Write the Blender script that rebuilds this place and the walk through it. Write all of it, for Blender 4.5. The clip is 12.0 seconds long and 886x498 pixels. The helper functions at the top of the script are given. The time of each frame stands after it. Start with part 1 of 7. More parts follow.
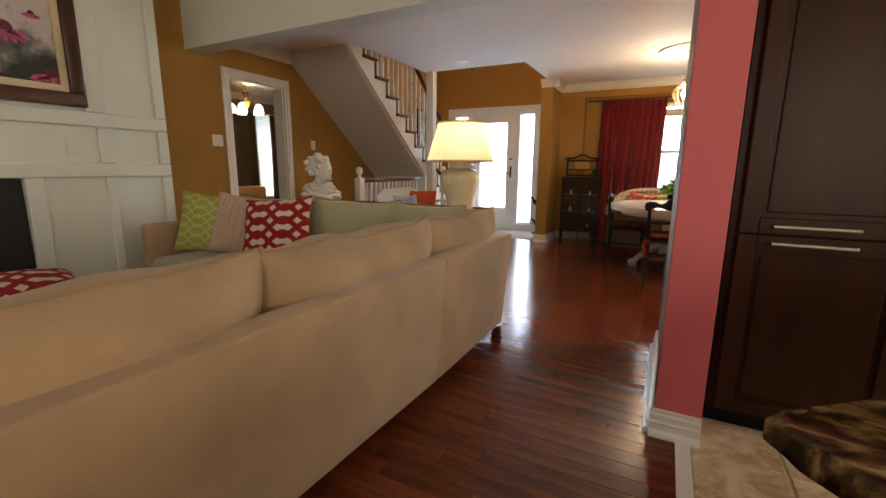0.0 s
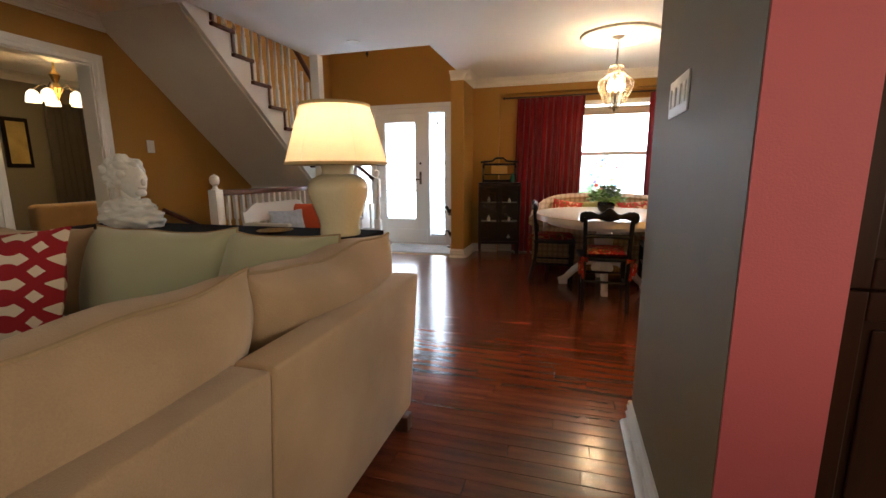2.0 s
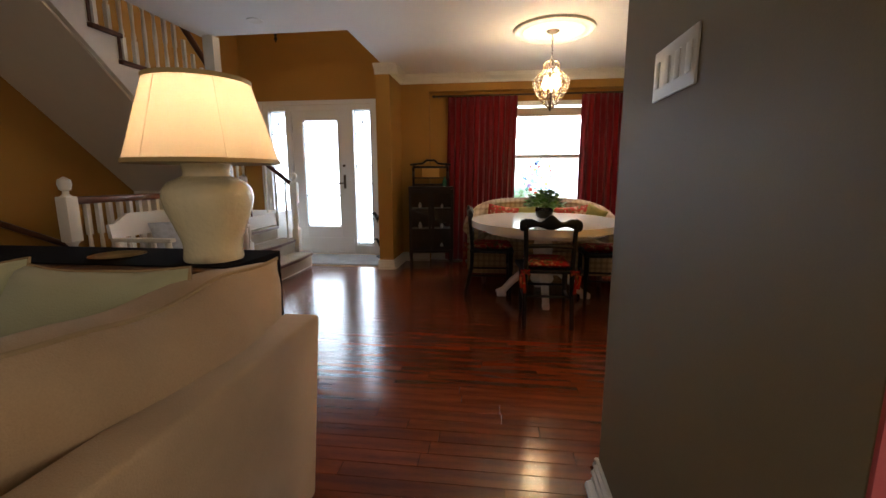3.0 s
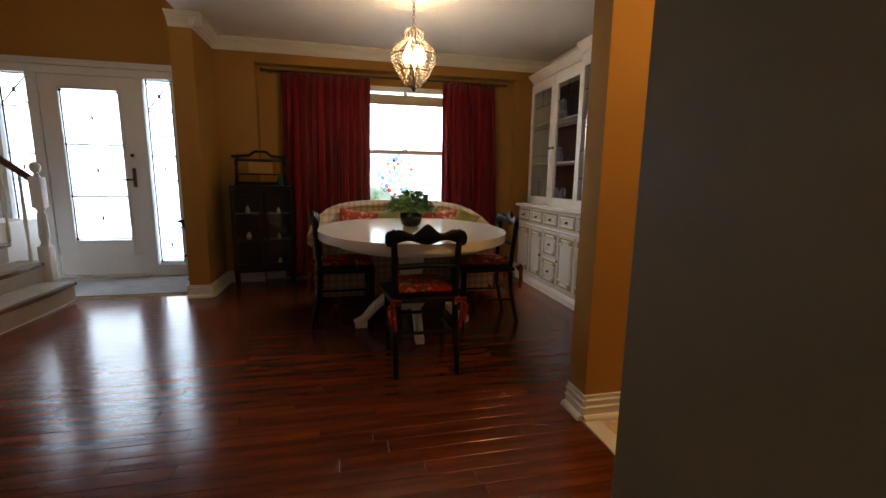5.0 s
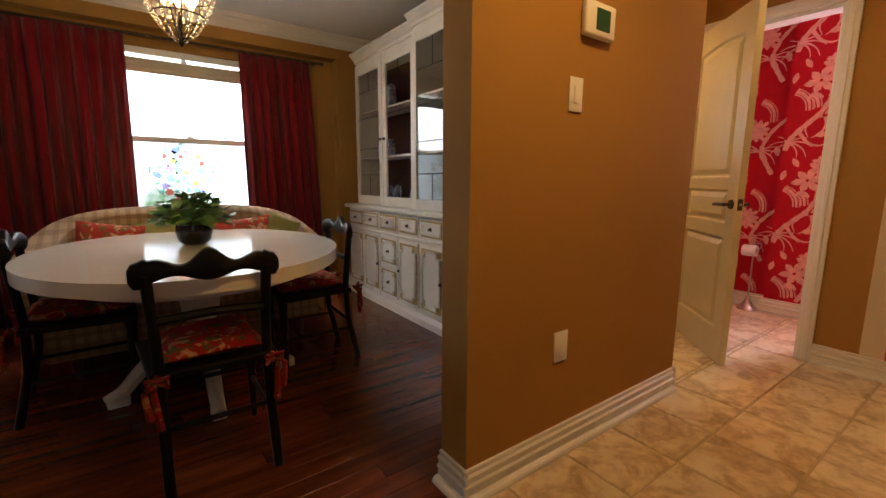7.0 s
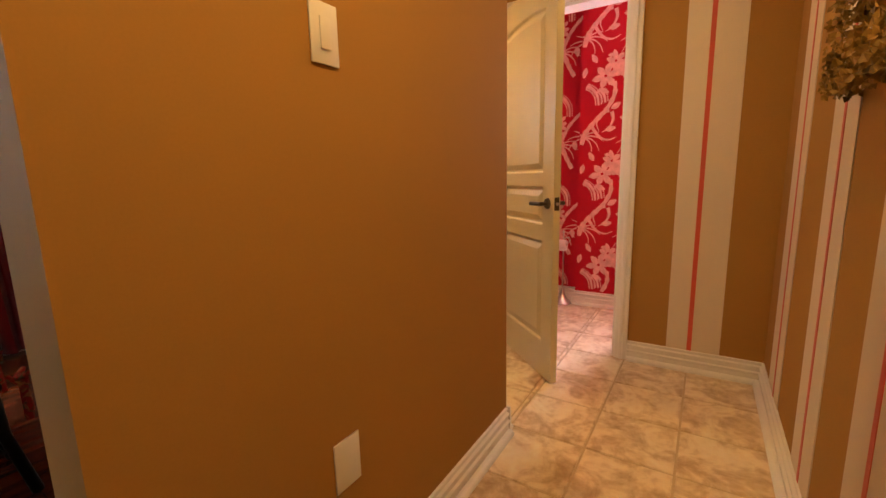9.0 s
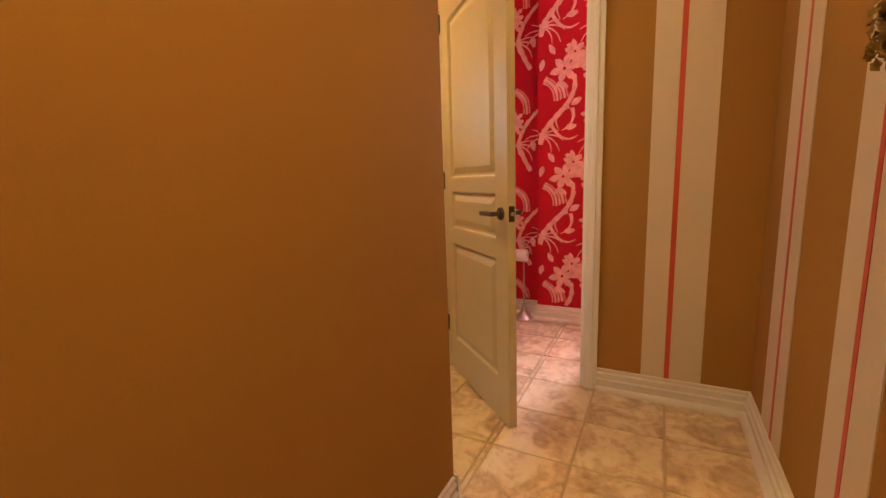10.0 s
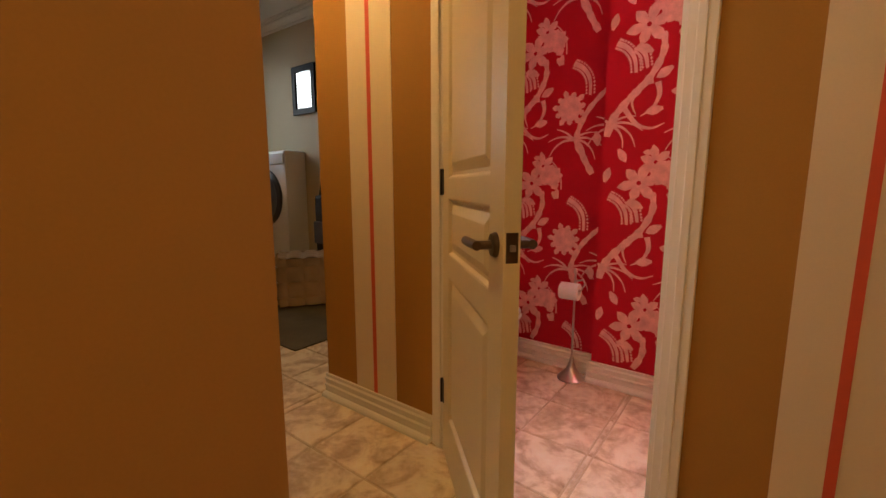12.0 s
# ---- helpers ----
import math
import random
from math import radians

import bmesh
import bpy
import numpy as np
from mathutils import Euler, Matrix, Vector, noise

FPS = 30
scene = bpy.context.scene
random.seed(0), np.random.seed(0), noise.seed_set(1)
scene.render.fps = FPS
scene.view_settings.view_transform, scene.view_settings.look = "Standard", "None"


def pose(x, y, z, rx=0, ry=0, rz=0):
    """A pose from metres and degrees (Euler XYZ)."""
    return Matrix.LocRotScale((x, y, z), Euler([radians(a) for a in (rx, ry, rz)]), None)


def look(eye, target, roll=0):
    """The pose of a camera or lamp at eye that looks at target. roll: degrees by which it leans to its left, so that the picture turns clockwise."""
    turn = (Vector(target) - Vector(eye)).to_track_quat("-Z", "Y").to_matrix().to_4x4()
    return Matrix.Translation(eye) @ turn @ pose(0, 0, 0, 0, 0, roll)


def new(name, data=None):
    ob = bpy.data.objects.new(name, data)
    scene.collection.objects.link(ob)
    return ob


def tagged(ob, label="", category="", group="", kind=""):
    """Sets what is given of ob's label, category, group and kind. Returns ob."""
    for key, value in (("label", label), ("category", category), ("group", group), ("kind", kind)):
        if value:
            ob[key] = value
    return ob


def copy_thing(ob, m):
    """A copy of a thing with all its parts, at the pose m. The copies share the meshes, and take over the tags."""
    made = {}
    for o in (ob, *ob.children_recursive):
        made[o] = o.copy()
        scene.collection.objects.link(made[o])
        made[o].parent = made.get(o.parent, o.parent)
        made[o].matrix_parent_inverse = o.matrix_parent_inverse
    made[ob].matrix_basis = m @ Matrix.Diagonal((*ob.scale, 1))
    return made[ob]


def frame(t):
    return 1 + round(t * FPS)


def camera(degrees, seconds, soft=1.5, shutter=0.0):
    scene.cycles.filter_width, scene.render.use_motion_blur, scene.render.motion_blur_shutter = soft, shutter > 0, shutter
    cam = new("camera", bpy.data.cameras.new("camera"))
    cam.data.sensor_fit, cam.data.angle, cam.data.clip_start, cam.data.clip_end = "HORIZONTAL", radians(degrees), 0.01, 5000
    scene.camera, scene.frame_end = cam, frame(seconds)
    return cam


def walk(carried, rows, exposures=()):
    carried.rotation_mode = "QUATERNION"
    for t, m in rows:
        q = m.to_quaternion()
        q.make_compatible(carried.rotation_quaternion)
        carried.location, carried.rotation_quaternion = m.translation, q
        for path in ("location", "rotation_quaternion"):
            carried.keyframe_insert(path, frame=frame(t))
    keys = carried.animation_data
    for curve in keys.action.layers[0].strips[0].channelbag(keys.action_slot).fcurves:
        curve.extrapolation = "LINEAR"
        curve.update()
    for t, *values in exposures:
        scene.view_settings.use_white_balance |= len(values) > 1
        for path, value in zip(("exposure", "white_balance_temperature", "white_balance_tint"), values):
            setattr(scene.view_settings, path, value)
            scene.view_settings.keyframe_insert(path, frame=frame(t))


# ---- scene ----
cam = camera(92.6, 12.0)
PATH = [
    (0, (0.4085, 0.3125, 1.1365), (-0.4965, 2.0555, 0.759), 0.5),
    (0.5, (0.305, 0.5305, 1.1265), (-0.5275, 2.312, 0.762), 0.5),
    (1, (0.2065, 0.7745, 1.132), (-0.536, 2.597, 0.773), 0.5),
    (1.5, (0.1505, 1.0625, 1.133), (-0.506, 2.917, 0.7725), 0.05),
    (2, (0.1305, 1.3165, 1.1315), (-0.418, 3.208, 0.783), -0.3),
    (2.5, (0.0875, 1.561, 1.137), (-0.3085, 3.491, 0.7975), -0.15),
    (3, (0.0675, 1.7965, 1.1275), (-0.177, 3.753, 0.7945), -0.15),
    (3.2, (0.067, 1.8935, 1.124), (-0.1185, 3.8575, 0.795), -0.15),
    (4.8, (0.0475, 2.622, 1.0945), (0.414, 4.562, 0.7745), 0.8),
    (5, (0.0505, 2.708, 1.0925), (0.488, 4.633, 0.7715), 0.85),
    (5.5, (0.088, 2.909, 1.0755), (0.7005, 4.787, 0.7615), 0.95),
    (6, (0.114, 3.096, 1.0865), (0.92, 4.8985, 0.767), 0.95),
    (6.5, (0.1775, 3.2255, 1.0725), (1.1665, 4.935, 0.759), 0.65),
    (7, (0.2925, 3.351, 1.0795), (1.4455, 4.953, 0.758), 0.25),
    (7.5, (0.421, 3.4595, 1.082), (1.7245, 4.941, 0.7555), -0.45),
    (7.7, (0.4855, 3.508, 1.08), (1.8465, 4.936, 0.751), -0.5),
    (9.3, (1.058, 3.7023, 1.096), (2.7695, 4.6888, 0.761), -1.53),
    (9.5, (1.141, 3.7183, 1.094), (2.8645, 4.6778, 0.762), -1.63),
    (10, (1.3538, 3.7722, 1.0995), (3.109, 4.673, 0.7732), -1.98),
    (10.5, (1.5715, 3.7977, 1.0833), (3.313, 4.731, 0.7765), -2.1),
    (11, (1.8033, 3.8247, 1.0795), (3.4988, 4.842, 0.7782), -1.7),
    (11.5, (2.0362, 3.8545, 1.0768), (3.679, 4.956, 0.7782), -1.05),
    (12, (2.226, 3.8955, 1.0787), (3.8063, 5.0848, 0.78), -0.02),
]
walk(cam, [(t, look(eye, target, roll)) for t, eye, target, roll in PATH],
     ((0, 0.38), (1.0, 0.33), (2.0, 0.2), (2.5, 0.05), (3.0, -0.3), (5.0, -0.8), (6.5, -0.75), (7.5, -0.55), (9.5, -0.2), (10.5, -0.5), (12, -0.74)))

# ---- world, sun and large lights ----
scene.view_settings.exposure = 0.0
world = bpy.data.worlds.new("sky")
scene.world = world
world.use_nodes = True
sky = world.node_tree.nodes.new("ShaderNodeTexSky")
sky.sky_type, sky.sun_disc, sky.sun_elevation, sky.sun_rotation = "NISHITA", False, radians(65), radians(-129)
world.node_tree.links.new(sky.outputs[0], world.node_tree.nodes["Background"].inputs[0])
world.node_tree.nodes["Background"].inputs[1].default_value = 0.1
sun = new("sun", bpy.data.lights.new("sun", "SUN"))
sun.data.energy, sun.data.angle, sun.data.color = 3.0, radians(0.5), (1, 0.95, 0.88)
sun.matrix_world = look((-5, -3, 14), (0, 1, 0))


def area(name, at, to, w, h, watts, color=(1, 1, 1)):
    lamp = new(name, bpy.data.lights.new(name, "AREA"))
    lamp.data.shape, lamp.data.size, lamp.data.size_y = "RECTANGLE", w, h
    lamp.data.energy, lamp.data.color = watts, color
    lamp.matrix_world = look(at, to)
    return lamp


def bulb(name, at, watts, color, radius=0.04):
    lamp = new(name, bpy.data.lights.new(name, "POINT"))
    lamp.data.energy, lamp.data.color, lamp.data.shadow_soft_size = watts, color, radius
    lamp.location = at
    return lamp


DAY = (0.93, 0.97, 1.0)
WARM = (1.0, 0.60, 0.22)
area("door_daylight", (-2.5, 8.05, 1.15), (-2.5, 0, 1.15), 1.75, 2.1, 74, (0.66, 0.80, 1.0))
# added fill from behind; the back window it shines from is made up
area("living_daylight", (-1.6, -3.86, 1.7), (-1.6, 0, 1.3), 3.0, 2.2, 12, (1, 0.93, 0.82))
# added fill before a windowless wall, to brighten the pink wall end and pantry
area("kitchen_daylight", (2.2, -3.86, 1.7), (0.6, 2.0, 1.0), 1.8, 1.6, 98, (1, 0.83, 0.65))
area("kitchen_side_daylight", (3.86, 0.9, 1.6), (0, 1.1, 1.1), 2.6, 1.2, 38, (1, 0.85, 0.68))
area("window_daylight", (0.7, 8.02, 1.79), (0.9, 5.0, 0.4), 1.25, 0.72, 78, DAY)
area("office_daylight", (-6.72, 6.4, 1.3), (0, 6.4, 1.3), 0.7, 1.5, 25, DAY)
area("bathroom_daylight", (4.60, 3.80, 1.74), (3.0, 4.3, 1.2), 0.6, 0.78, 66, (0.94, 0.82, 1.0))
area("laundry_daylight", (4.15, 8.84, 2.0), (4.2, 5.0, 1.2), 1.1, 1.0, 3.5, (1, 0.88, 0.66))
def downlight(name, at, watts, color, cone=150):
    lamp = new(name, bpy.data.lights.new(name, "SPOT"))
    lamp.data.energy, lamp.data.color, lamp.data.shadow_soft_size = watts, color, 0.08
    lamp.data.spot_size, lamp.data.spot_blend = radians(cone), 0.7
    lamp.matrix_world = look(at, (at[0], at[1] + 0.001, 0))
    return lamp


# the hall's ceiling light is out of view; the other two are added fill
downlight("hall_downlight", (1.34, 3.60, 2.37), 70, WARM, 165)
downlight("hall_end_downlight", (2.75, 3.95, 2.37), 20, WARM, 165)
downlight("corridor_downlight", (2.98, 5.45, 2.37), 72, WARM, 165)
bulb("chandelier_bulb", (0.54, 5.90, 2.05), 31, (1, 0.72, 0.42), 0.03)
bulb("table_lamp_bulb", (-0.965, 3.225, 1.34), 10.0, (1, 0.72, 0.48), 0.035)
# fill added inside the pendant to brighten the upper foyer walls
bulb("foyer_pendant_bulb", (-2.17, 6.12, 2.92), 16, (1, 0.70, 0.40), 0.05)
bulb("office_bulb", (-5.2, 4.77, 1.86), 14, WARM, 0.1)


# ---- mesh helpers ----
def quads(bm, pts, faces):
    vs = [bm.verts.new(p) for p in pts]
    return [bm.faces.new([vs[i] for i in f]) for f in faces]


BOX = [(0, 3, 2, 1), (4, 5, 6, 7), (0, 1, 5, 4), (1, 2, 6, 5), (2, 3, 7, 6), (3, 0, 4, 7)]


def box(bm, x0, x1, y0, y1, z0, z1, bevel=0.0, seg=2):
    x0, x1, y0, y1, z0, z1 = min(x0, x1), max(x0, x1), min(y0, y1), max(y0, y1), min(z0, z1), max(z0, z1)
    fs = quads(bm, [(x0, y0, z0), (x1, y0, z0), (x1, y1, z0), (x0, y1, z0), (x0, y0, z1), (x1, y0, z1), (x1, y1, z1), (x0, y1, z1)], BOX)
    if bevel:
        es = list({e for f in fs for e in f.edges})
        bmesh.ops.bevel(bm, geom=es, offset=bevel, segments=seg, profile=0.5, affect="EDGES")
    return bm


def B(*a, **k):
    return box(bmesh.new(), *a, **k)


def lathe(bm, prof, cx=0, cy=0, seg=24):
    """Turns a profile of (radius, z) round the upright axis at cx, cy."""
    rings = []
    for r, z in prof:
        rings.append([bm.verts.new((cx + r * math.cos(2 * math.pi * i / seg), cy + r * math.sin(2 * math.pi * i / seg), z)) for i in range(seg)])
    for a, b in zip(rings, rings[1:]):
        for i in range(seg):
            bm.faces.new((a[i], a[(i + 1) % seg], b[(i + 1) % seg], b[i]))
    if prof[0][0] > 1e-4:
        bm.faces.new(rings[0][::-1])
    if prof[-1][0] > 1e-4:
        bm.faces.new(rings[-1])
    return bm


def tube(bm, pts, r, seg=8, r1=None):
    """A round bar along points, tapering from r to r1."""
    pts = [Vector(p) for p in pts]
    rings, n = [], len(pts)
    for i, p in enumerate(pts):
        d = (pts[min(i + 1, n - 1)] - pts[max(i - 1, 0)]).normalized()
        up = Vector((0, 0, 1)) if abs(d.z) < 0.9 else Vector((1, 0, 0))
        a = d.cross(up).normalized()
        b = a.cross(d)
        rr = r if r1 is None else r + (r1 - r) * i / (n - 1)
        rings.append([bm.verts.new(p + a * rr * math.cos(2 * math.pi * k / seg) + b * rr * math.sin(2 * math.pi * k / seg)) for k in range(seg)])
    for u, v in zip(rings, rings[1:]):
        for k in range(seg):
            bm.faces.new((u[k], u[(k + 1) % seg], v[(k + 1) % seg], v[k]))
    bm.faces.new(rings[0][::-1])
    bm.faces.new(rings[-1])
    return bm


def prism(bm, p0, p1, n, prof):
    """Sweeps a profile of (out along n, up) from p0 to p1; out and up in metres."""
    p0, p1, n = Vector(p0), Vector(p1), Vector(n).normalized()
    up = Vector((0, 0, 1))
    a = [bm.verts.new(p0 + n * d + up * h) for d, h in prof]
    b = [bm.verts.new(p1 + n * d + up * h) for d, h in prof]
    m = len(prof)
    for i in range(m):
        bm.faces.new((a[i], a[(i + 1) % m], b[(i + 1) % m], b[i]))
    bm.faces.new(a[::-1])
    bm.faces.new(b)
    return bm


def slab(bm, outline, z0, z1, bevel=0.0, seg=2):
    """A flat piece with an outline in x, y."""
    lo = [bm.verts.new((x, y, z0)) for x, y in outline]
    hi = [bm.verts.new((x, y, z1)) for x, y in outline]
    m = len(outline)
    fs = [bm.faces.new((lo[i], lo[(i + 1) % m], hi[(i + 1) % m], hi[i])) for i in range(m)]
    top, bot = bm.faces.new(hi), bm.faces.new(lo[::-1])
    if bevel:
        es = list(top.edges) + list(bot.edges)
        bmesh.ops.bevel(bm, geom=es, offset=bevel, segments=seg, profile=0.5, affect="EDGES")
    return bm


def shift(bm, m):
    bmesh.ops.transform(bm, matrix=m, verts=bm.verts)
    return bm


def mesh_of(name, bm, mat, smooth=False):
    me = bpy.data.meshes.new(name)
    bmesh.ops.recalc_face_normals(bm, faces=bm.faces)
    bm.to_mesh(me)
    bm.free()
    for m in (mat if isinstance(mat, (list, tuple)) else [mat]):
        me.materials.append(m)
    if smooth:
        for p in me.polygons:
            p.use_smooth = True
    if smooth is True:
        me.set_sharp_from_angle(angle=radians(42))
    return me


def part(name, bm, mat, parent, label="", smooth=False):
    ob = new(name, mesh_of(name, bm, mat, smooth))
    ob.parent = parent
    if label:
        tagged(ob, label)
    return ob


def thing(name, label, category, at=None, group=""):
    ob = new(name)
    ob.matrix_basis = at or Matrix()
    ob.empty_display_size = 0.05
    return tagged(ob, label, category, group)


def solo(name, bm, mat, label, category, group="", smooth=False, at=None):
    ob = new(name, mesh_of(name, bm, mat, smooth))
    if at:
        ob.matrix_basis = at
    return tagged(ob, label, category, group)


def setting(name, bm, mat, label="", smooth=False):
    return tagged(new(name, mesh_of(name, bm, mat, smooth)), label, kind="structure")


def pillow(w, h, d, n=14, puff=2.2, sag=0.0, tuck=0.06, lump=0.008, freq=5.0):
    """A stuffed cushion, w wide in x, h high in z, d thick in y, with a seam round its edge."""
    bm = bmesh.new()
    sides = []
    for s in (1, -1):
        grid = []
        for j in range(n + 1):
            row = []
            for i in range(n + 1):
                u, v = 2 * i / n - 1, 2 * j / n - 1
                k = max(0.0, (1 - abs(u) ** puff) * (1 - abs(v) ** puff)) ** 0.5
                pull = 1 - tuck * (1 - abs(v) ** 2) * abs(u) ** 3
                pull2 = 1 - tuck * (1 - abs(u) ** 2) * abs(v) ** 3
                z = v * h / 2 * pull2 - sag * (1 - u * u) * (v + 1) / 2
                row.append((u * w / 2 * pull, s * k * d / 2, z))
            grid.append(row)
        sides.append(grid)
    for s, grid in zip((1, -1), sides):
        vs = [[bm.verts.new(p) for p in row] for row in grid]
        for j in range(n):
            for i in range(n):
                f = (vs[j][i], vs[j][i + 1], vs[j + 1][i + 1], vs[j + 1][i])
                bm.faces.new(f if s < 0 else f[::-1])
    bmesh.ops.remove_doubles(bm, verts=bm.verts, dist=1e-4)
    for v in bm.verts:
        q = noise.noise_vector(v.co * freq + Vector((w * 9, h * 7, d * 31))) * lump
        v.co += q
    return bm


def seam(w, h, r=0.006, sag=0.0, n=10, tuck=0.06):
    """The piping round a pillow()."""
    bm, pts = bmesh.new(), []
    for a, b in (((-1, -1), (1, -1)), ((1, -1), (1, 1)), ((1, 1), (-1, 1)), ((-1, 1), (-1, -1))):
        for i in range(n):
            u, v = a[0] + (b[0] - a[0]) * i / n, a[1] + (b[1] - a[1]) * i / n
            pull = 1 - tuck * (1 - abs(v) ** 2) * abs(u) ** 3
            pull2 = 1 - tuck * (1 - abs(u) ** 2) * abs(v) ** 3
            pts.append((u * w / 2 * pull, 0, v * h / 2 * pull2 - sag * (1 - u * u) * (v + 1) / 2))
    pts.append(pts[0])
    return tube(bm, pts, r, 6)


# ---- materials ----
def mat(name, color, rough=0.6, metal=0.0, vary=0.12, scale=3.0, fine=60.0, bump=0.05, coat=0.0, sheen=0.0, dark=None, stretch=(1, 1, 1), spec=0.5, obvar=0.0):
    m = bpy.data.materials.new(name)
    m.use_nodes = True
    N, L = m.node_tree.nodes, m.node_tree.links
    b = N["Principled BSDF"]
    b.inputs["Roughness"].default_value, b.inputs["Metallic"].default_value = rough, metal
    b.inputs["Coat Weight"].default_value, b.inputs["Sheen Weight"].default_value = coat, sheen
    b.inputs["Coat Roughness"].default_value = 0.15
    b.inputs["Specular IOR Level"].default_value = spec
    co = N.new("ShaderNodeTexCoord")
    mp = N.new("ShaderNodeMapping")
    mp.inputs["Scale"].default_value = stretch
    L.new(co.outputs["Object"], mp.inputs[0])
    big, small = N.new("ShaderNodeTexNoise"), N.new("ShaderNodeTexNoise")
    big.inputs["Scale"].default_value, small.inputs["Scale"].default_value = scale, fine
    big.inputs["Detail"].default_value, small.inputs["Detail"].default_value = 5, 3
    L.new(mp.outputs[0], big.inputs[0]), L.new(mp.outputs[0], small.inputs[0])
    add = N.new("ShaderNodeMath")
    add.operation = "MULTIPLY_ADD"
    add.inputs[1].default_value = 0.35
    L.new(small.outputs[0], add.inputs[0]), L.new(big.outputs[0], add.inputs[2])
    ramp = N.new("ShaderNodeValToRGB")
    c = Vector(color)
    lo = Vector(dark) if dark else c * (1 - vary)
    hi = Vector([min(1, v) for v in c * (1 + vary * 0.7)])
    ramp.color_ramp.elements[0].position, ramp.color_ramp.elements[1].position = 0.42, 0.95
    ramp.color_ramp.elements[0].color, ramp.color_ramp.elements[1].color = (*lo, 1), (*hi, 1)
    L.new(add.outputs[0], ramp.inputs[0])
    out = ramp.outputs[0]
    if obvar:
        oi, hs = N.new("ShaderNodeObjectInfo"), N.new("ShaderNodeHueSaturation")
        mr = N.new("ShaderNodeMapRange")
        mr.inputs[3].default_value, mr.inputs[4].default_value = 1 - obvar, 1 + obvar
        L.new(oi.outputs["Random"], mr.inputs[0]), L.new(mr.outputs[0], hs.inputs["Value"]), L.new(out, hs.inputs["Color"])
        out = hs.outputs[0]
    L.new(out, b.inputs["Base Color"])
    if bump:
        bp = N.new("ShaderNodeBump")
        bp.inputs["Strength"].default_value, bp.inputs["Distance"].default_value = min(1, bump * 4), 0.004
        L.new(small.outputs[0], bp.inputs["Height"]), L.new(bp.outputs[0], b.inputs["Normal"])
    return m


def marbled(name, stops, scale, rough, distort, stretch=1.0, obvar=0.0):
    """Cloudy veined stone: two noises through a ramp of colours, set apart piece by piece."""
    m = mat(name, (0.5, 0.5, 0.5), rough, bump=0.01, fine=90)
    N, L = m.node_tree.nodes, m.node_tree.links
    b = N["Principled BSDF"]
    geo, mp, oi, va = N.new("ShaderNodeNewGeometry"), N.new("ShaderNodeMapping"), N.new("ShaderNodeObjectInfo"), N.new("ShaderNodeVectorMath")
    mp.inputs["Scale"].default_value = (1, stretch, 1)
    off = N.new("ShaderNodeCombineXYZ")
    mul = N.new("ShaderNodeMath")
    mul.operation, mul.inputs[1].default_value = "MULTIPLY", 37.0
    L.new(oi.outputs["Random"], mul.inputs[0]), L.new(mul.outputs[0], off.inputs[2]), L.new(mul.outputs[0], off.inputs[0])
    va.operation = "ADD"
    L.new(geo.outputs["Position"], va.inputs[0]), L.new(off.outputs[0], va.inputs[1]), L.new(va.outputs[0], mp.inputs[0])
    n1, n2, mix = N.new("ShaderNodeTexNoise"), N.new("ShaderNodeTexNoise"), N.new("ShaderNodeMath")
    n1.inputs["Scale"].default_value, n1.inputs["Detail"].default_value, n1.inputs["Distortion"].default_value = scale, 8, distort
    n1.inputs["Roughness"].default_value = 0.62
    n2.inputs["Scale"].default_value, n2.inputs["Detail"].default_value = scale * 5, 5
    L.new(mp.outputs[0], n1.inputs[0]), L.new(mp.outputs[0], n2.inputs[0])
    mix.operation, mix.inputs[1].default_value = "MULTIPLY_ADD", 0.3
    sub_ = N.new("ShaderNodeMath")
    sub_.operation, sub_.inputs[1].default_value = "SUBTRACT", 0.5
    L.new(n2.outputs[0], sub_.inputs[0]), L.new(sub_.outputs[0], mix.inputs[0]), L.new(n1.outputs[0], mix.inputs[2])
    ramp = N.new("ShaderNodeValToRGB")
    el = ramp.color_ramp.elements
    while len(el) < len(stops):
        el.new(0.5)
    for e, (p, c) in zip(el, stops):
        e.position, e.color = p, (*c, 1)
    hs, mr = N.new("ShaderNodeHueSaturation"), N.new("ShaderNodeMapRange")
    mr.inputs[3].default_value, mr.inputs[4].default_value = 1 - obvar, 1 + obvar
    L.new(mix.outputs[0], ramp.inputs[0]), L.new(ramp.outputs[0], hs.inputs["Color"])
    L.new(oi.outputs["Random"], mr.inputs[0]), L.new(mr.outputs[0], hs.inputs["Value"]), L.new(hs.outputs[0], b.inputs["Base Color"])
    return m


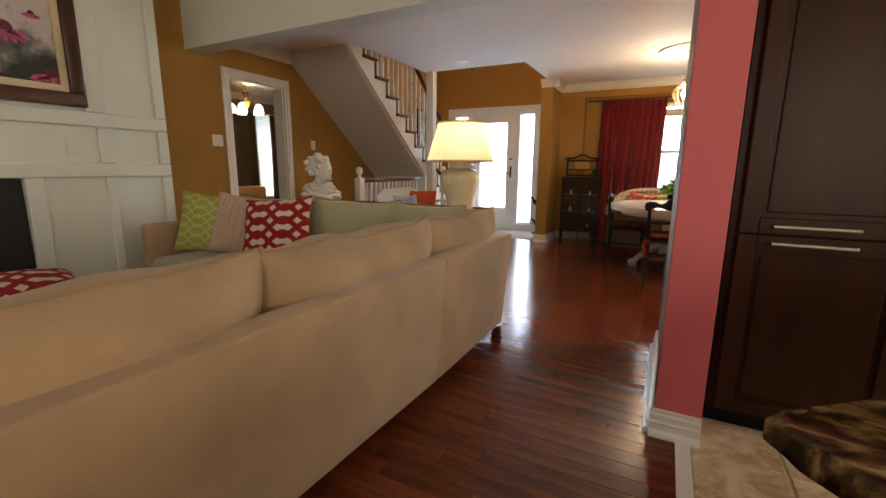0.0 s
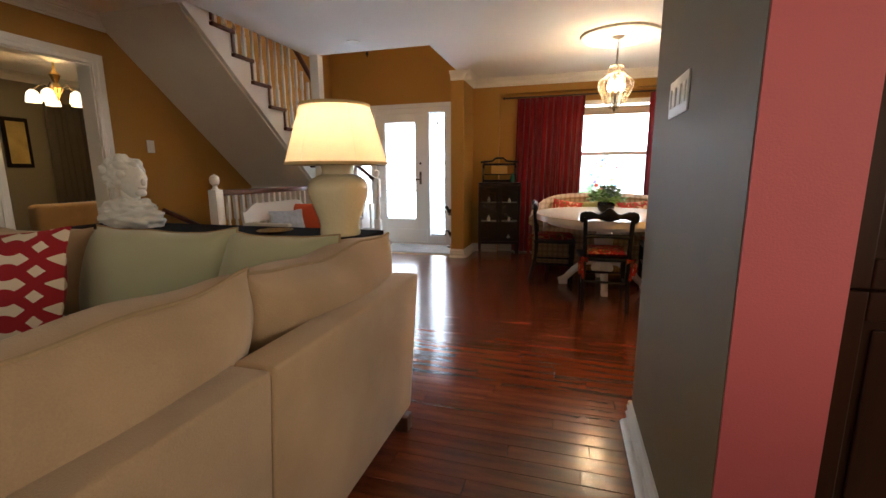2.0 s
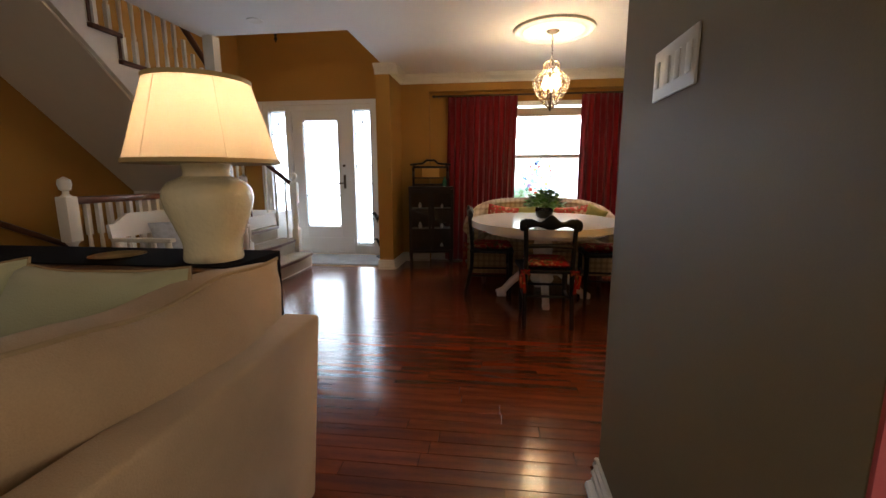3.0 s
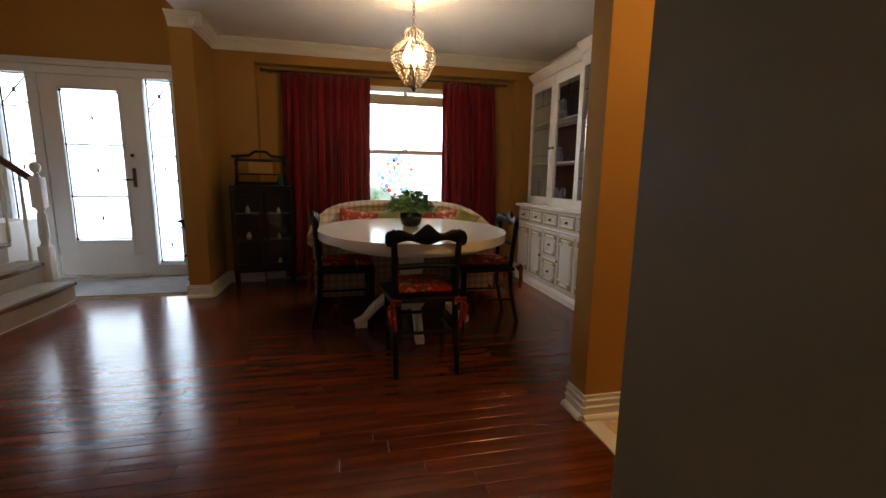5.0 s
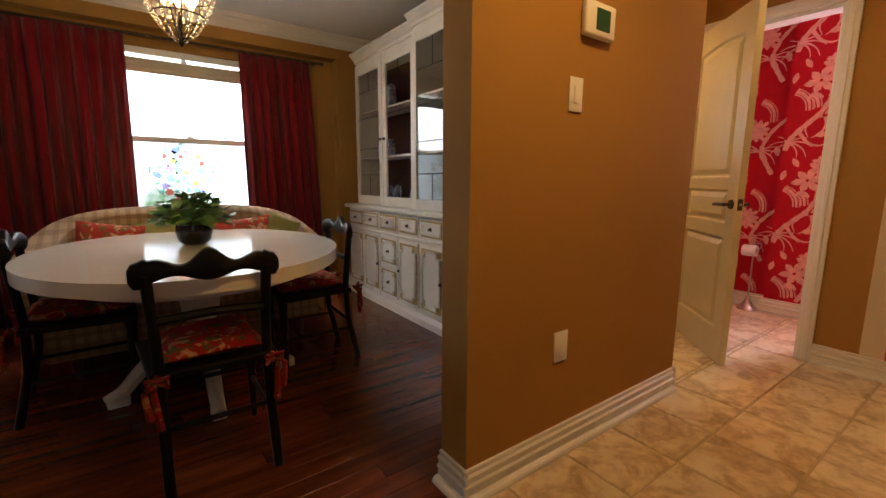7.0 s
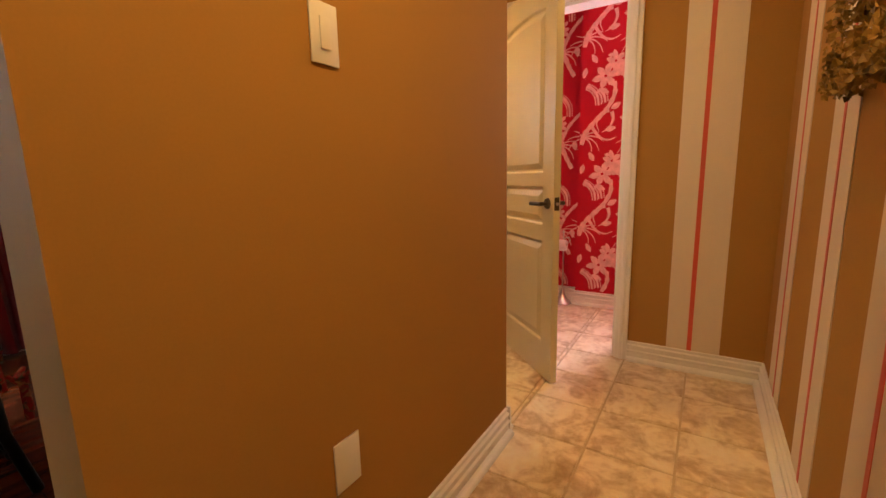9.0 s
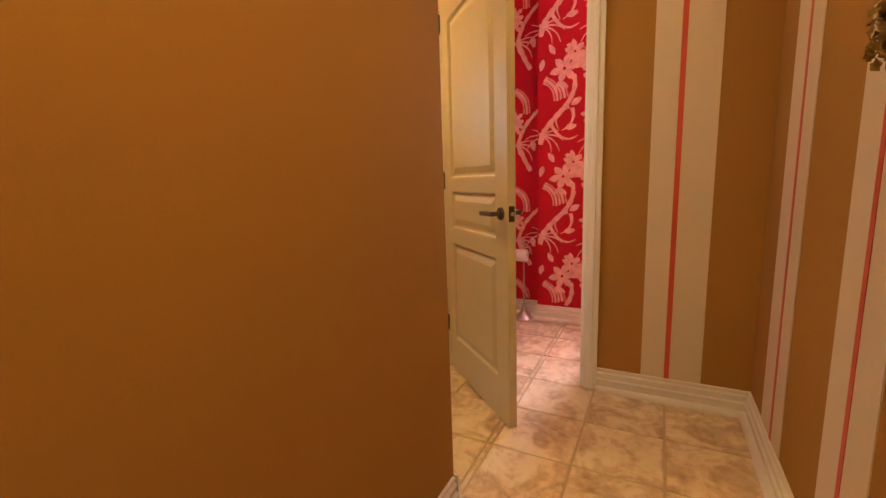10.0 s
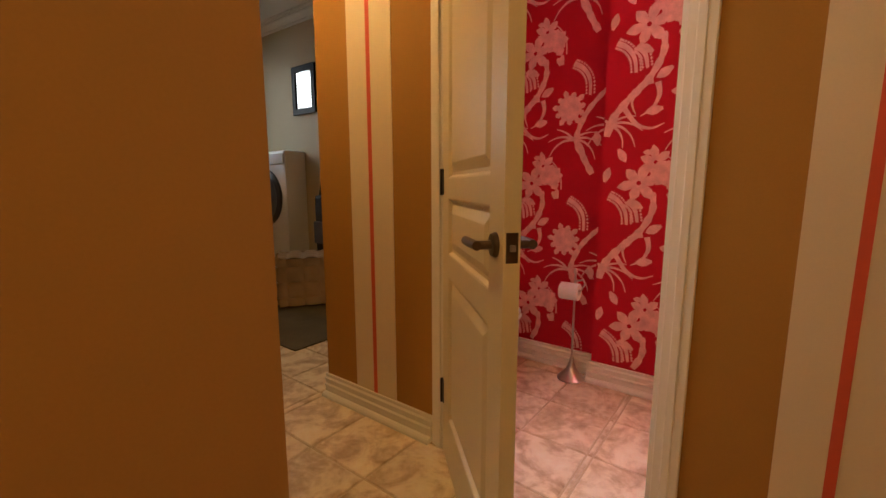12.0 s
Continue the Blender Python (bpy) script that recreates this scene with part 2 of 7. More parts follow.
def flowered(name, ground, petal, green, scale):
    """Printed cloth: ragged petals and leaves scattered on a ground colour."""
    m = mat(name, ground, 0.88, vary=0.15, fine=220, bump=0.06, spec=0.2)
    N, L = m.node_tree.nodes, m.node_tree.links
    b = N["Principled BSDF"]
    last = b.inputs["Base Color"].links[0].from_socket
    co = N.new("ShaderNodeTexCoord")
    for col, sc, lo in ((green, scale * 1.4, 0.58), (petal, scale, 0.60)):
        n = N.new("ShaderNodeTexNoise")
        n.inputs["Scale"].default_value, n.inputs["Detail"].default_value, n.inputs["Distortion"].default_value = sc, 2, 1.5
        mp = N.new("ShaderNodeMapping")
        mp.inputs["Location"].default_value = (sc, 0, sc * 0.3)
        L.new(co.outputs["Object"], mp.inputs[0]), L.new(mp.outputs[0], n.inputs[0])
        mr = N.new("ShaderNodeMapRange")
        mr.inputs[1].default_value, mr.inputs[2].default_value = lo - 0.03, lo + 0.03
        mx = N.new("ShaderNodeMix")
        mx.data_type = "RGBA"
        mx.inputs[7].default_value = (*col, 1)
        L.new(n.outputs[0], mr.inputs[0]), L.new(mr.outputs[0], mx.inputs[0]), L.new(last, mx.inputs[6])
        last = mx.outputs[2]
    L.new(last, b.inputs["Base Color"])
    return m


def glow(name, color, strength):
    m = bpy.data.materials.new(name)
    m.use_nodes = True
    b = m.node_tree.nodes["Principled BSDF"]
    b.inputs["Base Color"].default_value = (*color, 1)
    b.inputs["Emission Color"].default_value, b.inputs["Emission Strength"].default_value = (*color, 1), strength
    return m


def glass(name, color=(1, 1, 1), rough=0.0, ior=1.45):
    m = bpy.data.materials.new(name)
    m.use_nodes = True
    b = m.node_tree.nodes["Principled BSDF"]
    b.inputs["Base Color"].default_value = (*color, 1)
    b.inputs["Transmission Weight"].default_value, b.inputs["Roughness"].default_value, b.inputs["IOR"].default_value = 1, rough, ior
    return m


TAN = mat("tan_wall_paint", (0.39, 0.210, 0.055), 0.85, vary=0.08, scale=0.9, fine=220, bump=0.012, spec=0.12)
GREY = mat("grey_green_wall_paint", (0.215, 0.166, 0.086), 0.5, vary=0.06, scale=1.2, fine=220, bump=0.02, spec=0.22)
PINK = mat("salmon_pink_wall_paint", (0.61, 0.128, 0.14), 0.55, vary=0.05, scale=1.2, fine=220, bump=0.03)
CREAMWALL = mat("cream_wall_paint", (0.55, 0.46, 0.30), 0.6, vary=0.05, scale=1.2, fine=200, bump=0.03)
OFFICEWALL = mat("green_grey_wall_paint", (0.22, 0.20, 0.15), 0.6, vary=0.05, scale=1.2, fine=200, bump=0.03)
CEIL = mat("white_ceiling_paint", (0.85, 0.83, 0.80), 0.8, vary=0.03, scale=1.0, fine=160, bump=0.05)
TRIM = mat("white_trim_paint", (0.78, 0.75, 0.68), 0.32, vary=0.04, scale=4, fine=90, bump=0.01)
PANEL = mat("white_green_panel_paint", (0.72, 0.75, 0.68), 0.4, vary=0.04, scale=3, fine=90, bump=0.01)
STRIPE = mat("cream_stripe_paint", (0.70, 0.60, 0.44), 0.55, vary=0.04, scale=2, fine=150, bump=0.02)
REDLINE = mat("red_stripe_paint", (0.62, 0.09, 0.05), 0.5, vary=0.06, bump=0.01)
HEADER = mat("pale_green_white_paint", (0.74, 0.77, 0.72), 0.6, vary=0.03, bump=0.02)
BLACK = mat("black_lacquered_wood", (0.005, 0.0045, 0.0045), 0.42, vary=0.4, fine=40, bump=0.01, spec=0.2)
IRON = mat("black_iron", (0.02, 0.02, 0.02), 0.45, metal=0.6, vary=0.3, bump=0.05)
DARKWOOD = mat("dark_stained_wood", (0.05, 0.018, 0.010), 0.35, vary=0.35, scale=3, fine=25, stretch=(6, 6, 1), bump=0.03)
ESPRESSO = mat("espresso_cabinet_wood", (0.036, 0.0135, 0.0065), 0.35, vary=0.35, scale=2, fine=18, stretch=(8, 8, 0.7), bump=0.02, spec=0.16)
TREADWOOD = mat("dark_red_tread_wood", (0.10, 0.033, 0.016), 0.3, vary=0.3, scale=3, fine=25, stretch=(1, 6, 6), bump=0.02)
SOFA = mat("beige_microfibre", (0.44, 0.305, 0.18), 0.9, vary=0.20, scale=3.5, fine=260, bump=0.10, sheen=0.2, spec=0.15)
# the beige sofa cloth with the light's green tint put into its colour
GREENTINT = mat("green_tinted_microfibre", (0.42, 0.42, 0.27), 0.9, vary=0.08, scale=3, fine=260, bump=0.10, sheen=0.3, spec=0.2)
PIPING = mat("brown_piping", (0.34, 0.24, 0.13), 0.9, vary=0.1, fine=200, bump=0.08)
REDCLOTH = mat("crimson_curtain_cloth", (0.165, 0.0018, 0.0065), 0.9, vary=0.15, scale=4, fine=300, bump=0.08, sheen=0.2, spec=0.2)
CERAMIC = mat("ivory_glazed_ceramic", (0.84, 0.75, 0.52), 0.18, vary=0.05, scale=6, fine=42, bump=0.25)
PLASTER = mat("white_bust_plaster", (0.72, 0.70, 0.64), 0.6, vary=0.12, scale=9, fine=60, bump=0.12)
GOLD = mat("brass", (0.72, 0.48, 0.16), 0.25, metal=1.0, vary=0.1, bump=0.02)
BRONZE = mat("antique_bronze", (0.10, 0.075, 0.055), 0.35, metal=0.9, vary=0.3, bump=0.03)
NICKEL = mat("brushed_nickel", (0.55, 0.50, 0.46), 0.3, metal=1.0, vary=0.1, bump=0.01)
STEEL = mat("satin_steel", (0.7, 0.68, 0.66), 0.3, metal=1.0, vary=0.05, bump=0.01)
PLASTIC = mat("white_plastic", (0.80, 0.77, 0.70), 0.35, vary=0.03, bump=0.0)
TABLETOP = mat("glossy_white_tabletop", (0.80, 0.72, 0.60), 0.12, vary=0.04, scale=5, fine=60, bump=0.01)
HUTCH = mat("antique_white_paint", (0.74, 0.70, 0.63), 0.4, vary=0.08, scale=6, fine=50, bump=0.04)
GLAZE = mat("ochre_antique_glaze", (0.42, 0.29, 0.09), 0.5, vary=0.2, scale=12, bump=0.05)
DOORPAINT = mat("cream_door_paint", (0.68, 0.60, 0.40), 0.35, vary=0.04, scale=3, fine=120, bump=0.01)
FRONTDOOR = mat("white_front_door_paint", (0.76, 0.76, 0.76), 0.4, vary=0.03, bump=0.01)
GROUT = mat("grey_beige_grout", (0.60, 0.46, 0.29), 0.85, vary=0.15, fine=120, bump=0.1)

# ---- setting: walls, floors, ceilings ----
H = 2.42          # ceiling of the lower rooms
HT = 4.2          # ceiling of the living room
VOID = 5.0        # top of the foyer


def walls(name, mat, label, *boxes):
    bm = bmesh.new()
    for b in boxes:
        box(bm, *b)
    return setting(name, bm, mat, label)


walls("wall_west", TAN, "tan painted living room wall with a cased doorway",
      (-3.8, -3.655, -4, 3.35, 0, VOID), (-3.8, -3.655, 4.05, 8.0, 0, VOID), (-3.8, -3.655, 3.35, 4.05, 2.03, VOID))
walls("wall_foyer", TAN, "tan painted foyer wall round the front door",
      (-3.655, -3.34, 7.85, 8.0, 0, VOID), (-1.65, -1.363, 7.85, 8.0, 0, VOID), (-3.34, -1.65, 7.85, 8.0, 2.16, VOID))
walls("wall_pier", TAN, "tan painted wall end between foyer and dining room", (-1.363, -1.19, 6.87, 8.0, 0, VOID))
walls("wall_void", TAN, "tan upper walls round the open foyer",
      (-1.27, -1.15, 5.64, 6.87, H + 0.02, VOID), (-2.70, -1.27, 5.54, 5.64, H + 0.02, VOID), (-2.70, -2.6, 3.6, 5.54, H + 0.02, VOID), (-3.655, -2.70, 3.5, 3.6, H + 0.02, VOID))
walls("wall_dining", TAN, "tan painted dining wall with a shallow window niche",
      (-1.19, -0.82, 7.45, 7.75, 0, H), (1.97, 2.5, 7.45, 7.75, 0, H), (-0.82, 1.97, 7.45, 7.75, 2.22, H),
      (-0.82, 0.1, 7.58, 7.75, 0, 2.22), (1.3, 1.97, 7.58, 7.75, 0, 2.22), (0.1, 1.3, 7.58, 7.75, 0, 0.78), (0.1, 1.3, 7.58, 7.75, 2.1, 2.22))
walls("wall_dining_east", TAN, "tan painted dining room side wall", (2.4, 2.50, 4.49, 7.45, 0, H))
walls("wall_hall_north", TAN, "tan painted hall wall", (1.11, 2.50, 4.35, 4.49, 0, H))
walls("wall_hall_south", TAN, "tan painted hall wall with cream stripes", (0.80, 3.53, 3.25, 3.37, 0, H), (0.63, 0.80, 3.13, 3.24, 0, H))
walls("wall_grey", GREY, "grey-green painted wall between living room and kitchen", (0.455, 0.63, 2.242, 3.24, 0, HT))
walls("wall_pink", PINK, "salmon pink painted wall end in the kitchen", (0.457, 0.632, 2.236, 2.242, 0, HT), (0.63, 0.634, 2.242, 2.42, 0, HT))
walls("wall_hall_east", TAN, "tan painted hall end wall with a cream stripe and a doorway",
      (3.53, 3.65, 3.25, 4.09, 0, H), (3.53, 3.65, 4.85, 5.62, 0, H), (3.53, 3.65, 4.09, 4.85, 2.05, H))
walls("wall_laundry", CREAMWALL, "cream painted laundry walls",
      (2.4, 3.6, 8.7, 8.8, 0, 2.8), (4.7, 5.1, 8.7, 8.8, 0, 2.8), (3.6, 4.7, 8.7, 8.8, 0, 1.5), (3.6, 4.7, 8.7, 8.8, 2.55, 2.8), (5.0, 5.1, 5.72, 8.7, 0, 2.8), (3.65, 5.1, 5.6, 5.72, 0, 2.8), (2.4, 2.50, 7.75, 8.7, 0, 2.8), (2.4, 3.53, 5.72, 5.76, H + 0.125, 2.8), (2.4, 2.50, 5.72, 7.75, H, 2.8))
walls("wall_kitchen", CREAMWALL, "plain kitchen walls", (0.66, 4.0, 3.05, 3.25, 0, HT), (3.9, 4.0, -4, -0.4, 0, HT), (3.9, 4.0, 2.2, 3.05, 0, HT), (3.9, 4.0, -0.4, 2.2, 0, 1.0), (3.9, 4.0, -0.4, 2.2, 2.2, HT))
# out of view; its opening is made up for the living room fill
walls("wall_back", TAN, "plain living room wall out of view, opening added for the fill",
      (-3.655, -3.1, -4.1, -3.9, 0, HT), (-0.1, 4, -4.1, -3.9, 0, HT), (-3.1, -0.1, -4.1, -3.9, 0, 0.6), (-3.1, -0.1, -4.1, -3.9, 2.8, HT))
walls("wall_office", OFFICEWALL, "grey-green office walls",
      (-6.7, -6.6, 1.5, 6.06, 0, H), (-6.7, -6.6, 6.75, 7.4, 0, H), (-6.7, -6.6, 6.06, 6.75, 0, 0.55), (-6.7, -6.6, 6.06, 6.75, 2.12, H),
      (-6.6, -3.8, 1.4, 1.5, 0, H), (-6.6, -3.8, 7.4, 7.5, 0, H))
walls("header", HEADER, "pale painted dropped header over the living room", (-3.655, 0.455, 2.92, 3.12, 2.19, HT))

# ceilings
walls("ceiling", CEIL, "white painted ceiling",
      (-2.68, 2.5, 3.12, 5.69, H, H + 0.12), (-3.655, -2.68, 3.12, 4.10, H, H + 0.12), (-1.27, 2.5, 5.69, 7.75, H, H + 0.12),
      (0.455, 5.3, 3.12, 5.72, H + 0.002, H + 0.122), (2.4, 5.1, 5.76, 8.8, 2.8, 2.9))
walls("ceiling_living", CEIL, "high white living room ceiling", (-3.8, 4.0, -4.1, 3.12, HT, HT + 0.1))
walls("ceiling_foyer", CEIL, "high white foyer ceiling", (-3.8, -1.1, 3.5, 8.0, VOID, VOID + 0.1))
walls("ceiling_office", CEIL, "white office ceiling", (-6.7, -3.8, 1.4, 7.5, H, H + 0.1))

# floors: beds under the boards and tiles
walls("floor", mat("dark_floor_joint", (0.03, 0.012, 0.008), 0.6), "dark red hardwood strip floor", (-3.8, 0.58, -4.1, 6.99, -0.12, -0.012), (0.58, 1.13, 2.42, 6.99, -0.12, -0.012), (1.13, 2.5, 4.35, 6.99, -0.12, -0.012), (-1.363, 2.5, 6.99, 7.75, -0.12, -0.012))
walls("floor_hall", GROUT, "beige marbled ceramic tile floor", (1.13, 5.3, 3.25, 4.35, -0.12, -0.004), (2.50, 5.1, 4.35, 8.8, -0.12, -0.004), (0.58, 4.0, -4.1, 2.42, -0.12, -0.004))
walls("floor_foyer", GROUT, "grey foyer tile floor", (-3.8, -1.363, 6.99, 8.0, -0.12, -0.002))
walls("floor_office", mat("grey_carpet", (0.25, 0.22, 0.18), 0.95, bump=0.2), "carpeted office floor", (-6.7, -3.8, 1.4, 7.5, -0.12, -0.002))
walls("ground", mat("lawn_ground", (0.09, 0.14, 0.05), 0.9, bump=0.2), "plain lawn outside", (-60, 60, 8.2, 90, -0.4, -0.3))

# mouldings
BASEPROF = [(0, 0), (0.016, 0), (0.016, 0.048), (0.022, 0.054), (0.022, 0.061), (0.013, 0.066), (0.013, 0.081), (0.018, 0.085), (0.018, 0.093), (0.008, 0.099), (0.008, 0.106), (0.012, 0.110), (0.010, 0.116), (0, 0.116)]
SHOE = [(0.0165, 0), (0.042, 0), (0.041, 0.010), (0.036, 0.018), (0.027, 0.023), (0.0165, 0.024)]


def mouldings(name, prof, label, *runs, mat=None):
    bm = bmesh.new()
    for p0, p1, n in runs:
        prism(bm, (*p0, 0), (*p1, 0), (*n, 0), prof)
    return setting(name, bm, mat or TRIM, label)


RUNS = [((1.095, 4.35), (2.49, 4.35), (0, -1)), ((1.11, 4.49), (1.11, 4.333), (-1, 0)), ((2.50, 4.333), (2.50, 5.7), (1, 0)),
        ((3.53, 3.37), (3.53, 4.02), (-1, 0)), ((3.53, 4.93), (3.53, 5.63), (-1, 0)), ((0.80, 3.37), (3.51, 3.37), (0, 1)), ((0.44, 3.24), (0.80, 3.24), (0, 1)),
        ((0.455, 2.224), (0.455, 3.255), (-1, 0)), ((0.44, 2.236), (0.634, 2.236), (0, -1)), ((-1.38, 6.87), (-1.175, 6.87), (0, -1)),
        ((-1.19, 6.853), (-1.19, 7.45), (1, 0)), ((-1.19, 7.45), (-0.82, 7.45), (0, -1)), ((1.97, 7.45), (2.4, 7.45), (0, -1)),
        ((-3.655, 2.5), (-3.655, 3.27), (1, 0)), ((-3.655, 4.14), (-3.655, 5.8), (1, 0)), ((-0.82, 7.58), (1.97, 7.58), (0, -1)), ((2.4, 4.49), (2.4, 7.45), (-1, 0)),
        ((4.6, 4.58), (4.6, 5.6), (-1, 0)), ((4.5, 3.4), (4.5, 4.597), (-1, 0)), ((4.483, 4.58), (4.6, 4.58), (0, 1)), ((3.65, 5.72), (5.0, 5.72), (0, 1)), ((5.0, 5.72), (5.0, 8.7), (-1, 0))]
mouldings("baseboard", BASEPROF, "white moulded baseboard", *RUNS)
mouldings("trim_shoe", SHOE, "white shoe moulding along the baseboard", *RUNS)
CROWN = [(0, -0.105), (0.012, -0.105), (0.014, -0.090), (0.026, -0.088), (0.026, -0.080), (0.034, -0.064), (0.058, -0.039), (0.058, -0.031), (0.078, -0.030), (0.082, -0.014), (0.096, -0.012), (0.096, 0), (0, 0)]
CR = [(d, H + h) for d, h in CROWN]
mouldings("trim_crown", CR, "white crown moulding", ((-1.19, 6.80), (-1.19, 7.45), (1, 0)), ((-1.363, 6.87), (-1.09, 6.87), (0, -1)), ((-1.19, 7.45), (2.4, 7.45), (0, -1)),
          ((2.4, 4.49), (2.4, 7.45), (-1, 0)), ((-3.655, 3.12), (-3.655, 4.2), (1, 0)), ((-6.6, 1.5), (-6.6, 7.4), (1, 0)))
mouldings("trim_crown_laundry", [(d, 2.8 + h) for d, h in CROWN], "white crown moulding in the laundry", ((5.0, 5.72), (5.0, 8.7), (-1, 0)))


def casing(bm, axis, at, out, a0, a1, top, w=0.085, d=0.02):
    """A door casing on the wall face axis = at, out towards +1 or -1."""
    def put(u0, u1, z0, z1, dd):
        lo, hi = sorted((at, at + out * dd))
        if axis == "x":
            box(bm, lo, hi, u0, u1, z0, z1, 0.003, 1)
        else:
            box(bm, u0, u1, lo, hi, z0, z1, 0.003, 1)
    for s0, s1 in ((a0 - w, a0), (a1, a1 + w)):
        put(s0, s1, 0, top + w, d)
        mid = (s0 + s1) / 2
        put(mid - 0.012, mid + 0.012, 0, top + w * 0.6, d + 0.006)
    put(a0, a1, top, top + w, d)
    put(a0, a1, top + w * 0.35, top + w * 0.62, d + 0.006)


bm = bmesh.new()
casing(bm, "x", -3.655, 1, 3.35, 4.05, 2.03)
box(bm, -3.80, -3.655, 3.35, 3.365, 0, 2.03), box(bm, -3.80, -3.655, 4.035, 4.05, 0, 2.03), box(bm, -3.80, -3.655, 3.365, 4.035, 2.015, 2.03)
setting("trim_office_doorway", bm, TRIM, "white casing round the open office doorway")
bm = bmesh.new()
casing(bm, "x", 3.53, -1, 4.09, 4.85, 2.05, 0.07)
box(bm, 3.53, 3.65, 4.09, 4.105, 0, 2.05), box(bm, 3.53, 3.65, 4.83, 4.85, 0, 2.05), box(bm, 3.53, 3.65, 4.105, 4.83, 2.03, 2.05)
setting("trim_bathroom_doorway", bm, TRIM, "cream white casing round the bathroom doorway")
walls("threshold", TRIM, "pale stone threshold between wood and tile", (1.09, 1.175, 3.40, 4.33, -0.01, 0.006), (0.545, 0.60, -4.0, 2.215, -0.01, 0.006))

# painted stripes: thin raised paint films
bm = bmesh.new()
for x0, x1, y0, y1 in ((3.527, 3.53, 3.564, 3.818), (3.527, 3.53, 5.137, 5.397)):
    box(bm, x0, x1, y0, y1, 0.115, H)
for x0, x1 in ((3.02, 3.30), (2.41, 2.67), (1.87, 2.14)):
    box(bm, x0, x1, 3.37, 3.373, 0.115, H)
setting("trim_stripes", bm, STRIPE, "wide cream stripes painted on the tan wall")
bm = bmesh.new()
for y in (3.706, 5.267):
    box(bm, 3.5255, 3.527, y - 0.011, y + 0.011, 0.115, H)
for x in (3.145, 2.54, 2.005):
    box(bm, x - 0.011, x + 0.011, 3.373, 3.3745, 0.115, H)
setting("trim_red_lines", bm, REDLINE, "thin red lines painted down the cream stripes")

# ---- living room ----
STX = -2.74
# main stair: flight along the west wall, landing and lower steps at the foyer
stair = tagged(thing("staircase", "white staircase with dark wooden treads, carpet and white balusters", "staircase"), kind="structure")
for k in range(0, 11):
    yk, zk = 4.193 + 0.22 * k, 2.754 - 0.188 * k
    part("tread", B(-3.655, STX + 0.03, yk - 0.25, yk, zk - 0.035, zk, 0.008), TREADWOOD, stair, "dark wooden tread")
    part("riser", B(-3.655, STX + 0.012, yk - 0.05, yk - 0.03, zk - 0.188, zk - 0.035), TRIM, stair)
    part("bracket", B(STX + 0.012, STX + 0.024, yk - 0.045, yk - 0.022, zk - 0.188, zk - 0.035, 0.002, 1), TREADWOOD, stair, "dark edge strip on the riser end")
    for j in (0.07, 0.18):
        zt = zk + 0.86 + (0.188 / 0.22) * (j - 0.11)
        bal = bmesh.new()
        box(bal, STX - 0.035, STX - 0.005, yk - j - 0.015, yk - j + 0.015, zk, zk + 0.18)
        lathe(bal, [(0.012, zk + 0.18), (0.018, zk + 0.21), (0.011, zk + 0.25), (0.017, zk + 0.45), (0.011, zk + 0.62), (0.015, zk + 0.64)], STX - 0.02, yk - j, 8)
        box(bal, STX - 0.033, STX - 0.007, yk - j - 0.013, yk - j + 0.013, zk + 0.64, zt)
        part("baluster", bal, TRIM, stair)
side = bmesh.new()
outl = [(5.78, 1.02), (3.9, 2.60), (3.9, 2.80)]
for k in range(0, 11):
    yk, zk = 4.193 + 0.22 * k - 0.05, 2.754 - 0.188 * k - 0.036
    outl += [(yk, zk), (yk, zk - 0.188)]
outl += [(6.343, 0.65), (5.78, 0.65)]
vs0 = [side.verts.new((STX - 0.03, y, z)) for y, z in outl]
vs1 = [side.verts.new((STX + 0.010, y, z)) for y, z in outl]
side.faces.new(vs0), side.faces.new(vs1[::-1])
for i in range(len(outl)):
    j = (i + 1) % len(outl)
    side.faces.new((vs0[i], vs0[j], vs1[j], vs1[i]))
part("stringer", side, TRIM, stair, "white stepped stringer")
sof = bmesh.new()
quads(sof, [(-3.654, 5.78, 1.0), (STX - 0.031, 5.78, 1.0), (STX - 0.031, 3.9, 2.58), (-3.654, 3.9, 2.58), (-3.654, 5.78, 1.03), (STX - 0.031, 5.78, 1.03), (STX - 0.031, 3.9, 2.61), (-3.654, 3.9, 2.61)], BOX)
part("soffit", sof, mat("beige_soffit_paint", (0.70, 0.65, 0.56), 0.6, vary=0.04, bump=0.02), stair, "smooth painted sloping soffit")
part("landing_wall", B(-3.655, STX, 5.79, 6.34, 0, 1.0), TRIM, stair)
part("landing", B(-3.655, STX - 0.02, 6.345, 7.40, 0, 0.686), TRIM, stair)
CARPET = mat("beige_stair_carpet", (0.46, 0.40, 0.31), 0.95, vary=0.15, scale=6, fine=240, bump=0.2)
LX = [-2.30, -2.52, -2.74]
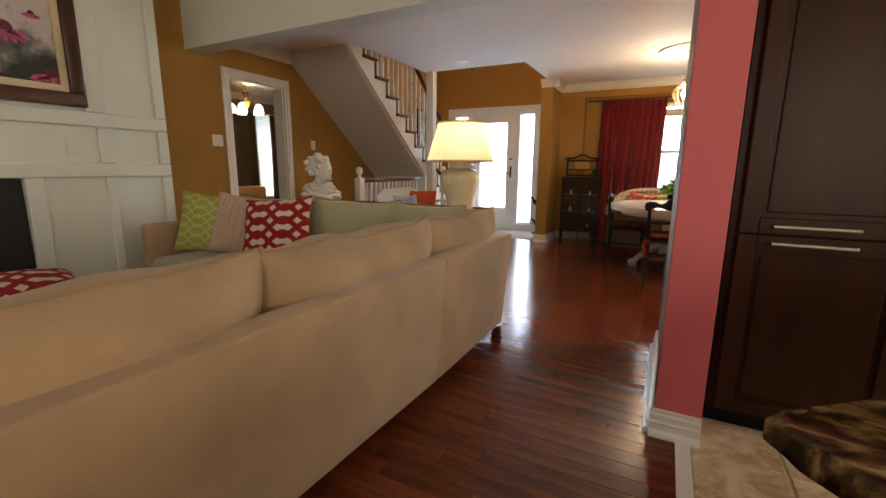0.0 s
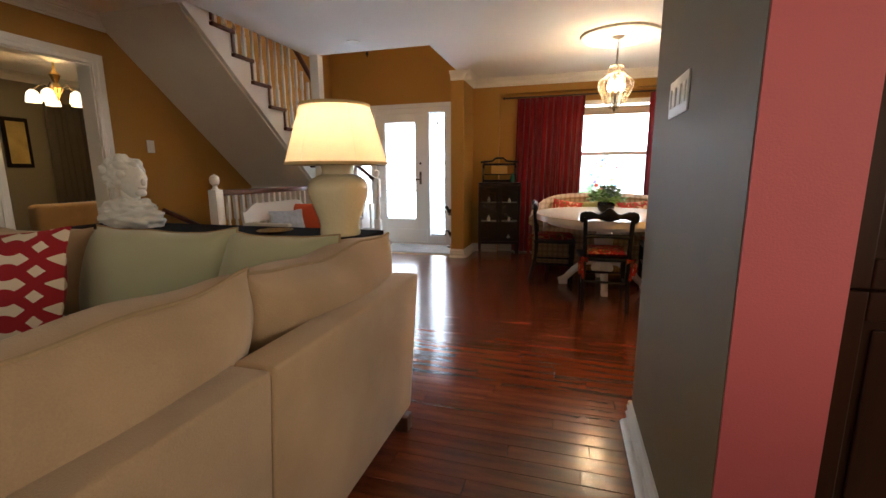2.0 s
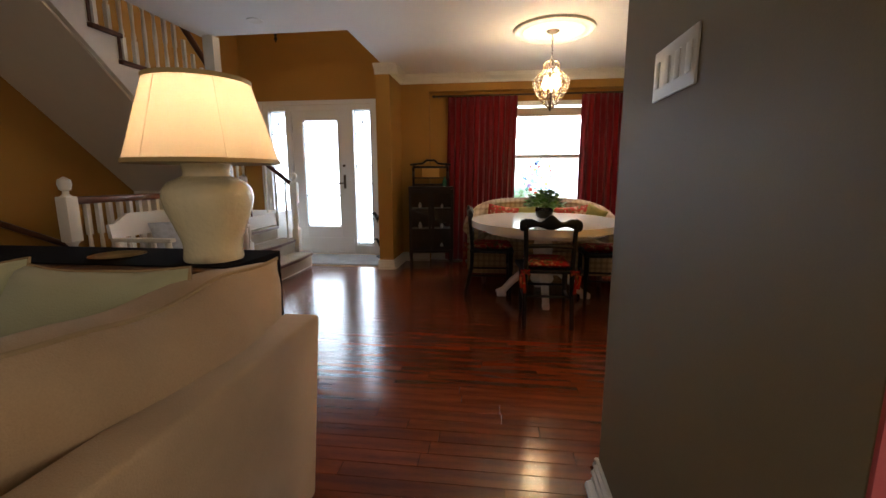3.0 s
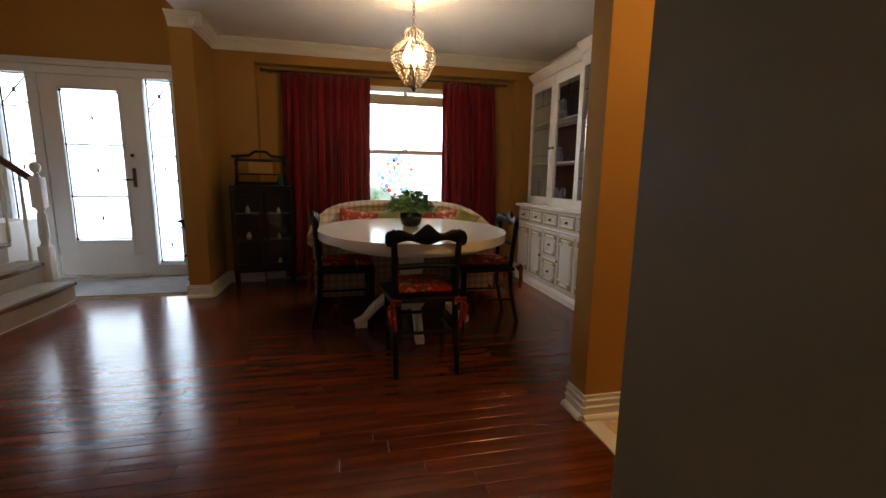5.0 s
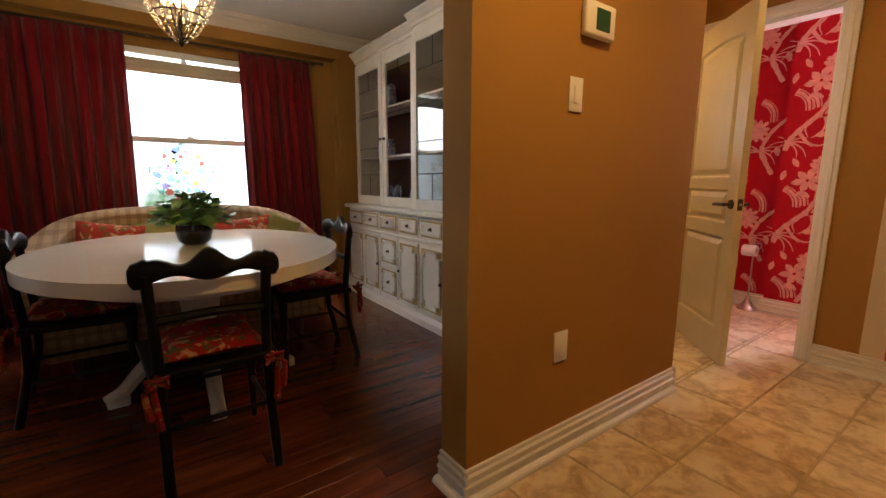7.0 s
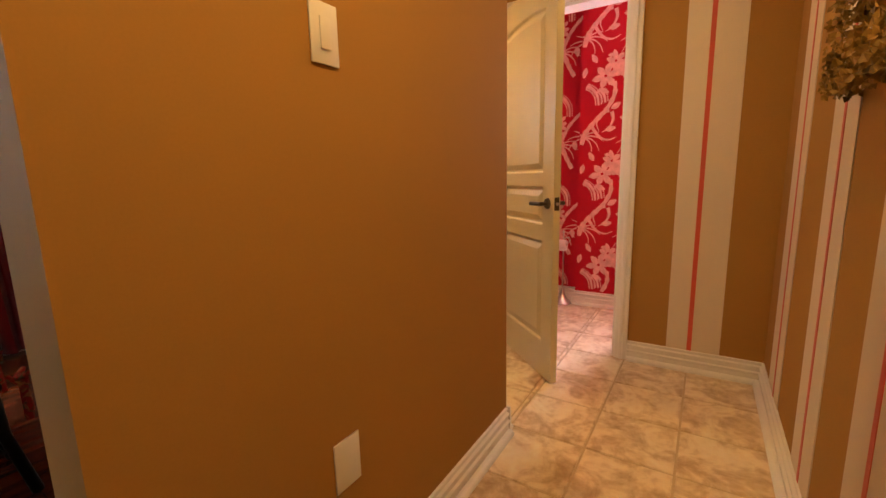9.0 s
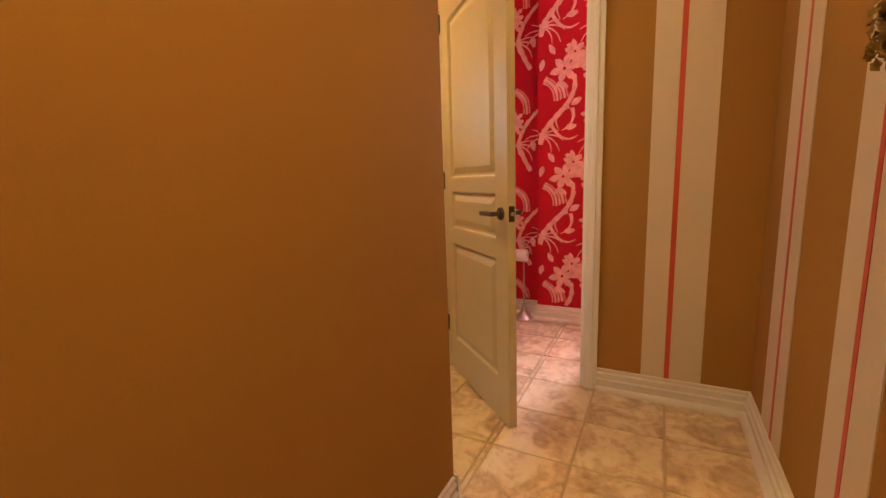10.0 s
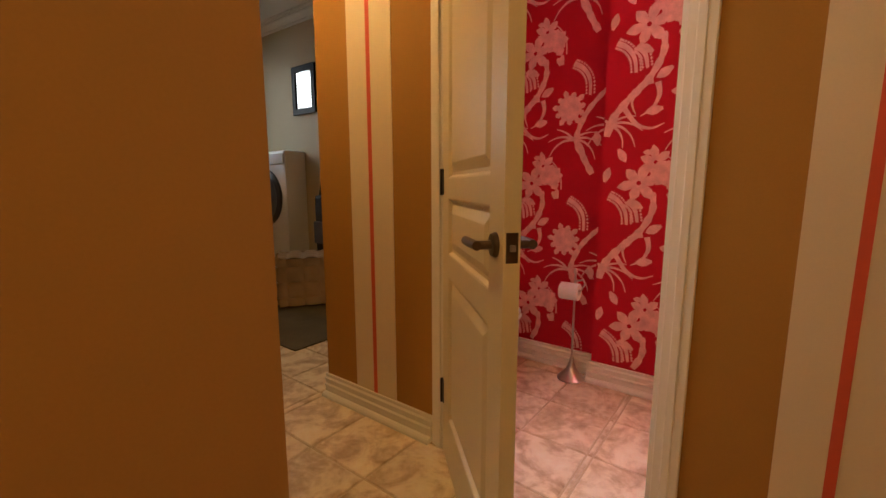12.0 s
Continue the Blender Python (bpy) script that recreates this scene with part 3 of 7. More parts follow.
for i, x in enumerate(LX):
    z = 0.172 * (i + 1)
    pts = [(-3.0 + 0.003 * i, 5.78), (x, 5.78), (x + 0.03, 6.5), (x, 6.93), (x - 0.08, 7.05), (-3.0 + 0.003 * i, 7.05)]
    part("step", slab(bmesh.new(), [(a, b) for a, b in pts], 0, z - 0.03), TRIM, stair)
    part("tread", slab(bmesh.new(), [(a + (0.03 if a > -2.95 else 0), b + (0.02 if b > 7.0 else 0)) for a, b in pts], z - 0.03, z, 0.008), TREADWOOD, stair, "dark wooden tread end")
    part("runner", slab(bmesh.new(), [(-2.99, 6.02), (x + 0.034, 6.02), (x + 0.045, 6.4), (x + 0.034, 6.88), (-2.99, 6.88)], z, z + 0.014, 0.005), CARPET, stair, "beige carpet runner")
    part("runner_drop", B(x + 0.018, x + 0.034, 6.02, 6.88, z - 0.15, z), CARPET, stair)


def newel(parent, x, y, z0, z1, w=0.045, turned=True):
    bm = bmesh.new()
    box(bm, x - w, x + w, y - w, y + w, z0, z0 + (z1 - z0) * 0.30, 0.006)
    m0, m1 = z0 + (z1 - z0) * 0.30, z0 + (z1 - z0) * 0.62
    lathe(bm, [(w * 0.95, m0), (w * 0.6, m0 + 0.03), (w * 0.9, m0 + 0.08), (w * 0.75, m1 - 0.06), (w * 0.55, m1 - 0.03), (w * 0.95, m1)], x, y, 16)
    box(bm, x - w, x + w, y - w, y + w, m1, z1 - 0.13, 0.008)
    lathe(bm, [(w * 0.8, z1 - 0.13), (w * 0.45, z1 - 0.115), (w * 0.4, z1 - 0.095), (w * 0.75, z1 - 0.085), (w * 0.95, z1 - 0.05), (w * 0.8, z1 - 0.02), (0.004, z1)], x, y, 18)
    return part("newel_post", bm, TRIM, parent, "turned white newel with a ball top", True)


newel(stair, -2.50, 6.99, 0.172, 1.20, 0.042)
newel(stair, -2.48, 5.86, 0.172, 1.16, 0.042)
for (x, y, zb) in ((-2.62, 6.99, 0.344), (-2.75, 6.99, 0.515), (-2.88, 6.99, 0.515), (-2.60, 5.86, 0.344), (-2.70, 5.86, 0.344)):
    bal = bmesh.new()
    zt = 1.0 + (-2.50 - x) * 0.80
    lathe(bal, [(0.016, zb), (0.016, zb + 0.12), (0.010, zb + 0.15), (0.016, zb + 0.35), (0.011, zt - 0.12), (0.013, zt)], x, y, 8)
    part("baluster", bal, TRIM, stair, "", True)
part("handrail", tube(bmesh.new(), [(-2.50, 6.99, 1.02), (-2.95, 6.99, 1.38), (-3.4, 6.99, 1.74)], 0.028, 10), TREADWOOD, stair, "dark handrail", True)
part("handrail", tube(bmesh.new(), [(-2.48, 5.86, 1.03), (-2.72, 5.86, 1.19)], 0.028, 10), TREADWOOD, stair, "dark handrail", True)
part("handrail", tube(bmesh.new(), [(STX - 0.02, 4.2, 3.64), (STX - 0.02, 5.3, 2.70), (STX - 0.02, 6.3, 1.85)], 0.028, 10), TREADWOOD, stair, "dark handrail", True)
walls("trim_post", TRIM, "white square post at the foyer corner", (-2.64, -2.54, 5.65, 5.75, 0, H))

# guard rail over the basement stair
guard = tagged(thing("guard_rail", "white baluster guard rail with a dark handrail", "railing"), kind="structure")
newel(guard, -2.76, 4.29, 0, 1.14, 0.043)
part("handrail", B(-2.795, -2.725, 4.335, 5.64, 0.955, 1.005, 0.014), TREADWOOD, guard, "dark wooden handrail", True)
for i in range(14):
    y = 4.42 + i * 0.088
    bal = box(bmesh.new(), -2.775, -2.745, y - 0.015, y + 0.015, 0.06, 0.25)
    lathe(bal, [(0.012, 0.25), (0.018, 0.28), (0.011, 0.33), (0.017, 0.55), (0.011, 0.74)], -2.76, y, 8)
    box(bal, -2.775, -2.745, y - 0.015, y + 0.015, 0.74, 0.956)
    part("baluster", bal, TRIM, guard)
part("bottom_rail", B(-2.79, -2.73, 4.335, 5.64, 0, 0.06, 0.004), TRIM, guard)
part("wall_handrail", tube(bmesh.new(), [(-3.60, 4.5, 0.80), (-3.60, 5.4, 0.35)], 0.024, 10), TREADWOOD, guard, "dark wall handrail going down", True)

# white bench with an arched back
bench = thing("bench", "white painted wooden bench with slatted arms before the rail", "bench", pose(-2.45, 4.98, 0))
part("seat", B(-0.22, 0.24, -0.48, 0.48, 0.41, 0.445, 0.008), TRIM, bench)
bk = bmesh.new()
for i in range(24):
    y0, y1 = -0.5 + i / 24, -0.5 + (i + 1) / 24
    def top_of(y):
        return 0.80 + 0.07 * min(1, max(0, (0.46 - abs(y)) / 0.12))
    quads(bk, [(-0.23, y0, 0.70), (-0.20, y0, 0.70), (-0.20, y1, 0.70), (-0.23, y1, 0.70), (-0.24, y0, top_of(y0)), (-0.215, y0, top_of(y0)), (-0.215, y1, top_of(y1)), (-0.24, y1, top_of(y1))], BOX)
bmesh.ops.remove_doubles(bk, verts=bk.verts, dist=1e-5)
part("back_rail", bk, TRIM, bench, "shaped back rail", True)
for i in range(9):
    y = -0.42 + i * 0.105
    part("back_slat", B(-0.225, -0.207, y - 0.02, y + 0.02, 0.445, 0.70, 0.003), TRIM, bench)
for y in (-0.47, 0.47):
    part("arm", B(-0.22, 0.25, y - 0.03, y + 0.03, 0.675, 0.705, 0.008), TRIM, bench)
    for x in (-0.20, 0.21):
        part("leg", lathe(bmesh.new(), [(0.016, 0), (0.024, 0.1), (0.018, 0.3), (0.026, 0.42), (0.018, 0.5), (0.024, 0.6), (0.02, 0.675)], x, y, 10), TRIM, bench, "", True)
    for x in (-0.10, 0.0, 0.10):
        part("arm_spindle", tube(bmesh.new(), [(x, y, 0.445), (x, y, 0.676)], 0.012, 8), TRIM, bench)
CORAL = mat("coral_red_cloth", (0.55, 0.085, 0.03), 0.85, vary=0.12, scale=6, fine=240, bump=0.07)
solo("bench_cushion", shift(pillow(0.88, 0.42, 0.07, 12, 6), pose(0, 0, 0, 90, 0, 90)), CORAL, "coral red bench seat cushion", "cushion", "", True, pose(-2.44, 4.98, 0.482))
solo("throw_pillow", pillow(0.40, 0.36, 0.14), CORAL, "rust orange throw pillow leaning on the bench arm", "pillow", "", True, pose(-2.50, 5.27, 0.66, -16, 0, 20))
solo("throw_pillow", pillow(0.38, 0.30, 0.12), mat("blue_patterned_cloth", (0.5, 0.55, 0.62), 0.85, vary=0.3, scale=18, bump=0.06), "pale blue patterned pillow on the bench", "pillow", "", True, pose(-2.53, 4.95, 0.64, -18, 0, 70))

# sectional sofa
sofa = thing("sectional_sofa", "beige microfibre sectional sofa with loose back cushions", "sofa")
for y0, y1 in ((-0.9, 2.045), (2.05, 3.0)):
    bf = B(-0.585, -0.468, y0, y1, 0.085, 0.712, 0.013, 3)
    for v in bf.verts:
        if v.co.z < 0.2:
            v.co.x -= 0.045
    part("back_frame", bf, SOFA, sofa, "", True)
part("back_frame", B(-2.98, -0.59, 2.885, 3.0, 0.07, 0.71, 0.018, 3), SOFA, sofa, "", True)
part("arm", B(-3.07, -2.96, 2.06, 2.995, 0.07, 0.70, 0.02, 3), SOFA, sofa, "", True)
part("seat_base", B(-1.42, -0.59, -0.9, 2.06, 0.07, 0.28, 0.015), SOFA, sofa, "", True)
part("seat_base", B(-2.955, -0.59, 2.065, 2.88, 0.07, 0.28, 0.015), SOFA, sofa, "", True)
for y0, y1 in ((-0.9, 0.2), (0.205, 1.20), (1.205, 2.06)):
    part("seat_cushion", B(-1.45, -0.595, y0, y1, 0.285, 0.46, 0.045, 4), SOFA, sofa, "", True)
for x0, x1 in ((-2.95, -2.0), (-1.995, -1.2), (-1.195, -0.6)):
    part("seat_cushion", B(x0, x1, 2.04, 2.87, 0.285, 0.46, 0.045, 4), GREENTINT, sofa, "", True)
for x, y in ((-0.53, 2.94), (-0.53, 0.6), (-0.53, -0.8), (-1.38, -0.8), (-2.98, 2.1), (-2.98, 2.94), (-1.4, 2.1)):
    part("leg", B(x - 0.03, x + 0.03, y - 0.03, y + 0.03, 0, 0.072, 0.004), DARKWOOD, sofa, "dark wooden foot")
# back cushions: lean on the frame
for y, w, h, rz, sg, dx in ((-0.40, 1.05, 0.50, 90, 0.02, 0.0), (0.65, 1.05, 0.50, 88.5, 0.03, 0.0), (1.69, 1.03, 0.50, 91.5, 0.035, 0.0), (2.62, 0.87, 0.49, 86.5, 0.04, 0.0)):
    m = pose(-0.735 + dx, y, 0.650, 0, 0, rz) @ pose(0, 0, 0, 20, 0, 0)
    c = part("back_cushion", shift(pillow(w, h, 0.36, 26, 2.6, sg, -0.03, 0.022, 4.0), m), SOFA, sofa, "plump loose back cushion", True)
    sm = seam(w, h, 0.0055, sg, 26, -0.03)
    for v in sm.verts:
        v.co += noise.noise_vector(v.co * 4.0 + Vector((w * 9, h * 7, 0.36 * 31))) * 0.022
    part("piping", shift(sm, m), PIPING, c)
for x, w, rz in ((-1.60, 0.80, 2), (-0.98, 0.52, -3)):
    m = pose(x, 2.73, 0.68, 0, 0, rz) @ pose(0, 0, 0, -13, 0, 0)
    c = part("back_cushion", shift(pillow(w, 0.46, 0.28, 20, 2.6, 0.02, 0.0, 0.016, 4.0), m), GREENTINT, sofa, "beige back cushion with the light's green tint in its colour", True)
    sm = seam(w, 0.46, 0.005, 0.02, 20, 0.0)
    for v in sm.verts:
        v.co += noise.noise_vector(v.co * 4.0 + Vector((w * 9, 0.46 * 7, 0.28 * 31))) * 0.016
    part("piping", shift(sm, m), PIPING, c)
m = pose(-2.42, 2.73, 0.68, 0, 0, 0) @ pose(0, 0, 0, -13, 0, 0)
c = part("back_cushion", shift(pillow(0.80, 0.44, 0.24, 16, 3.2, 0.02), m), SOFA, sofa, "beige back cushion", True)

# the long run stands a little askew to the wall
for ob in [c for c in sofa.children_recursive if c.type == "MESH"]:
    for v in ob.data.vertices:
        if v.co.x > -1.6 and v.co.y < 2.1:
            v.co.x -= (2.1 - v.co.y) * 0.03

# throw pillows
trellis = mat("red_white_trellis_cloth", (0.70, 0.60, 0.46), 0.85, vary=0.06, fine=220, bump=0.06)
def trellis_nodes(m, color, scale_x, scale_z, lo):
    """Interlaced waving bands in two phases."""
    N, L = m.node_tree.nodes, m.node_tree.links
    bs = N["Principled BSDF"]
    src = bs.inputs["Base Color"].links[0].from_socket
    co, sep = N.new("ShaderNodeTexCoord"), N.new("ShaderNodeSeparateXYZ")
    L.new(co.outputs["Object"], sep.inputs[0])
    def op(kind, a, b=None, c=None):
        n = N.new("ShaderNodeMath")
        n.operation = kind
        for i, v in enumerate((a, b, c)):
            if v is None:
                continue
            if isinstance(v, (int, float)):
                n.inputs[i].default_value = v
            else:
                L.new(v, n.inputs[i])
        return n.outputs[0]
    masks = []
    wave = op("MULTIPLY", op("SINE", op("MULTIPLY", sep.outputs[0], scale_x)), 0.30)
    for sgn, off in ((1, 0.0), (-1, 0.0), (1, 0.5), (-1, 0.5)):
        v = op("ADD", op("MULTIPLY", sep.outputs[2], scale_z), op("MULTIPLY_ADD", wave, sgn, off))
        f = op("ABSOLUTE", op("SUBTRACT", op("FRACT", v), 0.5))
        masks.append(op("LESS_THAN", f, lo))
    m01 = op("MAXIMUM", op("MAXIMUM", masks[0], masks[1]), op("MAXIMUM", masks[2], masks[3]))
    mx = N.new("ShaderNodeMix")
    mx.data_type = "RGBA"
    mx.inputs[7].default_value = (*color, 1)
    L.new(m01, mx.inputs[0]), L.new(src, mx.inputs[6]), L.new(mx.outputs[2], bs.inputs["Base Color"])


trellis_nodes(trellis, (0.29, 0.006, 0.012), 17.0, 5.2, 0.12)
limecloth = mat("lime_damask_cloth", (0.36, 0.38, 0.06), 0.8, vary=0.1, fine=200, bump=0.06)
trellis_nodes(limecloth, (0.50, 0.50, 0.22), 24.0, 7.0, 0.05)
ribbed = mat("blush_ribbed_cloth", (0.58, 0.42, 0.30), 0.9, vary=0.08, fine=200, bump=0.08)
solo("throw_pillow", pillow(0.52, 0.46, 0.17), trellis, "white throw pillow with a red interlaced trellis pattern", "pillow", "pillows on the sofa", True, pose(-1.97, 2.37, 0.70, -20, -4, 18))
rp = pillow(0.52, 0.46, 0.16, 28)
for v in rp.verts:
    v.co.y += 0.006 * math.sin(v.co.x * 130)
solo("throw_pillow", rp, ribbed, "blush pink ribbed throw pillow", "pillow", "pillows on the sofa", True, pose(-2.37, 2.42, 0.70, -18, 5, 16))
solo("throw_pillow", pillow(0.50, 0.46, 0.16), limecloth, "lime green damask throw pillow", "pillow", "pillows on the sofa", True, pose(-2.66, 2.36, 0.70, -16, 6, 30))
solo("throw_pillow", pillow(0.5, 0.42, 0.16), trellis, "red and white patterned pillow on the sofa seat", "pillow", "pillows on the sofa", True, pose(-2.35, 1.12, 0.53, -84, 0, 80))
ott = thing("ottoman", "beige upholstered ottoman before the sofa", "ottoman", pose(-2.35, 1.06, 0))
part("cushion", B(-0.35, 0.35, -0.45, 0.45, 0.24, 0.44, 0.05, 4), SOFA, ott, "", True)
part("base", B(-0.33, 0.33, -0.43, 0.43, 0.06, 0.24, 0.01), SOFA, ott)
for x in (-0.28, 0.28):
    for y in (-0.38, 0.38):
        part("leg", B(x - 0.025, x + 0.025, y - 0.025, y + 0.025, 0, 0.062), DARKWOOD, ott)

# console table behind the sofa
con = thing("console_table", "wooden console table with a black cloth runner behind the sofa", "table")
part("tabletop", B(-2.75, -0.83, 3.05, 3.46, 0.79, 0.825, 0.006), mat("walnut_tabletop", (0.18, 0.075, 0.03), 0.3, vary=0.3, scale=2, fine=20, stretch=(1, 8, 8), bump=0.02), con)
part("apron", B(-2.72, -0.86, 3.07, 3.41, 0.70, 0.79), DARKWOOD, con)
for x in (-2.69, -0.89):
    for y in (3.10, 3.38):
        part("leg", lathe(bmesh.new(), [(0.016, 0), (0.022, 0.3), (0.03, 0.6), (0.032, 0.70)], x, y, 10), DARKWOOD, con, "", True)
run = bmesh.new()
box(run, -2.752, -0.818, 3.09, 3.43, 0.8265, 0.831, 0.001, 1)
box(run, -0.826, -0.8185, 3.09, 3.43, 0.44, 0.8275, 0.002, 1)
solo("table_runner", run, mat("black_woven_cloth", (0.010, 0.008, 0.009), 0.95, vary=0.3, fine=240, bump=0.08, spec=0.04), "black cloth runner draped over the console end", "runner")

lamp = thing("table_lamp", "lit ivory ceramic ginger-jar table lamp with cream shade", "lamp", pose(-0.965, 3.225, 0.8315))
part("base", lathe(bmesh.new(), [(0.097, 0), (0.101, 0.010), (0.098, 0.028), (0.097, 0.052), (0.102, 0.080), (0.122, 0.135), (0.142, 0.188), (0.150, 0.226), (0.146, 0.255), (0.128, 0.280), (0.096, 0.296), (0.079, 0.302), (0.075, 0.318), (0.080, 0.336), (0.084, 0.350), (0.076, 0.356), (0.0, 0.357)], 0, 0, 40), CERAMIC, lamp, "ivory glazed jar base", True)
part("stem", tube(bmesh.new(), [(0, 0, 0.357), (0, 0, 0.62)], 0.008), GOLD, lamp)
shadem = bpy.data.materials.new("cream_shade_cloth")
shadem.use_nodes = True
N, L = shadem.node_tree.nodes, shadem.node_tree.links
N.remove(N["Principled BSDF"])
d_, t_, mx_ = N.new("ShaderNodeBsdfDiffuse"), N.new("ShaderNodeBsdfTranslucent"), N.new("ShaderNodeMixShader")
no_, rp_ = N.new("ShaderNodeTexNoise"), N.new("ShaderNodeValToRGB")
no_.inputs["Scale"].default_value = 90
rp_.color_ramp.elements[0].color, rp_.color_ramp.elements[1].color = (0.74, 0.65, 0.49, 1), (0.82, 0.73, 0.57, 1)
L.new(no_.outputs[0], rp_.inputs[0]), L.new(rp_.outputs[0], d_.inputs[0]), L.new(rp_.outputs[0], t_.inputs[0])
mx_.inputs[0].default_value = 0.34
L.new(d_.outputs[0], mx_.inputs[1]), L.new(t_.outputs[0], mx_.inputs[2]), L.new(mx_.outputs[0], N["Material Output"].inputs[0])
shade = bmesh.new()
SG = 48
rings = [[shade.verts.new((r * math.cos(2 * math.pi * i / SG), r * math.sin(2 * math.pi * i / SG), z)) for i in range(SG)] for r, z in ((0.247, 0.352), (0.206, 0.49), (0.166, 0.625))]
for a, b in zip(rings, rings[1:]):
    for i in range(SG):
        shade.faces.new((a[i], a[(i + 1) % SG], b[(i + 1) % SG], b[i]))
sh = part("shade", shade, shadem, lamp, "cream cloth shade glowing from inside", True)
for z, r in ((0.352, 0.2475), (0.625, 0.1665)):
    part("trim_band", lathe(bmesh.new(), [(r, z - 0.006), (r + 0.003, z - 0.006), (r + 0.0025, z + 0.008), (r - 0.0005, z + 0.008)], 0, 0, 48), mat("gold_braid", (0.45, 0.34, 0.16), 0.7, vary=0.1), sh, "", True)
for k in range(6):
    a = k * math.pi / 3 + 0.35
    part("seam", tube(bmesh.new(), [(0.248 * math.cos(a), 0.248 * math.sin(a), 0.352), (0.167 * math.cos(a), 0.167 * math.sin(a), 0.625)], 0.0012, 5), shadem, sh)
part("spider", tube(bmesh.new(), [(-0.165, 0, 0.62), (0, 0, 0.615), (0.165, 0, 0.62)], 0.003, 5), GOLD, lamp)
part("finial", lathe(bmesh.new(), [(0.006, 0.62), (0.012, 0.632), (0.008, 0.645), (0.0, 0.655)], 0, 0, 12), GOLD, lamp, "", True)
dish = lathe(bmesh.new(), [(0.0, 0), (0.05, 0.0), (0.085, 0.012), (0.092, 0.016), (0.085, 0.018), (0.05, 0.006), (0, 0.005)], 0, 0, 28)
solo("brass_dish", dish, GOLD, "shallow polished brass dish on the console", "dish", "", True, pose(-1.33, 3.19, 0.8315))

# bust: one plain mesh
bust = bmesh.new()
def blob(cx, cy, cz, rx, ry, rz, seed=0.0, amt=0.0, sub=3):
    g = bmesh.ops.create_icosphere(bust, subdivisions=sub, radius=1.0)
    for v in g["verts"]:
        nn = 1 + amt * noise.noise(v.co * 2.6 + Vector((seed, 0, 0)))
        v.co = Vector((cx + v.co.x * rx * nn, cy + v.co.y * ry * nn, cz + v.co.z * rz * nn))
blob(0, 0, 0.05, 0.19, 0.12, 0.065, 1.0, 0.35, 5)
blob(-0.03, 0, 0.10, 0.15, 0.10, 0.07, 3.0, 0.4, 5)
lathe(bust, [(0.07, 0.0), (0.06, 0.10), (0.048, 0.16), (0.05, 0.22)], -0.01, 0, 16)
blob(0.02, 0, 0.27, 0.078, 0.068, 0.098, 2.0, 0.08)
blob(-0.03, 0, 0.31, 0.10, 0.088, 0.095, 5.0, 0.38, 4)
blob(0.102, 0, 0.262, 0.016, 0.012, 0.022)
blob(0.075, 0, 0.20, 0.028, 0.03, 0.022)
blob(0.085, 0, 0.232, 0.018, 0.024, 0.010)
for i in range(14):
    a = i * 0.9
    blob(-0.05 + 0.07 * math.cos(a), -0.065 + 0.013 * (i % 3), 0.31 + 0.065 * math.sin(a), 0.026, 0.022, 0.024, i, 0.3, 2)
solo("bust_statue", bust, PLASTER, "white plaster classical bust on the console table", "statue", "", 2, pose(-2.33, 3.22, 0.832))

# chimney breast with panelled face, fire opening and painting
cb = tagged(thing("chimney_breast", "white panelled chimney breast with a black fire opening", "fireplace"), kind="structure")
PX = -3.34
bodyb = bmesh.new()
for q in ((-3.655, PX, 1.53, 2.48, 0, HT), (-3.655, PX, -0.6, 0.45, 0, HT), (-3.655, PX, 0.45, 1.53, 1.045, HT), (-3.655, -3.6, 0.45, 1.53, 0, 1.045)):
    box(bodyb, *q)
part("body", bodyb, PANEL, cb)
stile = bmesh.new()
def bar(y0, y1, z0, z1):
    box(stile, PX, PX + 0.036, y0, y1, z0, z1, 0.010, 2)
for y0, y1 in ((2.40, 2.48), (1.995, 2.06), (1.53, 1.63)):
    bar(y0, y1, 0.0, 1.045)
for y0, y1 in ((2.40, 2.48), (1.98, 2.075)):
    bar(y0, y1, 1.145, 1.405)
bar(2.40, 2.48, 1.505, 3.9), bar(1.92, 2.05, 1.505, 3.9), bar(0.0, 0.12, 1.505, 3.9)
bar(-0.6, 2.48, 1.0455, 1.1445), bar(-0.6, 2.48, 1.4055, 1.5045), bar(0.3, 0.44, 0.0, 1.045), bar(0.9, 1.0, 1.145, 1.405)
bar(1.63, 1.995, 0.0, 0.14), bar(2.06, 2.40, 0.0, 0.14)
part("panel_moulding", stile, PANEL, cb, "raised white panel moulding")
part("firebox", B(-3.598, -3.345, 0.455, 1.525, 0.0, 1.04), mat("black_firebox", (0.008, 0.008, 0.008), 0.6), cb, "black fire opening")
for y, z in ((1.83, 1.27), (2.25, 0.52)):
    o = B(PX + 0.001, PX + 0.007, y - 0.035, y + 0.035, z - 0.057, z + 0.057, 0.002, 1)
    solo("outlet_plate", o, PANEL, "white outlet plate painted like the panel", "outlet")

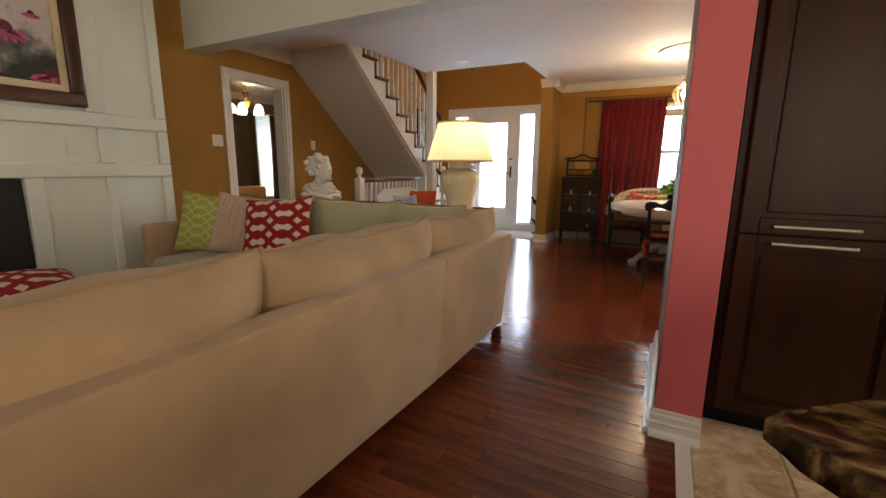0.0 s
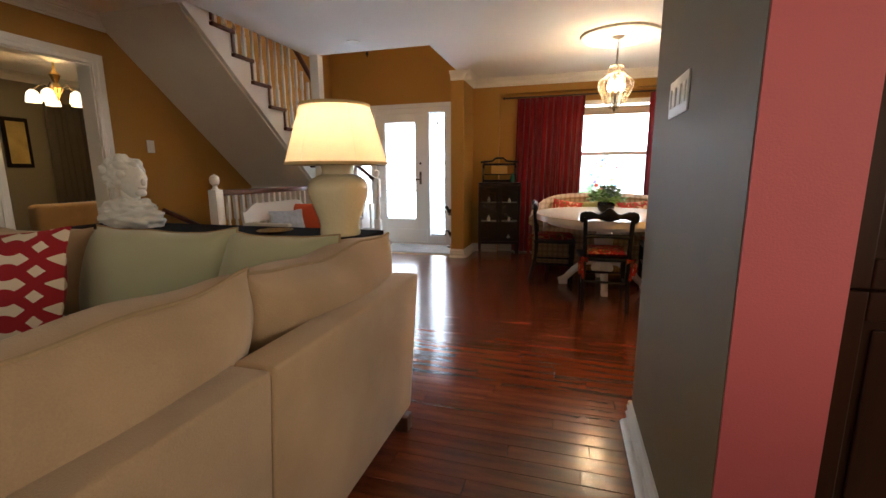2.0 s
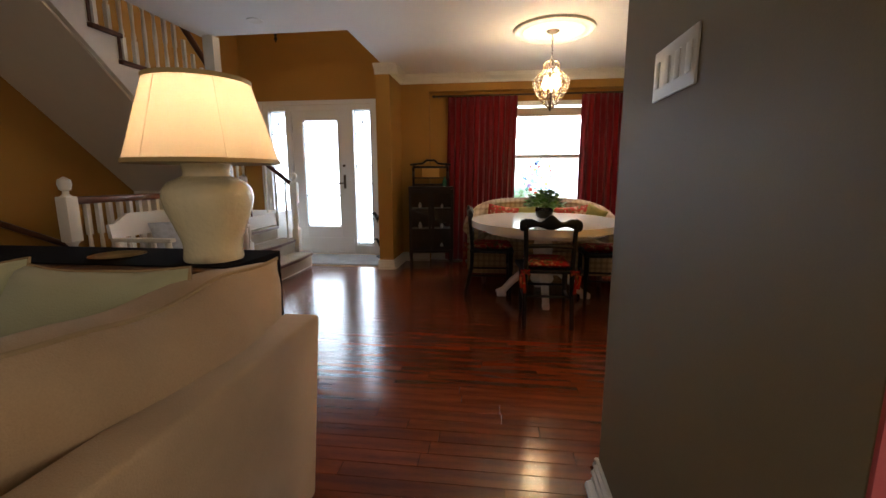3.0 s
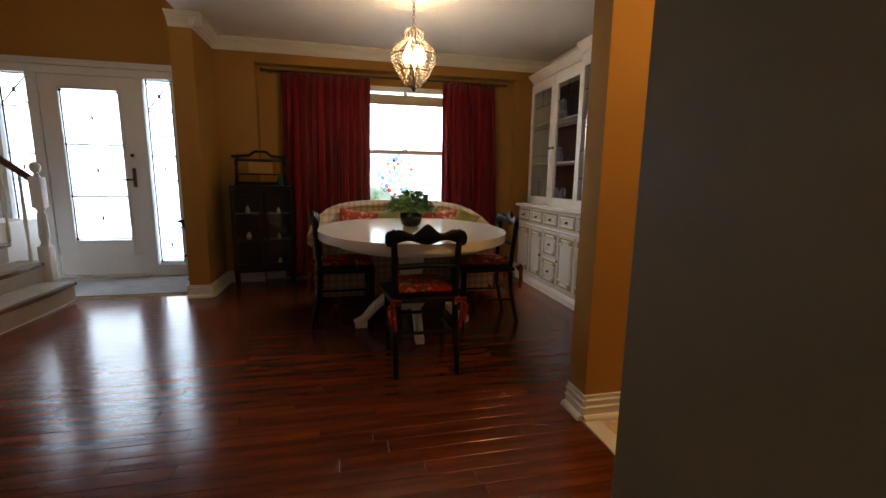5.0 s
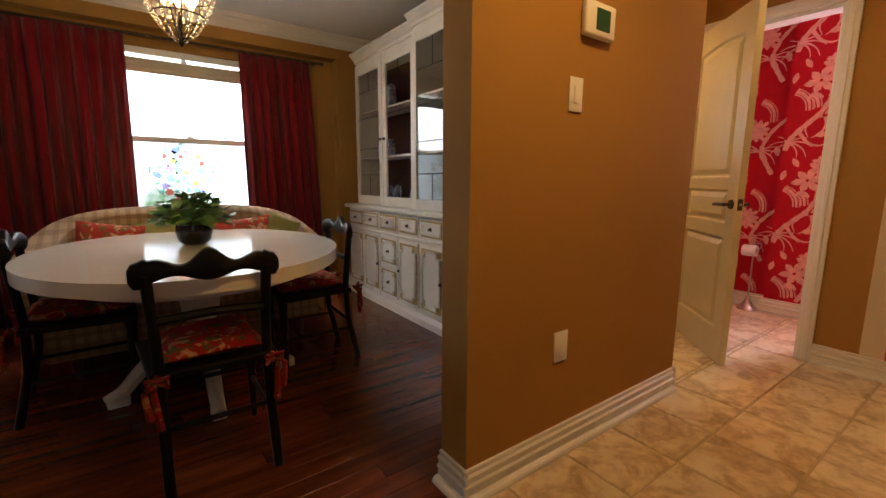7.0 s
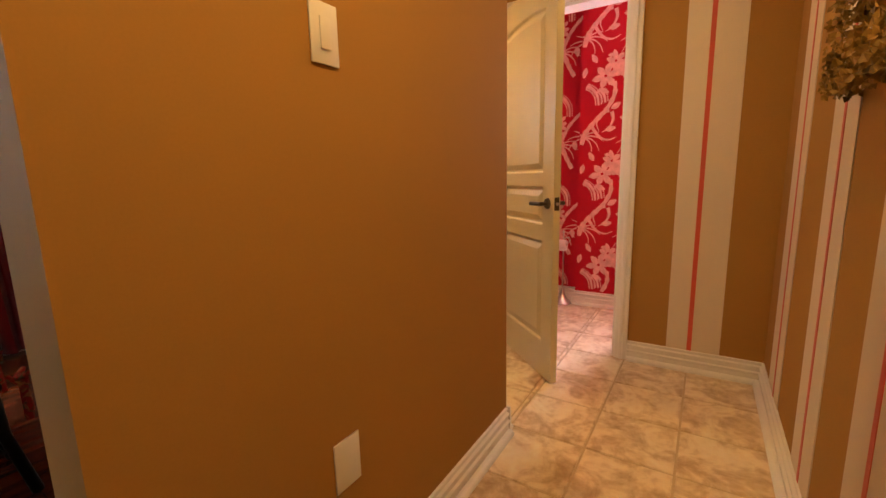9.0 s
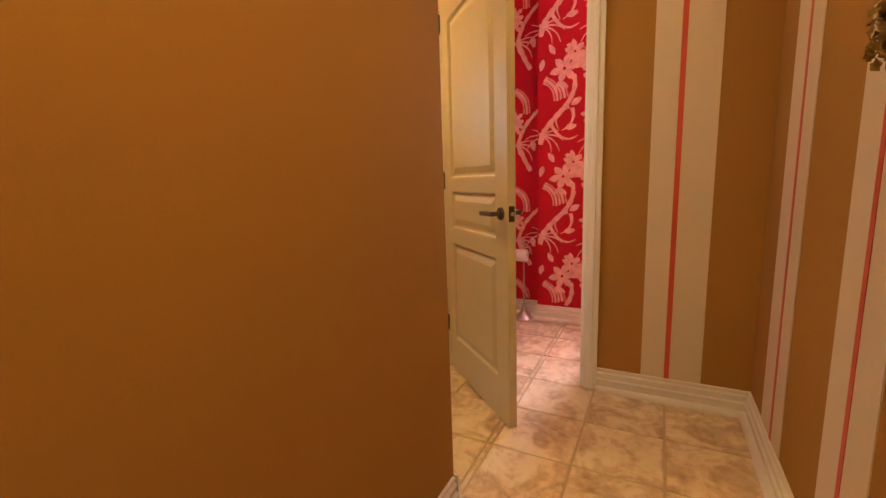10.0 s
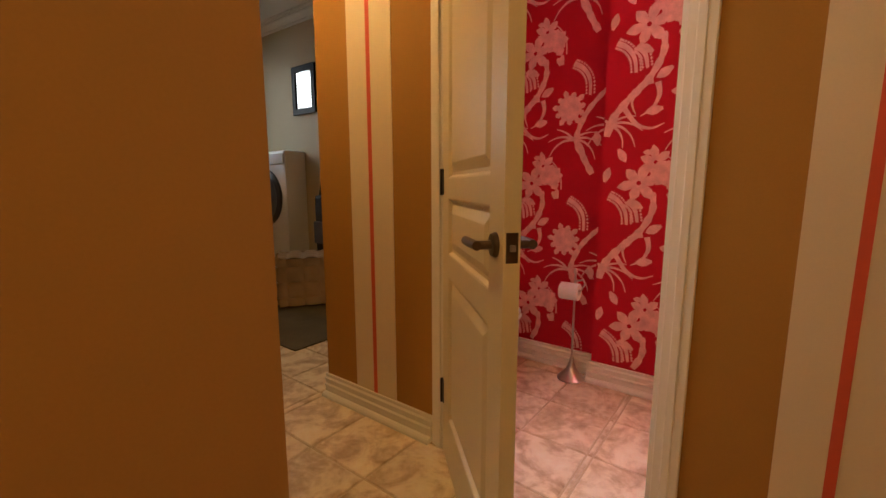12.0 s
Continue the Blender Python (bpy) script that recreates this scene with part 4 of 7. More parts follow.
paint = bpy.data.materials.new("coneflower_painting")
paint.use_nodes = True
N, L = paint.node_tree.nodes, paint.node_tree.links
bs = N["Principled BSDF"]
bs.inputs["Roughness"].default_value = 0.5
co, no1, r1 = N.new("ShaderNodeTexCoord"), N.new("ShaderNodeTexNoise"), N.new("ShaderNodeValToRGB")
sep = N.new("ShaderNodeSeparateXYZ")
no1.inputs["Scale"].default_value, no1.inputs["Detail"].default_value = 9, 6
L.new(co.outputs["Object"], no1.inputs[0]), L.new(co.outputs["Object"], sep.inputs[0])
ad = N.new("ShaderNodeMath")
ad.operation, ad.inputs[1].default_value = "MULTIPLY_ADD", 1.3
L.new(sep.outputs[2], ad.inputs[0]), L.new(no1.outputs[0], ad.inputs[2])
e = r1.color_ramp.elements
e[0].position, e[0].color = 0.14, (0.02, 0.025, 0.015, 1)
e[1].position, e[1].color = 0.85, (0.62, 0.56, 0.56, 1)
mid_ = e.new(0.30)
mid_.color = (0.16, 0.16, 0.15, 1)
mid2 = e.new(0.44)
mid2.color = (0.52, 0.46, 0.43, 1)
L.new(ad.outputs[0], r1.inputs[0]), L.new(r1.outputs[0], bs.inputs["Base Color"])
pic = thing("framed_painting", "framed painting of pink coneflowers on the chimney breast", "painting", pose(PX + 0.0365, 1.36, 2.05))
fb = bmesh.new()
FW = mat("walnut_picture_frame", (0.055, 0.016, 0.008), 0.35, vary=0.35, scale=5, fine=30, bump=0.05)
for q in ((-0.60, 0.57, 0.43, 0.52), (-0.60, 0.57, -0.52, -0.43)):
    box(fb, 0, 0.04, q[0], q[1], q[2], q[3], 0.010, 2)
for q in ((-0.60, -0.51), (0.48, 0.57)):
    box(fb, 0, 0.04, q[0], q[1], -0.43, 0.43, 0.010, 2)
part("frame", fb, FW, pic, "carved brown wooden frame", True)
lb = bmesh.new()
for q in ((-0.51, 0.48, 0.385, 0.43), (-0.51, 0.48, -0.43, -0.385), (-0.51, -0.465, -0.385, 0.385), (0.435, 0.48, -0.385, 0.385)):
    box(lb, 0.002, 0.022, *q, 0.002, 1)
part("liner", lb, mat("cream_linen_liner", (0.62, 0.52, 0.34), 0.8, bump=0.1), pic, "cream liner")
cv = part("canvas", B(0.001, 0.012, -0.465, 0.435, -0.385, 0.385), paint, pic)
PETAL = mat("painted_pink", (0.55, 0.10, 0.22), 0.5, vary=0.35, scale=20, bump=0.05)
CONE = mat("painted_dark_red", (0.13, 0.012, 0.02), 0.5, vary=0.3, scale=30, bump=0.05)
for (y, z, s) in ((0.195, -0.09, 0.12), (0.335, 0.03, 0.05), (-0.10, -0.05, 0.12), (0.40, -0.33, 0.12), (0.03, -0.31, 0.12), (-0.3, 0.12, 0.12)):
    fl = bmesh.new()
    for k in range(7):
        a = radians(-160 + 140 * k / 6)
        d = Vector((math.cos(a), math.sin(a) * 0.55 - 0.12))
        nn = Vector((-d.y, d.x)) * 0.16
        pts = [(0.0125, y + s * (d.x * u + nn.x * w), z + s * (d.y * u + nn.y * w)) for u, w in ((0.2, -0.6), (0.8, -1), (1.1, 0), (0.8, 1), (0.2, 0.6))]
        pts = [(x, min(0.43, max(-0.46, yy)), min(0.38, max(-0.38, zz))) for x, yy, zz in pts]
        fl.faces.new([fl.verts.new(p) for p in pts])
    part("painted_flower", fl, PETAL, cv)
    cn = bmesh.new()
    cn.faces.new([cn.verts.new((0.0135, y + s * 0.34 * math.cos(t), z + s * 0.03 + s * (0.36 if math.sin(t) > 0 else 0.12) * math.sin(t))) for t in [k * math.pi / 8 for k in range(16)]])
    part("painted_cone", cn, CONE, cv)


def plate(name, axis, at, out, u, z, w, h, label, gangs=1, mat_=None, rocker=True):
    """A wall plate on a wall face; gangs of rocker switches."""
    t = thing(name, label, "switch" if "switch" in name else "outlet")
    def bx(u0, u1, z0, z1, d0, d1, bv=0.002):
        lo, hi = sorted((at + out * d0, at + out * d1))
        return B(lo, hi, u0, u1, z0, z1, bv, 2) if axis == "x" else B(u0, u1, lo, hi, z0, z1, bv, 2)
    part("plate", bx(u - w / 2, u + w / 2, z - h / 2, z + h / 2, 0.0005, 0.006), mat_ or PLASTIC, t, "", True)
    for g in range(gangs):
        c = u - w / 2 + w * (g + 0.5) / gangs
        if rocker:
            part("rocker", bx(c - 0.014, c + 0.014, z - 0.03, z + 0.03, 0.006, 0.010), mat_ or PLASTIC, t, "", True)
    return t


plate("light_switch", "x", 0.455, -1, 2.84, 1.366, 0.23, 0.115, "white four-gang switch plate on the grey wall", 4)
plate("light_switch", "x", -3.655, 1, 3.17, 1.385, 0.115, 0.115, "white double switch plate beside the office doorway", 2)
plate("light_switch", "x", -3.655, 1, 4.49, 1.40, 0.075, 0.115, "white single switch plate on the stair wall", 1)
# recessed ceiling light
pl = thing("recessed_light", "small lit recessed ceiling light with white rim", "light", pose(-1.95, 5.36, 0))
part("rim", lathe(bmesh.new(), [(0.045, H - 0.004), (0.062, H - 0.006), (0.064, H)], 0, 0, 24), TRIM, pl, "", True)
part("lens", lathe(bmesh.new(), [(0.0, H - 0.003), (0.045, H - 0.003)], 0, 0, 24), glow("warm_lens", (1, 0.85, 0.65), 14), pl)
# stair wall picture
fp = thing("framed_photo", "black framed black and white photograph on the stair wall", "picture", pose(-3.653, 7.21, 1.85))
part("frame", B(0, 0.02, -0.14, 0.14, -0.33, 0.33, 0.004), BLACK, fp)
part("print", B(0.0201, 0.0215, -0.10, 0.10, -0.28, 0.28), mat("grey_photo_print", (0.4, 0.4, 0.4), 0.3, vary=0.8, scale=9, bump=0), fp)
# foyer pendant, its tip under the ceiling edge
pd = thing("pendant_lamp", "dark iron foyer pendant lantern hanging on a chain", "lamp", pose(-2.17, 6.12, 0))
part("tip", lathe(bmesh.new(), [(0.0, 2.47), (0.012, 2.50), (0.02, 2.51), (0.01, 2.53), (0.03, 2.62), (0.14, 2.75)], 0, 0, 16), IRON, pd, "", True)
for k in range(6):
    a = k * math.pi / 3
    part("bar", tube(bmesh.new(), [(0.14 * math.cos(a), 0.14 * math.sin(a), 2.75), (0.17 * math.cos(a), 0.17 * math.sin(a), 2.95), (0.02 * math.cos(a), 0.02 * math.sin(a), 3.1)], 0.006, 6), IRON, pd)
part("chain", tube(bmesh.new(), [(0, 0, 3.09), (0, 0, VOID)], 0.006, 6), IRON, pd)

# kitchen pantry and counter
pan = thing("pantry_cabinet", "tall espresso brown wooden pantry cabinet with steel handles", "cabinet")
part("body", B(0.66, 1.86, 2.43, 3.04, 0.09, 2.6), ESPRESSO, pan)
part("toe_kick", B(0.66, 1.86, 2.48, 3.04, 0, 0.09), BLACK, pan)
def cab_door(x0, x1, z0, z1, hz):
    dd = part("door", B(x0, x1, 2.408, 2.4299, z0, z1, 0.003, 1), ESPRESSO, pan)
    for nm, q in (("stile", (x0, x0 + 0.065, z0, z1)), ("stile", (x1 - 0.065, x1, z0, z1)), ("rail", (x0 + 0.065, x1 - 0.065, z0, z0 + 0.065)), ("rail", (x0 + 0.065, x1 - 0.065, z1 - 0.065, z1))):
        part(nm, B(q[0] + 0.0005, q[1] - 0.0005, 2.394, 2.4085, q[2], q[3], 0.004, 2), ESPRESSO, dd)
    part("panel", B(x0 + 0.085, x1 - 0.085, 2.402, 2.4085, z0 + 0.085, z1 - 0.085, 0.005, 2), ESPRESSO, dd)
    hb = tube(bmesh.new(), [(x0 + 0.11, 2.372, hz), (x0 + 0.37, 2.372, hz)], 0.007, 8)
    for x in (x0 + 0.15, x0 + 0.33):
        tube(hb, [(x, 2.372, hz), (x, 2.40, hz)], 0.005, 6)
    part("handle", hb, STEEL, dd, "satin steel bar handle", True)
cab_door(0.69, 1.25, 0.10, 0.882, 0.852)
cab_door(0.69, 1.25, 0.888, 2.55, 0.92)
cab_door(1.255, 1.83, 0.10, 0.882, 0.852)
cab_door(1.255, 1.83, 0.888, 2.55, 0.92)
GRAN = marbled("brown_green_granite", ((0.38, (0.005, 0.005, 0.004)), (0.50, (0.07, 0.035, 0.014)), (0.60, (0.24, 0.15, 0.06)), (0.76, (0.40, 0.42, 0.26))), 9, 0.12, 1.6, 2.2)
pen = thing("kitchen_island", "kitchen island with a polished brown granite top", "counter")
# past its visible corner the island is enlarged to shade the lower sofa back
part("granite_top", slab(bmesh.new(), [(0.518, 0.80), (0.540, 0.765), (1.55, -0.39), (2.68, 0.46), (1.45, 1.52), (0.62, 0.885), (0.535, 0.822)], 0.868, 0.90, 0.008, 3), GRAN, pen, "polished granite worktop", True)
part("base", slab(bmesh.new(), [(0.74, 0.80), (1.56, -0.14), (2.46, 0.47), (1.43, 1.36)], 0, 0.868), ESPRESSO, pen)

# ---- dining room ----
FLORAL = flowered("red_floral_cloth", (0.30, 0.012, 0.010), (0.45, 0.22, 0.10), (0.06, 0.07, 0.02), 15)
FLORAL2 = flowered("coral_floral_cloth", (0.52, 0.07, 0.05), (0.66, 0.42, 0.26), (0.16, 0.17, 0.05), 13)
TIECLOTH = flowered("red_floral_tie_cloth", (0.26, 0.014, 0.010), (0.34, 0.12, 0.05), (0.07, 0.06, 0.02), 30)
OLIVE = mat("olive_green_cloth", (0.33, 0.30, 0.09), 0.85, vary=0.1, scale=9, fine=200, bump=0.06)


def plaid(name, a, b, s=9.0):
    m = mat(name, a, 0.9, vary=0.08, fine=220, bump=0.08, sheen=0.2, spec=0.2)
    N, L = m.node_tree.nodes, m.node_tree.links
    bs = N["Principled BSDF"]
    src = bs.inputs["Base Color"].links[0].from_socket
    co = N.new("ShaderNodeTexCoord")
    last = src
    for axis in ("X", "Z"):
        w = N.new("ShaderNodeTexWave")
        w.bands_direction, w.inputs["Scale"].default_value = axis, s
        L.new(co.outputs["Object"], w.inputs[0])
        gt = N.new("ShaderNodeMath")
        gt.operation, gt.inputs[1].default_value = "GREATER_THAN", 0.62
        L.new(w.outputs["Fac"], gt.inputs[0])
        half = N.new("ShaderNodeMath")
        half.operation, half.inputs[1].default_value = "MULTIPLY", 0.45
        L.new(gt.outputs[0], half.inputs[0])
        mx = N.new("ShaderNodeMix")
        mx.data_type = "RGBA"
        mx.inputs[7].default_value = (*b, 1)
        L.new(half.outputs[0], mx.inputs[0]), L.new(last, mx.inputs[6])
        last = mx.outputs[2]
    L.new(last, bs.inputs["Base Color"])
    return m


PLAID = plaid("cream_plaid_upholstery", (0.46, 0.32, 0.18), (0.20, 0.11, 0.05), 5.5)


def oval(cx, cy, a, b, n=56, p=2.0):
    return [(cx + a * abs(math.cos(t)) ** (2 / p) * math.copysign(1, math.cos(t)), cy + b * abs(math.sin(t)) ** (2 / p) * math.copysign(1, math.sin(t))) for t in (2 * math.pi * i / n for i in range(n))]


table = thing("dining_table", "oval dining table with a glossy white top and pedestal", "table", pose(0.51, 5.79, 0))
part("tabletop", slab(bmesh.new(), oval(0, 0, 0.665, 0.83), 0.690, 0.744, 0.009, 3), TABLETOP, table, "glossy white oval tabletop", True)
part("apron", slab(bmesh.new(), oval(0, 0, 0.55, 0.70), 0.645, 0.691), HUTCH, table)
part("pedestal", lathe(bmesh.new(), [(0.09, 0.15), (0.11, 0.18), (0.10, 0.22), (0.06, 0.27), (0.055, 0.33), (0.085, 0.42), (0.095, 0.5), (0.06, 0.57), (0.07, 0.6), (0.16, 0.646)]), HUTCH, table, "turned white pedestal", True)
for k in range(4):
    a = radians(90 * k)
    c, s = math.cos(a), math.sin(a)
    pts = [(0.05, 0.27), (0.16, 0.25), (0.27, 0.16), (0.35, 0.07), (0.42, 0.035)]
    leg = tube(bmesh.new(), [(r * c, r * s, z) for r, z in pts], 0.042, 8, 0.028)
    box(leg, *sorted((0.39 * c - 0.03 * abs(s) - (0.03 * abs(c)), 0.39 * c + 0.03 * abs(s) + 0.06 * abs(c))), *sorted((0.39 * s - 0.03 * abs(c) - 0.03 * abs(s), 0.39 * s + 0.03 * abs(c) + 0.06 * abs(s))), 0, 0.05, 0.01)
    part("foot", leg, HUTCH, table, "", True)

# dining chair: back towards -y, seat towards +y
chair = thing("dining_chair", "black lacquered dining chair with a red floral tied seat cushion", "chair", pose(0.47, 4.93, 0), "chairs round the dining table")
rail = bmesh.new()
n = 40
top, bot, yy = [], [], []
for i in range(n + 1):
    u = 2 * i / n - 1
    au = abs(u)
    t = 0.818 + 0.030 * math.exp(-(u / 0.22) ** 2) + 0.012 * math.cos(u * 9.4) + (0.010 if au > 0.78 else 0)
    b = 0.758 - 0.012 * math.cos(u * 7.0) - (0.012 if au > 0.80 else 0)
    if au > 0.97:
        t, b = t - 0.018, b + 0.018
    top.append(t), bot.append(b), yy.append(0.03 * u * u)
rings = []
for i in range(n + 1):
    x, mid, half = -0.225 + 0.45 * i / n, (top[i] + bot[i]) / 2, (top[i] - bot[i]) / 2
    rings.append([rail.verts.new((x, yy[i] + 0.019 * math.copysign(abs(math.cos(t)) ** 0.7, math.cos(t)), mid + half * math.copysign(abs(math.sin(t)) ** 0.7, math.sin(t)))) for t in [k * math.pi / 6 for k in range(12)]])
for a, b in zip(rings, rings[1:]):
    for k in range(12):
        rail.faces.new((a[k], a[(k + 1) % 12], b[(k + 1) % 12], b[k]))
rail.faces.new(rings[0]), rail.faces.new(rings[-1][::-1])
part("crest_rail", rail, BLACK, chair, "carved scroll crest rail", True)
for s in (-1, 1):
    part("back_post", tube(bmesh.new(), [(s * 0.175, -0.02, 0), (s * 0.172, 0.035, 0.25), (s * 0.170, 0.045, 0.45), (s * 0.174, 0.03, 0.62), (s * 0.18, 0.015, 0.78)], 0.018, 10), BLACK, chair, "", True)
    part("front_leg", lathe(bmesh.new(), [(0.012, 0), (0.016, 0.05), (0.020, 0.2), (0.016, 0.22), (0.024, 0.25), (0.022, 0.36), (0.028, 0.42)], s * 0.178, 0.41, 12), BLACK, chair, "", True)
    part("side_stretcher", tube(bmesh.new(), [(s * 0.174, 0.03, 0.19), (s * 0.178, 0.41, 0.19)], 0.010), BLACK, chair)
    tie = bmesh.new()
    for dx, dz in ((0.0, -0.17), (0.025, -0.13)):
        tube(tie, [(s * 0.175, 0.0, 0.45), (s * (0.19 + dx), -0.03, 0.41), (s * (0.18 + dx), -0.035, 0.45 + dz)], 0.008, 6, 0.013)
    for dx in (-0.03, 0.03):
        tube(tie, [(s * 0.178, -0.02, 0.44), (s * 0.178 + dx, -0.045, 0.455), (s * 0.178 + dx * 0.9, -0.04, 0.425), (s * 0.178, -0.022, 0.437)], 0.010, 6)
    part("cushion_tie", tie, TIECLOTH, chair, "floral bow tie", True)
part("back_slat", tube(bmesh.new(), [(-0.172, 0.03, 0.62), (0, 0.045, 0.625), (0.172, 0.03, 0.62)], 0.017, 8), BLACK, chair, "", True)
part("front_stretcher", tube(bmesh.new(), [(-0.178, 0.41, 0.24), (0.178, 0.41, 0.24)], 0.011), BLACK, chair)
part("back_stretcher", tube(bmesh.new(), [(-0.178, 0.03, 0.24), (0.178, 0.03, 0.24)], 0.010), BLACK, chair)
part("seat", slab(bmesh.new(), [(-0.20, 0.02), (0.20, 0.02), (0.235, 0.42), (0.178, 0.44), (-0.178, 0.44), (-0.235, 0.42)], 0.415, 0.445, 0.008), BLACK, chair)
part("cushion", shift(pillow(0.35, 0.40, 0.06, 10, 5), pose(0, 0.23, 0.475, 90, 0, 0)), FLORAL, chair, "red and green floral seat cushion", True)
copy_thing(chair, pose(-0.20, 5.98, 0, 0, 0, -88))
copy_thing(chair, pose(1.31, 5.86, 0, 0, 0, 88))

# settee with a rolled, curved back
settee = thing("settee", "cream plaid upholstered settee with a curved rolled back", "sofa", pose(0.55, 6.55, 0))
W = 0.72
path = []
for i in range(41):
    a = math.pi * i / 40
    x = -W * math.cos(a)
    path.append((math.copysign(abs(math.cos(a)) ** 0.55, -math.cos(a)) * W, -0.30 + 0.66 * math.sin(a) ** 0.6, 0.66 + 0.22 * math.sin(a) ** 0.8))
back = bmesh.new()
rings = []
for i, (x, y, z) in enumerate(path):
    p0, p1 = Vector(path[max(i - 1, 0)]), Vector(path[min(i + 1, 40)])
    d = (p1 - p0)
    d.z = 0
    nrm = Vector((-d.y, d.x, 0)).normalized()
    nrm = nrm if nrm.dot(Vector((x, y + 0.1, 0))) > 0 else -nrm
    prof = [(-0.05, 0.30), (-0.06, z - 0.10), (-0.055, z - 0.03), (-0.02, z), (0.05, z + 0.012), (0.10, z - 0.03), (0.105, z - 0.09), (0.06, z - 0.13), (0.055, 0.14)]
    rings.append([back.verts.new((x + nrm.x * o, y + nrm.y * o, zz)) for o, zz in prof])
for a, b in zip(rings, rings[1:]):
    for k in range(len(a) - 1):
        back.faces.new((a[k], b[k], b[k + 1], a[k + 1]))
back.faces.new(rings[0])
back.faces.new(rings[-1][::-1])
part("backrest", back, PLAID, settee, "tufted plaid rolled back", True)
part("seat_base", slab(bmesh.new(), [(-W, -0.33), (W, -0.33), (W - 0.05, 0.15), (0.5, 0.32), (-0.5, 0.32), (-W + 0.05, 0.15)], 0.12, 0.36, 0.02), PLAID, settee, "", True)
part("seat_cushion", slab(bmesh.new(), [(-W + 0.07, -0.36), (W - 0.07, -0.36), (W - 0.12, 0.10), (0.45, 0.24), (-0.45, 0.24), (-W + 0.12, 0.10)], 0.362, 0.47, 0.035, 4), PLAID, settee, "", True)
for x in (-0.6, 0.6):
    for y in (-0.28, 0.2):
        part("leg", lathe(bmesh.new(), [(0.018, 0), (0.03, 0.125)], x, y, 10), DARKWOOD, settee)
for i, (x, w, m, lab, tilt) in enumerate(((-0.42, 0.34, FLORAL2, "coral floral throw pillow on the settee", 8), (-0.08, 0.42, OLIVE, "olive green throw pillow on the settee", -4), (0.36, 0.40, FLORAL2, "coral and green floral pillow on the settee", -6), (0.55, 0.22, OLIVE, "small green patterned pillow on the settee", 22))):
    solo("throw_pillow", pillow(w, 0.33, 0.13), m, lab, "pillow", "pillows on the settee", True, pose(0.55 + x, 6.60 - abs(x) * 0.12, 0.655, -14, tilt, -tilt))

# plant on the table
pot = thing("potted_plant", "green leafy plant in a black round pot on the table", "plant", pose(0.52, 5.88, 0.7445))
part("pot", lathe(bmesh.new(), [(0.05, 0), (0.075, 0.02), (0.086, 0.07), (0.08, 0.105), (0.072, 0.105), (0.066, 0.09), (0.0, 0.088)]), mat("black_glazed_pot", (0.012, 0.012, 0.014), 0.15, vary=0.2, bump=0.01), pot, "black glazed pot", True)
leaf = mat("green_leaf", (0.13, 0.27, 0.045), 0.45, vary=0.45, scale=9, fine=60, bump=0.05)
rnd = random.Random(5)
crown, stems = bmesh.new(), bmesh.new()
for i in range(330):
    a, r, z = rnd.uniform(0, 6.28), rnd.uniform(0.01, 0.165), 0
    z = 0.09 + 0.16 * (1 - (r / 0.18) ** 2) * rnd.uniform(0.35, 1.0) + rnd.uniform(0, 0.02)
    p = Vector((r * math.cos(a), r * math.sin(a), z))
    ln, wd = rnd.uniform(0.04, 0.068), rnd.uniform(0.017, 0.026)
    m = Matrix.Translation(p) @ Euler((rnd.uniform(-0.5, 0.9), rnd.uniform(-0.5, 0.5), a + rnd.uniform(-0.7, 0.7) - 1.57)).to_matrix().to_4x4()
    pts = [(0, 0, 0), (wd * 0.8, ln * 0.3, 0.004), (wd, ln * 0.6, 0.0), (0, ln * 1.05, -0.008), (-wd, ln * 0.6, 0.0), (-wd * 0.8, ln * 0.3, 0.004), (0, ln * 0.5, -0.004)]
    quads(crown, [m @ Vector(q) for q in pts], [(0, 1, 6), (1, 2, 6), (2, 3, 6), (3, 4, 6), (4, 5, 6), (5, 0, 6)])
    if i % 4 == 0:
        tube(stems, [(0.02 * math.cos(a), 0.02 * math.sin(a), 0.085), p * 0.6 + Vector((0, 0, 0.045)), p], 0.0018, 4)
part("foliage", crown, leaf, pot, "bright green small leaves", True)
part("stem", stems, leaf, pot)

# chandelier with crystal bead cage
ch = thing("chandelier", "lit crystal bead chandelier hanging from a plaster medallion", "chandelier", pose(0.54, 5.90, 0.018))
part("canopy", lathe(bmesh.new(), [(0.0, 2.36), (0.02, 2.362), (0.05, 2.375), (0.06, 2.385), (0.06, 2.40)], 0, 0, 20), BRONZE, ch, "", True)
chain = bmesh.new()
for i in range(9):
    z = 2.355 - i * 0.026
    pts = [(0.009 * math.cos(t) * (1 if i % 2 else 0), 0.009 * math.cos(t) * (0 if i % 2 else 1), z - 0.013 + 0.018 * math.sin(t)) for t in [k * math.pi / 4 for k in range(9)]]
    tube(chain, pts, 0.0028, 5)
part("chain", chain, BRONZE, ch)
CRYSTAL = glass("amber_crystal", (1.0, 0.86, 0.62), 0.02)
prof = [(0.015, 2.14), (0.055, 2.125), (0.075, 2.10), (0.062, 2.075), (0.07, 2.05), (0.12, 2.01), (0.155, 1.975), (0.16, 1.945), (0.145, 1.90), (0.115, 1.84), (0.08, 1.785), (0.04, 1.745), (0.012, 1.725)]
beadm = bmesh.new()
bmesh.ops.create_icosphere(beadm, subdivisions=1, radius=0.0085)
bead_mesh = mesh_of("bead", beadm, CRYSTAL, True)
